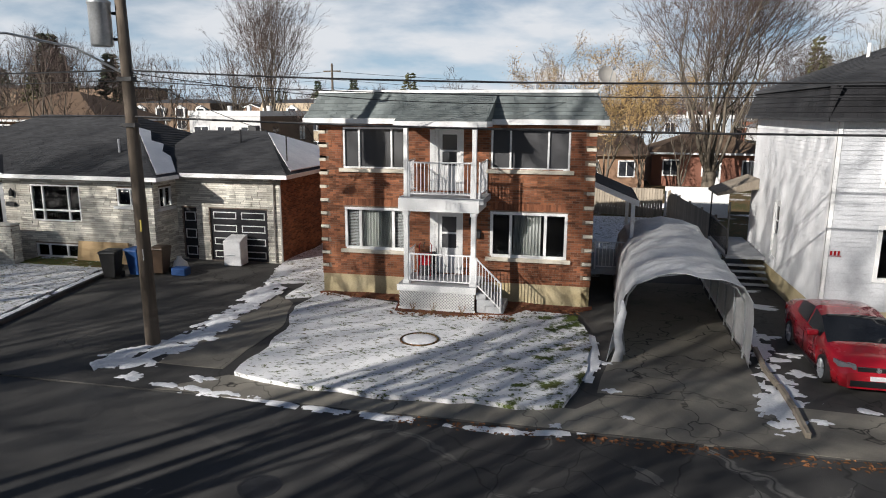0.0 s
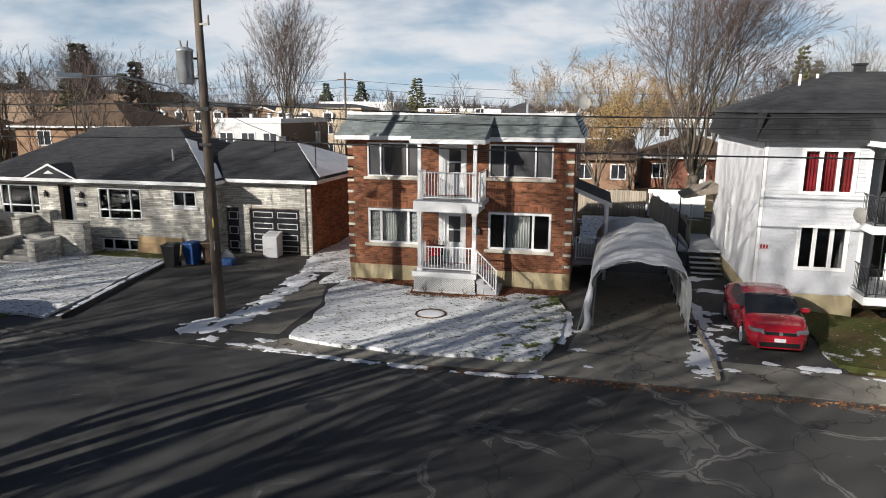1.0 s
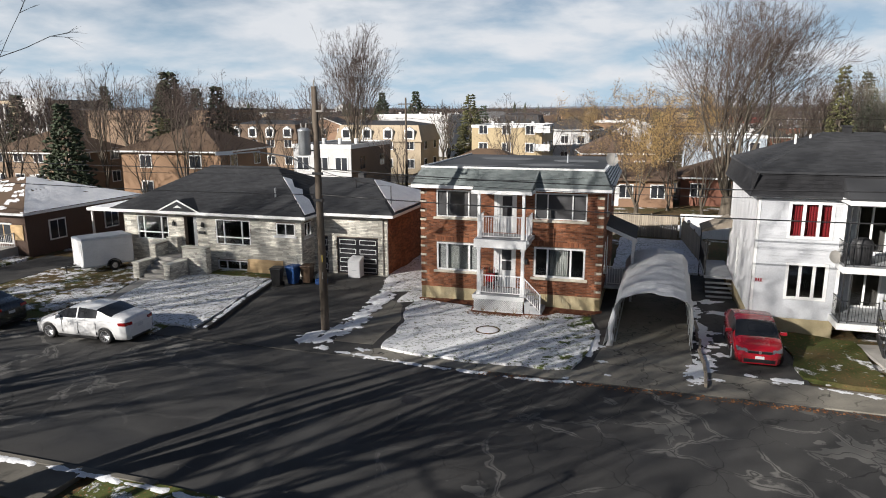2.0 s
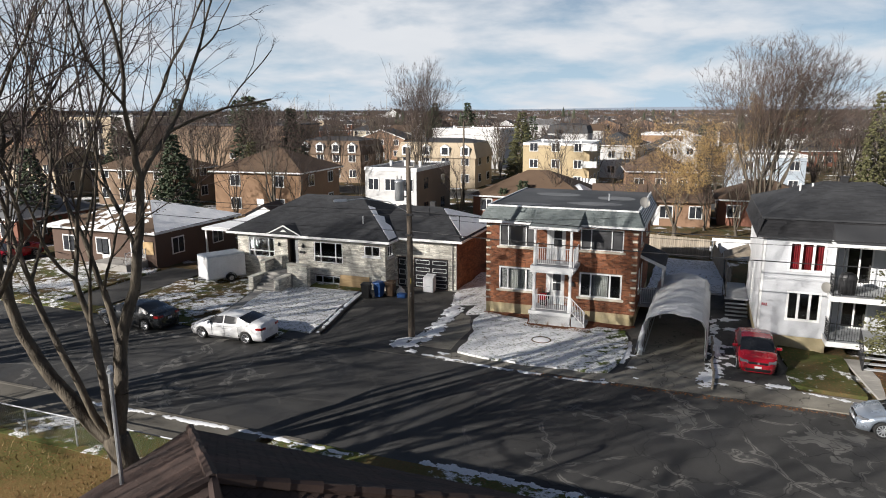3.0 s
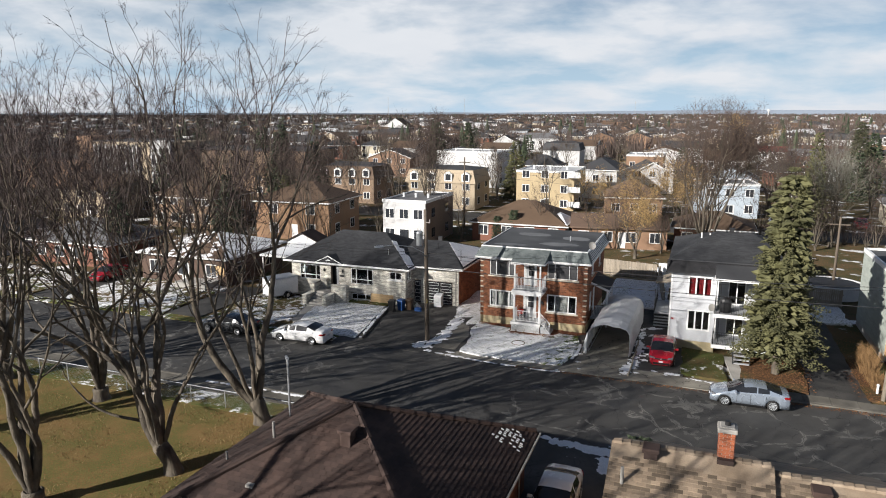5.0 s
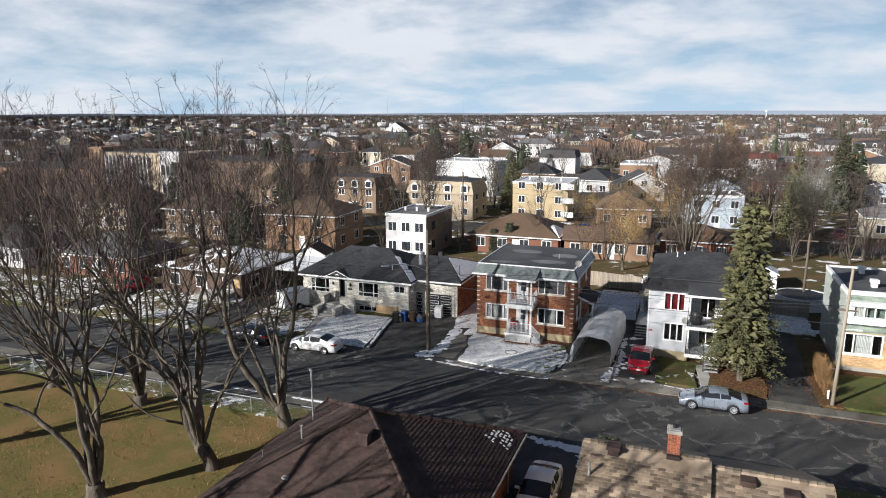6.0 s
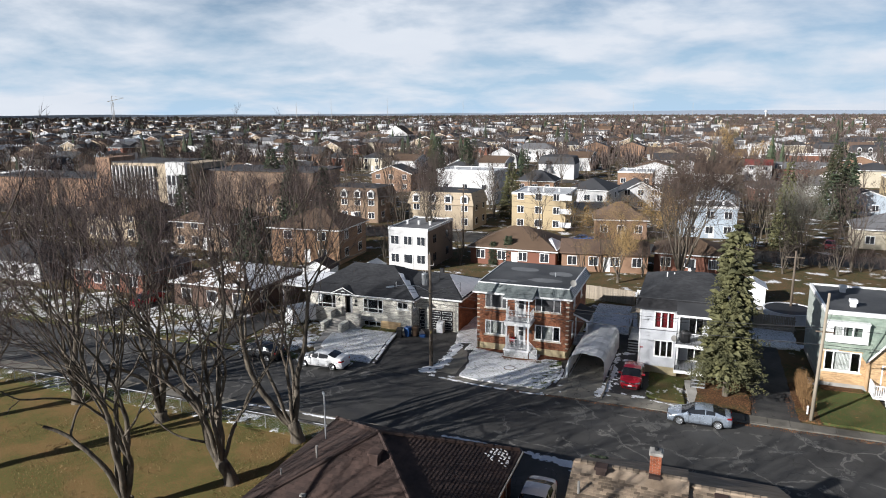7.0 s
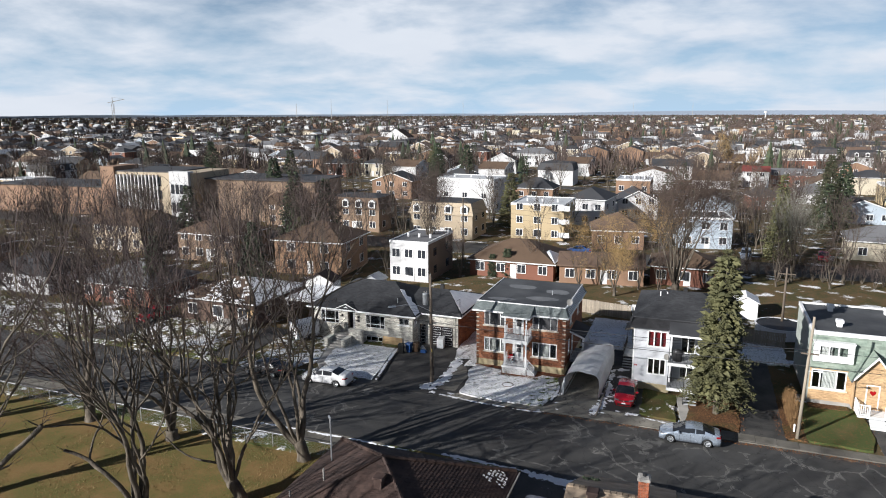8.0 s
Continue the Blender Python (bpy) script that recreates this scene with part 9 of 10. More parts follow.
rng = random.Random(5)
wood, twigs, tips = bare_tree(221, 10.8, 0.2, 1.2, 5, 0.36, (9, 7, 6), 0.36, 0.012, 0.7, leafy=0.75)
gold = thing("golden_tree", pose(9.8, 31.0, -0.25), "slender tree still holding golden-yellow leaves", "tree", "golden trees")
part("trunk", wood, M_BARK, gold, smooth=True)
part("crown", twigs, M_TWIG, gold)
part("foliage", leaves([p for p in tips if rng.random() < 1.45 - p.z / 11], rng, 13, 0.055), M_LEAF_GOLD, gold, "thin golden autumn leaves")["kind"] = "stuff"
copy_thing(gold, pose(14.0, 49.0, -0.25, 0, 0, 140))
copy_thing(gold, pose(30.0, 205.0, -0.25, 0, 0, 70) @ Matrix.Diagonal((1.5, 1.5, 1.5, 1)))


def conifer(seed, height, radius, whorls, per, needles=16, droop=0.35, bare=0.06, size=0.34, power=0.85, clump=0.05):
    """A spruce: trunk, whorls of drooping boughs clad in needle sprays."""
    rng = random.Random(seed)
    wood, g = Geo(), Geo()
    limb(wood, [Vector((0, 0, -0.1)), Vector((0, 0, height * 0.5)), Vector((0, 0, height * 0.97))], [height * 0.018, height * 0.011, 0.01], 8)
    for w in range(whorls):
        t = w / whorls
        z = height * (bare + (1 - bare) * t)
        reach = radius * (1 - t) ** power * rng.uniform(0.86, 1.12) + 0.10
        count = max(4, int(per * (1 - 0.55 * t)))
        for k in range(count):
            a = 6.2832 * (k + rng.random()) / count
            r = reach * rng.uniform(0.78, 1.12)
            out = Vector((math.cos(a), math.sin(a), 0))
            start = Vector((0, 0, z))
            m = max(3, int(needles * (0.35 + 0.65 * r / radius)))
            for i in range(m):
                s = 0.30 + 0.70 * (i + rng.random()) / m
                p = start + out * (r * s) + Vector((0, 0, -droop * r * s * s + 0.30 * r * max(0, s - 0.75)))
                p += Vector((rng.gauss(0, clump), rng.gauss(0, clump), rng.gauss(0, clump * 0.7))) * (1 + r * 0.4)
                side = Vector((-out.y, out.x, 0)) * rng.uniform(-1, 1)
                d = (out * rng.uniform(0.3, 1.0) + side * 0.9 + Vector((0, 0, rng.uniform(-0.35, 0.25)))).normalized()
                L = size * rng.uniform(0.7, 1.35)
                b = d.cross(Vector((0, 0, 1))).normalized() * L * 0.32
                u = Vector((0, 0, L * 0.26))
                n = len(g.v)
                g.v += [tuple(p), tuple(p + d * L * 0.45 + b), tuple(p + d * L), tuple(p + d * L * 0.45 - b), tuple(p + d * L * 0.5 + u), tuple(p + d * L * 0.5 - u)]
                g.f += [(n, n + 1, n + 4), (n + 1, n + 2, n + 4), (n + 2, n + 3, n + 4), (n + 3, n, n + 4), (n + 1, n, n + 5), (n + 2, n + 1, n + 5), (n + 3, n + 2, n + 5), (n, n + 3, n + 5)]
    return wood, g


def conifer_thing(m, wood, g, label, mat, group):
    t = thing("spruce", m, label, "tree", group)
    part("trunk", wood, M_BARK, t, smooth=True)
    part("crown", g, mat, t, "dense drooping needle boughs")
    return t


wood, g = conifer(301, 14.4, 2.85, 25, 12, 92, 0.42, 0.155, 0.155, 0.78, clump=0.062)
_, inner = conifer(306, 13.6, 1.7, 30, 9, 7, 0.38, 0.155, 0.75, 0.8, clump=0.10)
g.add(inner)
conifer_thing(pose(22.2, -4.0, -0.15), wood, g, "large blue-green spruce in the front yard", M_NEEDLE, "front spruce")
wood, g = conifer(302, 14.6, 4.1, 30, 11, 8, 0.25, 0.05, 0.80)
wood_l, g_l = conifer(305, 12.0, 2.7, 15, 8, 4, 0.25, 0.05, 0.95)
far_spruce = (wood_l.mesh("trunk", True), g_l.mesh("crown"))
dark = conifer_thing(pose(-49.8, 45.0, -0.25), wood, g, "tall dark spruce behind the houses", M_NEEDLE_DARK, "dark spruces")
for x, y, rz, s in ((-46.5, 50.5, 40, 0.88), (-70.0, 40.0, 80, 0.8), (52.0, 122.0, 70, 0.9), (-75.0, 75.0, 150, 1.0), (-66.0, 160.0, 20, 1.0), (-48.0, 8.0, 100, 0.62), (-38.0, 16.0, 60, 0.7), (-52.0, 150.0, 10, 1.0), (-90.0, 105.0, 0, 1.0), (-130.0, 120.0, 30, 1.1), (68.0, 116.0, 70, 0.7)):
    copy_thing(dark, pose(x, y, -0.25, 0, 0, rz) @ Matrix.Diagonal((s, s, s, 1)))
wood, g = conifer(307, 15.8, 4.6, 26, 11, 34, 0.30, 0.05, 0.40, 0.85, clump=0.12)
conifer_thing(pose(46.0, 104.0, -0.25), wood, g, "tall ragged olive-green spruce beyond the back street", M_NEEDLE_OLIVE, "dark spruces")
wood, g = conifer(303, 11.4, 2.6, 28, 11, 8, 0.28, 0.05, 0.5)
blue = conifer_thing(pose(-18.6, 81.5, -0.25) @ Matrix.Diagonal((1.2, 1.2, 1.06, 1)), wood, g, "pale blue-green spruce beside a yellow building", M_NEEDLE, "pale spruces")
copy_thing(blue, pose(-40.0, 31.5, -0.25) @ Matrix.Diagonal((0.72, 0.72, 0.72, 1)))
copy_thing(blue, pose(-80.0, 190.0, -0.25))
copy_thing(blue, pose(33.0, 64.0, -0.25) @ Matrix.Diagonal((0.8, 0.8, 1.22, 1)))
wood, g = conifer(304, 3.6, 0.62, 22, 10, 7, 0.0, 0.02, 0.28, 0.45)
cedar = conifer_thing(pose(-9.2, 36.2, -0.25), wood, g, "narrow clipped cedar by a brick bungalow", M_NEEDLE_DARK, "cedars")
for x, y, s in ((-7.0, 36.8, 1.25), (51.0, 62.5, 1.2), (54.5, 62.0, 1.4), (14.9, -24.6, 1.15)):
    copy_thing(cedar, pose(x, y, -0.25) @ Matrix.Diagonal((s, s, s, 1)))

# dry hedge and shrubs beside the driveway
for i, (x, y, h, r) in enumerate(((27.9, -3.4, 2.6, 0.75), (27.8, -2.0, 2.4, 0.7), (28.0, -4.9, 1.5, 0.7), (28.0, -0.6, 2.0, 0.7))):
    rng = random.Random(60 + i)
    s = Geo()
    for k in range(420):
        a, b = rng.random() * 6.2832, math.sqrt(rng.random())
        p = Vector((r * b * 0.45 * math.cos(a), r * b * 0.45 * math.sin(a), h * 0.55 * rng.random()))
        q = p + Vector((math.cos(a) * r * 0.6 * rng.random(), math.sin(a) * r * 0.6 * rng.random(), h * 0.45 * rng.uniform(0.5, 1.0)))
        spike(s, p, q, 0.016)
    solo("dry_shrub", s, M_SHRUB, "dry orange-brown shrub beside the driveway", "shrub", "dry shrubs", m=pose(x, y, -0.1))


# ---- houses behind ----
def tone(name, c, rough=0.8):
    return surf(name, tuple(x * 0.82 for x in c), c, rough, 0.35, 6, 0.1)


F_WHITE = tone("far_white_siding", (0.56, 0.555, 0.55))
F_CREAM = tone("far_cream_siding", (0.52, 0.46, 0.35))
F_YELLOW = tone("far_yellow_brick", (0.45, 0.355, 0.215))
F_ORANGE = tone("far_orange_brick", (0.27, 0.165, 0.105))
F_RED = tone("far_red_brick", (0.20, 0.085, 0.055))
F_BROWN = tone("far_brown_siding", (0.24, 0.165, 0.11))
F_TAN = tone("far_tan_siding", (0.42, 0.34, 0.24))
F_BLUE = tone("far_blue_grey_siding", (0.42, 0.48, 0.54))
F_DARK_BRICK = tone("dark_brown_brick", (0.10, 0.062, 0.045))
F_HOUSE_BRICK = tone("warm_orange_brick", (0.28, 0.17, 0.10))
R_DARK = tone("far_dark_roof", (0.055, 0.056, 0.06))
R_BROWN = tone("far_brown_roof", (0.13, 0.085, 0.055))
R_GREY = tone("far_grey_roof", (0.16, 0.16, 0.165))
R_WHITE = tone("far_white_roof", (0.52, 0.53, 0.54))
R_RED = tone("far_red_roof", (0.20, 0.05, 0.04))
R_ORANGE = tone("far_orange_brown_roof", (0.15, 0.10, 0.072))


def pane_set(parent, face, length, z0, storeys, step, every, ww=1.2, wh=1.2, arch=False):
    """Rows of framed windows on a far wall, each with its own pane."""
    n = max(1, int(length / every))
    for s in range(storeys):
        for i in range(n):
            x = length * (i + 0.5) / n
            z = z0 + s * step
            g = Geo().box(x - ww / 2 - 0.10, -0.05, z - 0.10, x + ww / 2 + 0.10, 0.05, z + wh + 0.10)
            k = len(g.f)
            g.box(x - ww / 2, -0.065, z, x - 0.04, -0.045, z + wh).box(x + 0.04, -0.065, z, x + ww / 2, -0.045, z + wh)
            me = g.mesh("window")
            me.materials.append(M_WHITE)
            me.materials.append(M_FAR_GLASS)
            for q in list(me.polygons)[k:]:
                q.material_index = 1
            part("window", me, M_WHITE, parent, m=face)


def far_house(x, y, w, d, h, rz, roof, wall_mat, roof_mat, label, storeys=2, rise=1.6, every=3.2, base=1.0, step=2.7, group="houses behind", dormers=0, trim=None):
    """A house whose front (its -y side) is centred on x, y. roof: hip, gable, side, flat or mansard."""
    hs = thing("house", pose(x, y, -0.3, 0, 0, rz), label, "house", group)
    trim = trim or M_WHITE
    part("wall", Geo().box(-w / 2, 0, 0, w / 2, d, h), wall_mat, hs)
    o = 0.45
    if roof == "flat":
        part("roof", Geo().box(-w / 2 + 0.12, 0.12, h, w / 2 - 0.12, d - 0.12, h + 0.12), roof_mat, hs)
        part("parapet", Geo().box(-w / 2 - 0.06, -0.06, h - 0.12, w / 2 + 0.06, 0.14, h + 0.28).box(-w / 2 - 0.06, 0.14, h - 0.12, -w / 2 + 0.14, d + 0.06, h + 0.28).box(w / 2 - 0.14, 0.14, h - 0.12, w / 2 + 0.06, d + 0.06, h + 0.28).box(-w / 2 + 0.14, d - 0.14, h - 0.12, w / 2 - 0.14, d + 0.06, h + 0.28), trim, hs)
        for k in range(3):
            xx = -w / 2 + w * (k + 0.7) / 3.4
            part("roof_vent", Geo().cyl((xx, d * 0.4, h + 0.1), (xx, d * 0.4, h + 0.7), 0.18, 0.22, 8), M_WHITE, hs)
    elif roof == "mansard":
        lo = [(-w / 2 - 0.25, -0.25, h), (w / 2 + 0.25, -0.25, h), (w / 2 + 0.25, d + 0.25, h), (-w / 2 - 0.25, d + 0.25, h)]
        hi = [(-w / 2 + 0.5, 0.5, h + 2.4), (w / 2 - 0.5, 0.5, h + 2.4), (w / 2 - 0.5, d - 0.5, h + 2.4), (-w / 2 + 0.5, d - 0.5, h + 2.4)]
        part("roof", Geo().hull8(lo, hi), roof_mat, hs)
        part("roof_top", Geo().hull8([(x_, y_, z_ + 0.003) for x_, y_, z_ in hi], [(-w / 4, d / 2, h + 3.0), (w / 4, d / 2, h + 3.0), (w / 4, d / 2 + 0.1, h + 3.0), (-w / 4, d / 2 + 0.1, h + 3.0)]), R_DARK, hs)
        for k in range(dormers):
            xx = -w / 2 + w * (k + 0.5) / dormers
            dm_ = part("dormer", Geo().along_y([(xx - 0.75, h + 0.35), (xx + 0.75, h + 0.35), (xx + 0.75, h + 1.7), (xx, h + 2.15), (xx - 0.75, h + 1.7)], -0.22, 0.9), M_WHITE, hs)
            part("pane", Geo().box(xx - 0.5, -0.25, h + 0.55, xx + 0.5, -0.215, h + 1.65), M_FAR_GLASS, dm_)
    elif roof == "hip":
        k = min(w, d) / 2 + o
        rx, ry = max(w / 2 + o - k, 0.02), max(d / 2 + o - k, 0.02)
        a, b = ((-rx, d / 2, h + rise), (rx, d / 2, h + rise)) if w >= d else ((0, d / 2 - ry, h + rise), (0, d / 2 + ry, h + rise))
        g = Geo()
        c = [(-w / 2 - o, -o, h), (w / 2 + o, -o, h), (w / 2 + o, d + o, h), (-w / 2 - o, d + o, h)]
        for q in ([c[0], c[1], b, a], [c[1], c[2], b], [c[2], c[3], a, b], [c[3], c[0], a]) if w >= d else ([c[0], c[1], a], [c[1], c[2], b, a], [c[2], c[3], b], [c[3], c[0], a, b]):
            g.face(*q)
        g.face(*reversed(c))
        part("roof", g, roof_mat, hs)
        part("fascia", Geo().box(-w / 2 - o - 0.02, -o - 0.04, h - 0.16, w / 2 + o + 0.02, -o - 0.01, h).box(w / 2 + o, -o, h - 0.16, w / 2 + o + 0.03, d + o, h).box(-w / 2 - o - 0.03, -o, h - 0.16, -w / 2 - o, d + o, h), trim, hs)
    else:
        along = roof == "side"
        if along:
            prof = [(-o, h - 0.15), (d / 2, h + rise - 0.15), (d + o, h - 0.15), (d + o, h + 0.05), (d / 2, h + rise + 0.05), (-o, h + 0.05)]
            part("roof", Geo().along_x(prof, -w / 2 - 0.3, w / 2 + 0.3), roof_mat, hs)
            part("gable", Geo().along_x([(0, h - 0.02), (d, h - 0.02), (d / 2, h + rise * (1 - 0.02))], -w / 2, w / 2), wall_mat, hs)
        else:
            prof = [(-w / 2 - o, h - 0.15), (0, h + rise - 0.15), (w / 2 + o, h - 0.15), (w / 2 + o, h + 0.05), (0, h + rise + 0.05), (-w / 2 - o, h + 0.05)]
            part("roof", Geo().along_y(prof, -0.3, d + 0.3), roof_mat, hs)
            part("gable", Geo().along_y([(-w / 2, h - 0.02), (w / 2, h - 0.02), (0, h + rise * 0.98)], 0, d), wall_mat, hs)
            part("barge_board", Geo().along_y([(-w / 2 - o, h - 0.17), (0, h + rise - 0.17), (0, h + rise + 0.06), (-w / 2 - o, h + 0.06)], -0.34, -0.30), trim, hs)
            part("barge_board", Geo().along_y([(w / 2 + o, h - 0.17), (w / 2 + o, h + 0.06), (0, h + rise + 0.06), (0, h + rise - 0.17)], -0.34, -0.30), trim, hs)
    pane_set(hs, facing(-w / 2, 0, "south"), w, base, storeys, step, every)
    if group != "houses of the town":
        pane_set(hs, facing(w / 2, 0, "east"), d, base, storeys, step, 4.0)
    part("door", Geo().box(-0.1, -0.05, 0.15, 0.85, 0.02, 2.2), M_WHITE, hs)
    return hs


far_house(18.6, 39.5, 9.5, 8.0, 2.9, 0, "hip", F_RED, R_BROWN, "low red brick house behind the large bare maple", storeys=1, rise=1.8, every=3.0)
# placed by their corners: front centre, width, depth, wall height
wh2 = far_house(-20.0, 29.0, 6.2, 10.5, 5.9, 0, "flat", F_WHITE, R_GREY, "white two-storey flat-roofed house behind the bungalow", every=2.0)
part("side_cladding", Geo().box(3.1, 0.15, 0.1, 3.16, 10.4, 5.75), F_BROWN, wh2, "brown boards on the side wall")
far_house(-36.5, 27.5, 11.5, 10.0, 5.4, 4, "hip", F_HOUSE_BRICK, R_BROWN, "orange brick two-storey house with brown hip roof", rise=2.4, every=4.5)
far_house(-48.8, 65.0, 12.5, 9.0, 4.8, 0, "mansard", F_BROWN, R_BROWN, "brown mansard house with white dormers", dormers=4, every=2.8)
far_house(-28.2, 63.5, 13.5, 9.0, 4.8, 0, "mansard", F_TAN, F_TAN, "tan mansard house with arched white dormers", dormers=4, every=2.8)
yel = far_house(-9.7, 68.5, 10.6, 12.0, 6.9, 0, "flat", F_YELLOW, R_WHITE, "yellow brick three-storey flat-roofed apartment house", storeys=3, every=3.4, base=0.7, step=2.6)
for s in range(3):
    part("balcony", Geo().box(4.2, -1.3, 0.9 + s * 2.6, 6.6, 0, 1.05 + s * 2.6).box(4.2, -1.3, 1.05 + s * 2.6, 6.6, -1.26, 1.9 + s * 2.6), M_WHITE, yel, "white balcony")
hb = far_house(-6.2, 36.0, 13.0, 10.5, 2.7, 0, "hip", F_RED, R_BROWN, "low red brick bungalow with brown hip roof", storeys=1, rise=2.6, every=3.2)
part("snow", Geo().hull8([(4.0, 2.0, 3.40), (6.8, -0.2, 2.80), (6.8, 6.0, 2.80), (5.0, 4.2, 3.9)], [(4.0, 2.0, 3.48), (6.8, -0.2, 2.86), (6.8, 6.0, 2.86), (5.0, 4.2, 3.98)]), M_SNOW, hb, "snow on the shaded roof slope")
far_house(7.2, 36.6, 12.0, 7.0, 2.8, 8, "side", F_ORANGE, R_ORANGE, "low orange brick building with a flat-pitched brown roof", storeys=1, rise=1.3, every=3.0)
far_house(6.6, 63.5, 9.0, 9.0, 3.6, 10, "hip", F_ORANGE, R_ORANGE, "brick bungalow with an orange-brown hip roof", storeys=1, rise=2.8, every=2.4, base=1.3)
far_house(-35.6, 100.0, 15.5, 11.0, 8.2, -4, "flat", F_WHITE, R_WHITE, "long white flat-roofed building", every=4.0)
far_house(6.8, 101.0, 9.0, 10.0, 4.2, 12, "gable", F_WHITE, R_DARK, "white gabled house with dark roof", rise=2.6, every=3)
far_house(-3.4, 88.0, 8.5, 11.0, 6.0, -6, "hip", F_WHITE, R_DARK, "white two-storey house with dark hip roof", rise=2.2, every=2.8)
far_house(-24.8, 130.0, 11.0, 9.0, 3.2, 0, "hip", F_ORANGE, R_DARK, "brick bungalow with dark hip roof", storeys=1, rise=2.8, every=3)
far_house(3.0, 128.0, 9.0, 12.0, 6.5, 0, "flat", F_ORANGE, R_WHITE, "orange brick block with white roof edge", every=3)
far_house(21.4, 69.5, 9.2, 9.0, 5.6, 8, "flat", F_BLUE, R_GREY, "pale blue-grey two-storey house behind a bare tree", every=2.4)
far_house(10.2, 201.0, 14.0, 9.0, 5.2, 5, "side", F_WHITE, R_DARK, "long white house with dark roof", rise=2.2, every=3)
far_house(37.0, 183.0, 8.0, 9.0, 5.4, -5, "side", F_WHITE, R_RED, "white house under a red roof", rise=1.4, every=3)
far_house(50.0, 188.0, 16.0, 9.0, 4.0, 0, "side", F_RED, R_GREY, "long grey-roofed brick building", rise=1.8, every=3)
far_house(36.0, 128.0, 7.0, 8.0, 3.4, 10, "hip", F_RED, R_DARK, "small red brick house with dark roof", storeys=1, rise=2.4, every=2.4)
far_house(50.5, 67.5, 13.0, 9.0, 3.4, -4, "hip", F_CREAM, R_GREY, "cream bungalow with grey hip roof", storeys=1, rise=2.2, every=3.4)
far_house(54.0, 110.0, 12.0, 9.0, 3.0, 6, "gable", F_BLUE, R_DARK, "blue-grey gabled house on a corner lot", storeys=1, rise=2.4, every=3)
far_house(-52.0, 244.0, 19.0, 10.0, 6.0, 2, "hip", F_WHITE, R_GREY, "white two-storey house among bare trees", rise=2.4, every=3)
far_house(-88.0, 217.0, 8.0, 9.0, 5.0, 0, "gable", F_WHITE, R_BROWN, "white gabled house with small windows", rise=3.0, every=2.6)
far_house(-56.0, 206.0, 12.0, 9.0, 5.0, 4, "gable", F_WHITE, R_DARK, "white gabled house with dark roof", rise=3.4, every=3)
far_house(-189.0, 392.0, 18.0, 12.0, 7.0, 0, "gable", F_WHITE, R_BROWN, "large white gabled house far off", rise=6.0, every=4)
far_house(62.0, 256.0, 18.0, 10.0, 4.4, 0, "flat", F_RED, R_GREY, "low red brick block with a flat grey roof", storeys=1, every=4)
# left along the street
def snow_cover(parent, p0, p1, r0, r1, seed, cover=0.0, n=46):
    """Thin uneven snow on a roof slope between an eave p0 p1 and a ridge r0 r1, melted through in places."""
    p0, p1, r0, r1 = (Vector(q) for q in (p0, p1, r0, r1))
    up = (p1 - p0).cross(r0 - p0).normalized()
    up = up if up.z > 0 else -up
    g, index = Geo(), {}
    rows = max(8, int(n * (r0 - p0).length / (p1 - p0).length))
    level = {}
    for i in range(n + 1):
        for j in range(rows + 1):
            a, b = i / n, j / rows
            c = p0.lerp(p1, a).lerp(r0.lerp(r1, a), b)
            h = cover + 0.5 * noise.noise((c.x * 0.5, c.y * 0.5, seed)) + 0.35 * noise.noise((c.x * 1.6, c.y * 1.6, c.z + seed)) + 0.25 * noise.noise((c.x * 4.5, c.y * 4.5, c.z * 4 + seed))
            level[i, j] = (h, c + up * (0.012 + 0.03 * max(-1.2, min(1.0, h * 2.5))))
    for i in range(n):
        for j in range(rows):
            quad = ((i, j), (i + 1, j), (i + 1, j + 1), (i, j + 1))
            if max(level[q][0] for q in quad) > -0.05:
                for q in quad:
                    if q not in index:
                        index[q] = len(g.v)
                        g.v.append(tuple(level[q][1]))
                g.f.append(tuple(index[q] for q in quad))
    return part("snow", g, M_SNOW, parent, "patchy old snow on a roof slope", smooth=True)


lb = far_house(-33.4, 2.3, 11.0, 9.8, 3.05, 0, "hip", F_DARK_BRICK, R_BROWN, "low dark brick bungalow with snow on its roof", storeys=1, rise=1.7, every=3.4)
snow_cover(lb, (5.93, -0.40, 3.06), (5.93, 10.2, 3.06), (0.75, 4.7, 4.74), (0.75, 5.1, 4.74), 3, 0.22)
snow_cover(lb, (-5.9, -0.43, 3.06), (5.9, -0.43, 3.06), (-0.55, 4.8, 4.73), (0.55, 4.8, 4.73), 5, -0.22)
part("plywood_panel", Geo().box(3.6, -0.06, 1.2, 5.3, 0.0, 2.2), M_PLY, lb, "bare plywood panel over the porch wall")
part("porch", Geo().box(0.8, -2.2, 0.0, 4.6, 0.0, 0.75), M_CONCRETE, lb)
railing(lb, (4.5, -2.1, 0.75), (4.5, -0.1, 0.75), 0.9, name="porch_rail")
cp = thing("carport", pose(-23.9, 6.2, -0.25), "flat carport roof with snow beside the brown bungalow", "carport")
part("roof", Geo().box(-2.2, -0.6, 2.75, 2.4, 6.5, 2.95), M_WHITE, cp)
part("snow", Geo().box(-2.0, -0.4, 2.95, 2.2, 6.3, 3.0), M_SNOW, cp)
for x_ in (-2.0, 2.2):
    part("post", Geo().box(x_ - 0.06, -0.4, 0, x_ + 0.06, -0.28, 2.75), M_WHITE, cp)
far_house(-52.0, 4.5, 12.0, 9.0, 2.8, 0, "hip", F_RED, R_GREY, "low red brick bungalow down the street", storeys=1, rise=2.2, every=3.0)
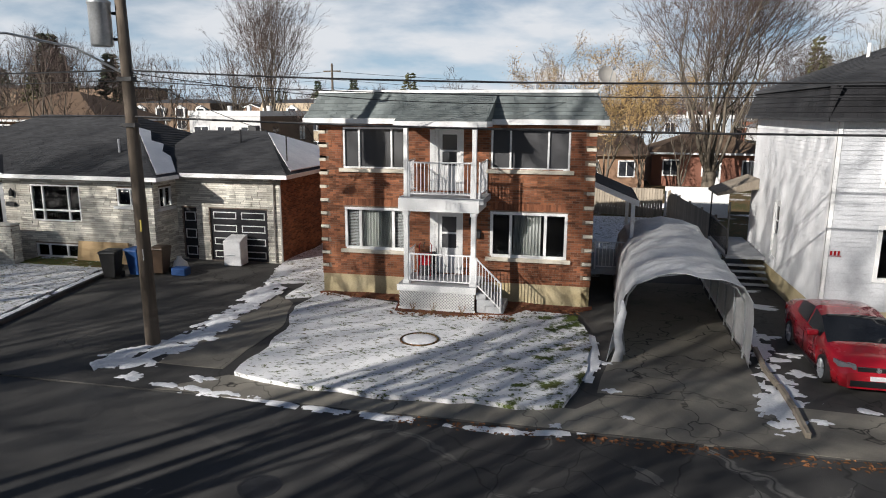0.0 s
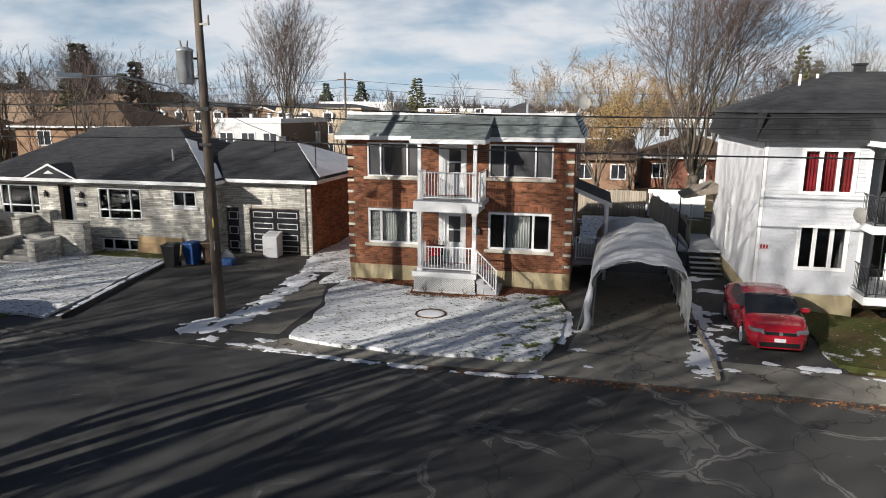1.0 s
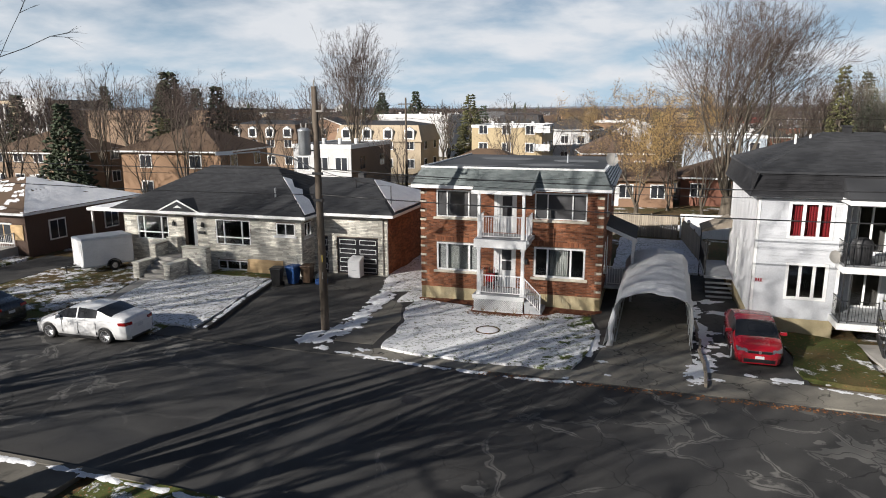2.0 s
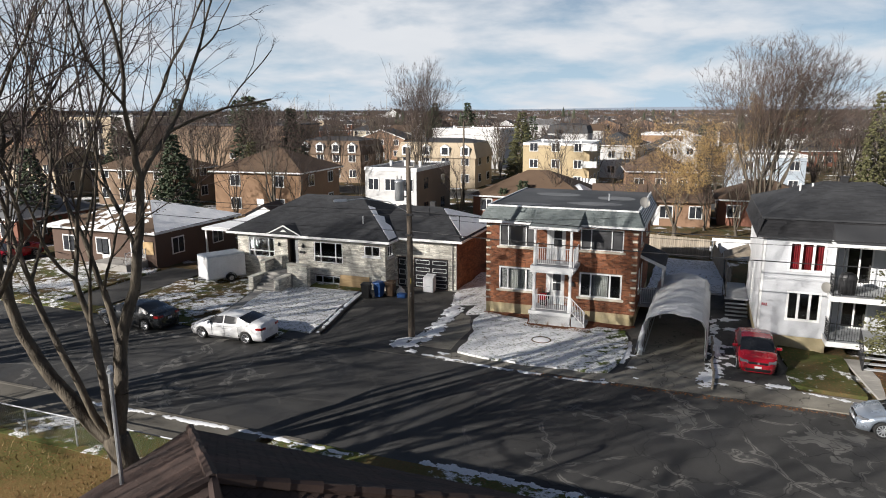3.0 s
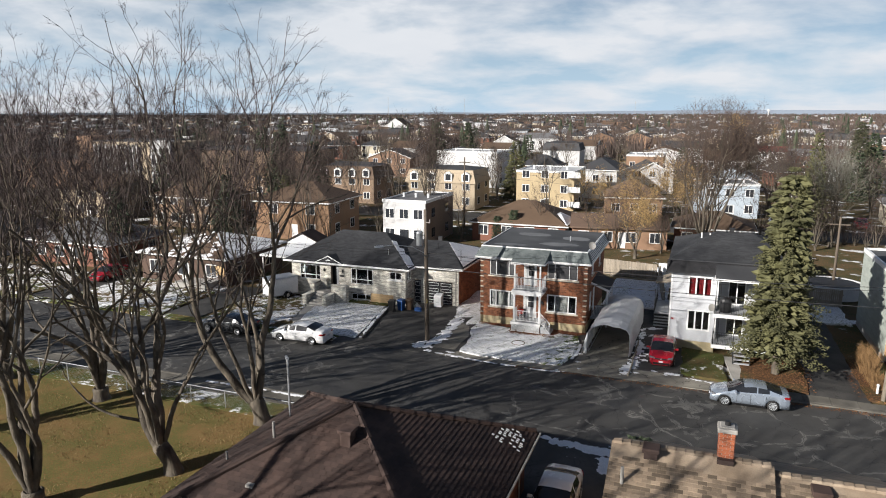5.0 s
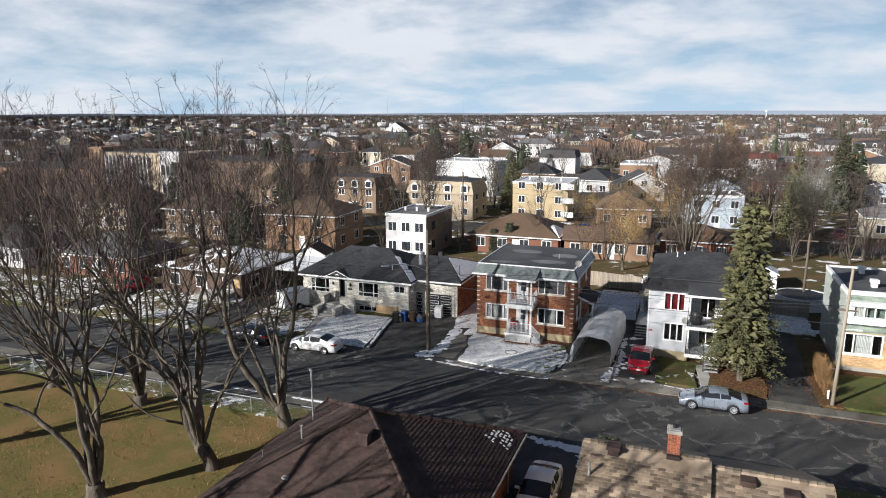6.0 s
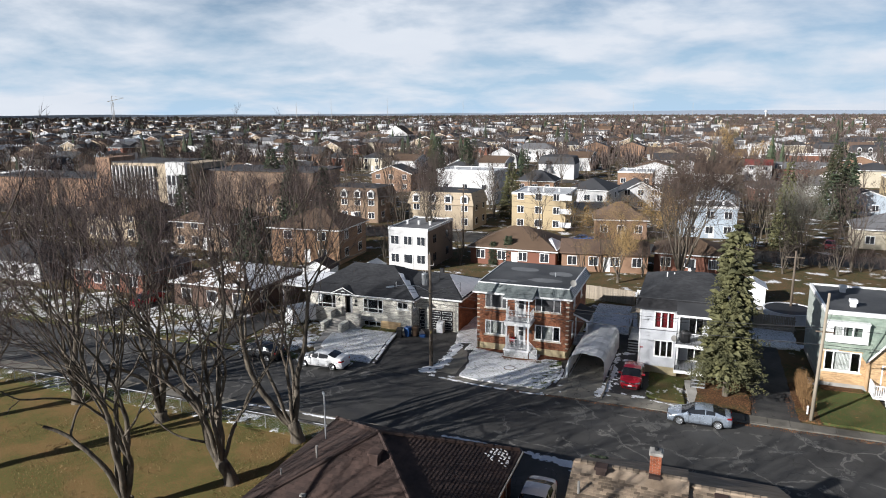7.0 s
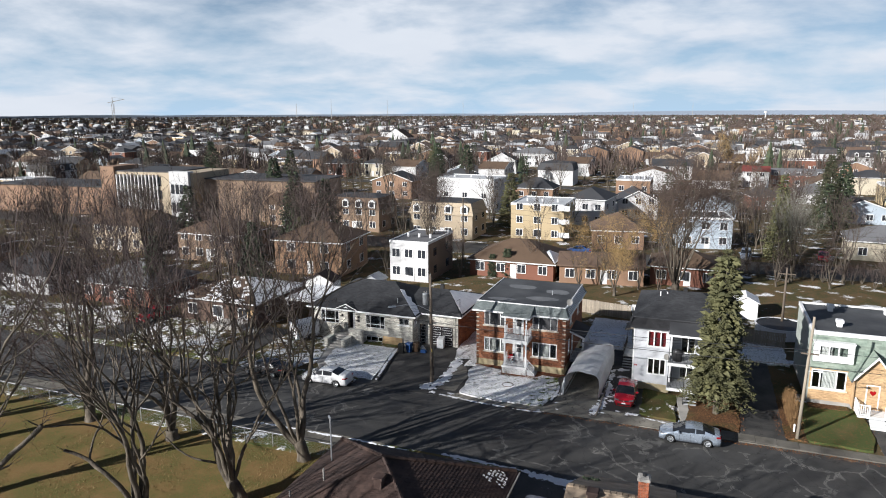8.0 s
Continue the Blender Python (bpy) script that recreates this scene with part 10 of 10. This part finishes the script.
far_house(-70.0, 4.5, 12.0, 9.0, 2.8, 0, "hip", F_WHITE, R_DARK, "white bungalow far down the street", storeys=1, rise=2.2, every=3.0)
far_house(-88.0, 5.0, 13.0, 9.0, 5.2, 0, "hip", F_ORANGE, R_BROWN, "two-storey brick house at the end of the street", rise=2.2, every=3.0)
far_house(-58.0, 30.0, 12.0, 9.0, 4.8, 0, "hip", F_BROWN, R_BROWN, "brown house among bare trees", rise=2.2, every=3.0)
far_house(-80.0, 32.0, 12.0, 9.0, 5.0, 0, "side", F_TAN, R_BROWN, "tan house among bare trees", rise=2.2, every=3.0)
far_house(-66.0, 66.0, 11.0, 9.0, 4.8, 0, "side", F_BROWN, R_BROWN, "brown house beyond the back street", rise=2.2, every=3.0)
far_house(48.0, 2.0, 10.0, 11.0, 5.4, 0, "hip", F_CREAM, R_DARK, "cream house beside the green house", rise=2.0, every=3.0)

# school beyond the park trees
school = thing("school", pose(-101.0, 64.0, -0.3, 0, 0, 4), "three-storey school with white panels and brick wings", "school")
part("main_block", Geo().box(-11, 0, 0, 11, 14, 11.2), F_TAN, school)
for i in range(12):
    x_ = -10.6 + i * 1.05
    part("fin", Geo().box(x_, -0.5, 1.5, x_ + 0.3, 0, 10.6), F_WHITE, school, "white concrete fin")
    for s in range(3):
        part("pane", Geo().box(x_ + 0.34, -0.08, 1.8 + s * 3.1, x_ + 1.0, 0.01, 3.9 + s * 3.1), M_FAR_GLASS, school)
part("white_wing", Geo().box(5, -0.9, 0, 10.2, 1.2, 11.6), F_WHITE, school)
for i in range(4):
    for s in range(2):
        win = part("window", Geo().box(5.4 + i * 1.22, -0.98, 2.2 + s * 4.2, 6.25 + i * 1.22, -0.88, 4.4 + s * 4.2), M_FAR_GLASS, school)
part("brick_wing", Geo().box(-52, 2, 0, -11, 16, 7.0), F_ORANGE, school)
part("brick_tower", Geo().box(-15, -0.5, 0, -11, 8, 12.4), F_ORANGE, school)
part("rear_wing", Geo().box(11.3, 4, 0, 40, 18, 9.5), F_BROWN, school)
part("roof", Geo().box(-52, 1.5, 7.0, -15, 16.5, 7.25).box(-11.5, 0, 11.2, 5, 14.5, 11.45).box(11.3, 3.6, 9.5, 40.5, 18.5, 9.8), R_DARK, school)

# ---- the town beyond: lots with houses and trees, thinning to the horizon ----
town = random.Random(77)
walls = [F_WHITE, F_WHITE, F_WHITE, F_CREAM, F_ORANGE, F_RED, F_TAN, F_YELLOW, F_BLUE, F_BROWN]
roofs = [R_DARK, R_DARK, R_GREY, R_BROWN, R_BROWN, R_GREY, R_WHITE, R_ORANGE, R_DARK, R_DARK]
kinds = []
for i in range(14):
    shape = ("hip", "gable", "flat", "side", "hip", "gable", "side", "mansard", "hip", "gable", "flat", "side", "hip", "gable")[i]
    two = i % 3 != 0
    wm = walls[(i * 3 + 1) % 10]
    rm = roofs[(i * 7 + 2) % 10]
    names = {F_WHITE: "white", F_CREAM: "cream", F_ORANGE: "orange brick", F_RED: "red brick", F_TAN: "tan", F_YELLOW: "yellow brick", F_BLUE: "blue-grey", F_BROWN: "brown"}
    kinds.append(far_house(-900 + 40 * i, -400, town.uniform(9, 13), town.uniform(8, 11), 5.2 if two else 3.0, 0, shape, wm, rm, f"{'two-storey' if two else 'low'} {names[wm]} house in the town beyond", storeys=2 if two else 1, rise=town.uniform(1.8, 3.0), every=3.6, group="houses of the town", dormers=3))
centre = Vector((-0.355, 0.935))
taken = [(-20, 34, 12), (-36, 32, 12), (-49, 70, 12), (-28, 68, 13), (-10, 74, 13), (-6, 41, 12), (7, 40, 10), (6.6, 68, 9), (-36, 106, 14), (6.8, 106, 9), (-3, 93, 9), (-25, 135, 10), (3, 134, 9), (21, 74, 9), (10, 206, 11), (37, 187, 9), (50, 192, 12), (36, 132, 8), (50, 72, 11), (54, 114, 10), (-52, 249, 13), (-88, 222, 9), (-56, 211, 10), (62, 261, 13), (-58, 34, 10), (-80, 36, 10), (-66, 70, 10), (-101, 70, 30), (-135, 75, 28), (-75, 75, 22)]
spots = []
for row in range(15):
    y0 = 84 + row * 31
    if abs(y0 - 162) < 10:
        y0 += 14
    for col in range(-40, 30):
        x = col * 17.5 + town.uniform(-3, 3) + (row % 2) * 6
        y = y0 + town.uniform(-4, 4)
        v = Vector((x - 19.6, y + 60.8))
        ang = math.degrees(math.atan2(centre.x * v.y - centre.y * v.x, centre.dot(v)))
        if abs(ang) > 37 or any(math.hypot(x - a, y - b) < r + 7 for a, b, r in taken):
            continue
        if town.random() < 0.80:
            spots.append((x, y))
for i, (x, y) in enumerate(spots[:290]):
    copy_thing(kinds[town.randrange(14)], pose(x, y, -0.3, 0, 0, town.choice((0, 0, 4, -5, 90, 180)) + town.uniform(-3, 3)))
for k in kinds:
    for o in (*k.children_recursive, k):
        bpy.data.objects.remove(o)

# bare trees of the town
far_kinds = []
for i, (h, wide_) in enumerate(((11, 3.6), (13, 3.4), (9, 3.4), (14.5, 4.4))):
    c = Crown(900 + i, h, wide_, 1.6, 0.034, step=h * 0.115, twigs=2, twig_len=h * 0.085, twig_r=0.03, up=0.05, wide=0.6, squat=0.58, kink=0.16, shoots=0.35, coarse=True)
    top = c.trunk(0.2, 1.6)
    for k in range(5):
        c.leader(top, 72 * k + 30 * i, 0.25 + 0.35 * c.rng.random(), 0.12)
    far_kinds.append((c.wood.mesh("trunk", True), c.fine.mesh("crown")))


def far_tree(k, x, y, s):
    t = thing("bare_tree", pose(x, y, -0.3, 0, 0, town.uniform(0, 360)) @ Matrix.Diagonal((s, s, s, 1)), "bare brown tree among the houses", "tree", "trees of the town")
    part("trunk", far_kinds[k][0], M_BARK, t)
    part("crown", far_kinds[k][1], M_TWIG_FAR, t)


count = 0
while count < 300:
    dist = 85 + 480 * town.random() ** 1.2
    a = radians(20.8) + radians(town.uniform(-36, 36))
    x, y = 19.6 - math.sin(a) * dist, -60.8 + math.cos(a) * dist
    if y < 62 or any(math.hypot(x - p, y - q) < r * 0.7 for p, q, r in taken) or any(math.hypot(x - p, y - q - 5) < 6.5 for p, q in spots):
        continue
    left = x < -40 and y < 130
    far_tree(town.randrange(4), x, y, town.uniform(0.7, 1.15) * (1.1 if left else 0.85))
    count += 1
for i in range(34):
    far_tree(town.randrange(4), town.uniform(-130, -62), town.uniform(12, 60), town.uniform(0.7, 1.1))
for i in range(46):
    dist = 140 + 420 * town.random()
    a = radians(20.8) + radians(town.uniform(-36, 36))
    x, y = 19.6 - math.sin(a) * dist, -60.8 + math.cos(a) * dist
    if any(math.hypot(x - p, y - q) < r for p, q, r in taken) or any(math.hypot(x - p, y - q - 5) < 7 for p, q in spots):
        continue
    s = town.uniform(0.5, 0.95)
    t = thing("spruce", pose(x, y, -0.3, 0, 0, town.uniform(0, 360)) @ Matrix.Diagonal((s, s, s, 1)), "dark conifer among the houses of the town", "tree", "conifers of the town")
    part("trunk", far_spruce[0], M_BARK, t)
    part("crown", far_spruce[1], M_NEEDLE_DARK, t)

# too far to tell apart: roofs, walls and woods as joined masses
masses = {}
for i in range(1150):
    dist = 400 + 2000 * town.random() ** 1.7
    a = radians(20.8) + radians(town.uniform(-37, 37))
    x, y = 19.6 - math.sin(a) * dist, -60.8 + math.cos(a) * dist
    w, d, h = town.uniform(7, 14), town.uniform(7, 10), town.choice((3.0, 4.5, 5.0, 5.5))
    t = town.choice((0, 1.5708)) + town.uniform(-0.2, 0.2)
    m = Matrix.Translation((x, y, -0.3)) @ Matrix.Rotation(t, 4, "Z")
    wk = town.choice(("w", "w", "w", "w", "c", "b", "o"))
    masses.setdefault(wk, Geo()).add(Geo().box(-w / 2, -d / 2, 0, w / 2, d / 2, h), m)
    rk = town.choice(("rd", "rd", "rg", "rg", "rw", "rb"))
    masses.setdefault(rk, Geo()).add(Geo().along_x([(-d / 2 - 0.4, h), (d / 2 + 0.4, h), (0, h + town.uniform(0.6, 2.6))], -w / 2 - 0.3, w / 2 + 0.3), m)
for key, mat, label in (("w", F_WHITE, "white walls of the distant town"), ("c", F_CREAM, "cream walls of the distant town"), ("b", F_BROWN, "brown walls of the distant town"), ("o", F_ORANGE, "brick walls of the distant town"), ("rd", R_DARK, "dark roofs of the distant town"), ("rg", R_GREY, "grey roofs of the distant town"), ("rw", R_WHITE, "pale roofs of the distant town"), ("rb", R_BROWN, "brown roofs of the distant town")):
    solo("distant_houses", masses[key], mat, label, "houses", kind="stuff")
woods, greens = Geo(), Geo()
for i in range(8800):
    dist = 260 + 3200 * town.random() ** 1.15
    a = radians(20.8) + radians(town.uniform(-37, 37))
    x, y = 19.6 - math.sin(a) * dist, -60.8 + math.cos(a) * dist
    h = town.uniform(6, 13)
    r = h * town.uniform(0.28, 0.42)
    if town.random() < 0.05:
        for k in range(5):
            z = h * (0.1 + 0.17 * k)
            rr = r * 0.75 * (1 - k / 5.5)
            greens.cyl((x, y, z), (x, y, z + h * 0.3), rr, 0.05, 5, False)
    else:
        for k in range(10):
            b, t = town.random() * 6.2832, town.random()
            p = Vector((x + 0.2 * r * math.cos(b), y + 0.2 * r * math.sin(b), h * 0.12))
            spike(woods, p, Vector((x + r * math.cos(b) * (0.3 + t), y + r * math.sin(b) * (0.3 + t), h * town.uniform(0.6, 1.0))), 0.22 + dist * 0.00018)
solo("distant_woods", woods, M_TWIG_FAR, "brown bare woods thinning towards the horizon", "woods", kind="stuff")
solo("distant_conifers", greens, M_NEEDLE_DARK, "scattered dark conifers towards the horizon", "trees", kind="stuff")
# horizon: low hills, water, masts and a tower crane
hill = Geo()
top_, low_ = [], []
for i in range(140):
    a = radians(20.8) + radians(40 - 80 * i / 139)
    x, y = 19.6 - math.sin(a) * 4300, -60.8 + math.cos(a) * 4300
    k = 11 + 8 * abs(noise.noise((i * 0.06, 0.5, 0))) + (10 if i > 85 else 0) * min(1, max(0, (i - 85) / 20))
    top_.append((x, y, k))
    low_.append((x, y, -0.3))
hill.loft([low_, top_], closed=False)
back_ = [(x * 1.06, y * 1.06, -0.3) for x, y, z in low_]
hill.loft([top_, back_], closed=False)
# distance haze is put into the hills' pale blue-grey colour
solo("distant_hills", hill, tone("far_hill_painted_haze", (0.20, 0.24, 0.30)), "low hills tinted haze-blue along the horizon", "hills", kind="structure")
solo("water", Geo().face((-3400, 1500, -0.2), (-2000, 2300, -0.2), (-2200, 2700, -0.2), (-3900, 1900, -0.2)), surf("still_water", (0.10, 0.13, 0.17), (0.15, 0.18, 0.22), 0.15, 0.01, 0.2, 0.0), "strip of pale water near the horizon", "water", kind="structure")


def at_bearing(left_deg, dist):
    a = radians(20.8 + left_deg)
    return 19.6 - math.sin(a) * dist, -60.8 + math.cos(a) * dist


x, y = at_bearing(25.6, 1500)
crane = thing("tower_crane", pose(x, y, 0, 0, 0, 30), "tall lattice tower crane on the horizon", "crane")
part("tower", Geo().cyl((-2.2, 0, 0), (-2.2, 0, 44), 0.5, None, 4).cyl((2.2, 0, 0), (2.2, 0, 44), 0.5, None, 4).cyl((0, 2.2, 0), (0, 2.2, 44), 0.5, None, 4), M_CONCRETE, crane)
part("jib", Geo().cyl((-9, 0, 45), (22, 0, 52), 0.7, None, 4).cyl((0, 0, 44), (0, 0, 56), 0.6, None, 4).cyl((0, 0, 56), (22, 0, 52), 0.25, None, 4), M_CONCRETE, crane)
for i, (b, dist, h) in enumerate(((12.0, 2600, 60), (9.2, 2800, 75), (4.6, 3000, 80), (-1.7, 2700, 70), (-15.5, 3000, 60), (-20.0, 2900, 55))):
    x, y = at_bearing(b, dist)
    solo("radio_mast", Geo().cyl((0, 0, 0), (0, 0, h), 1.0, 0.5, 4), M_CONCRETE, "thin radio mast on the horizon", "mast", "radio masts", m=pose(x, y, 0))
x, y = at_bearing(-25.2, 2300)
solo("water_tower", Geo().cyl((0, 0, 0), (0, 0, 18), 1.8, None, 10).cyl((0, 0, 18), (0, 0, 23), 4.6, 4, 14), F_WHITE, "white water tower on the horizon", "water tower", m=pose(x, y, 0))
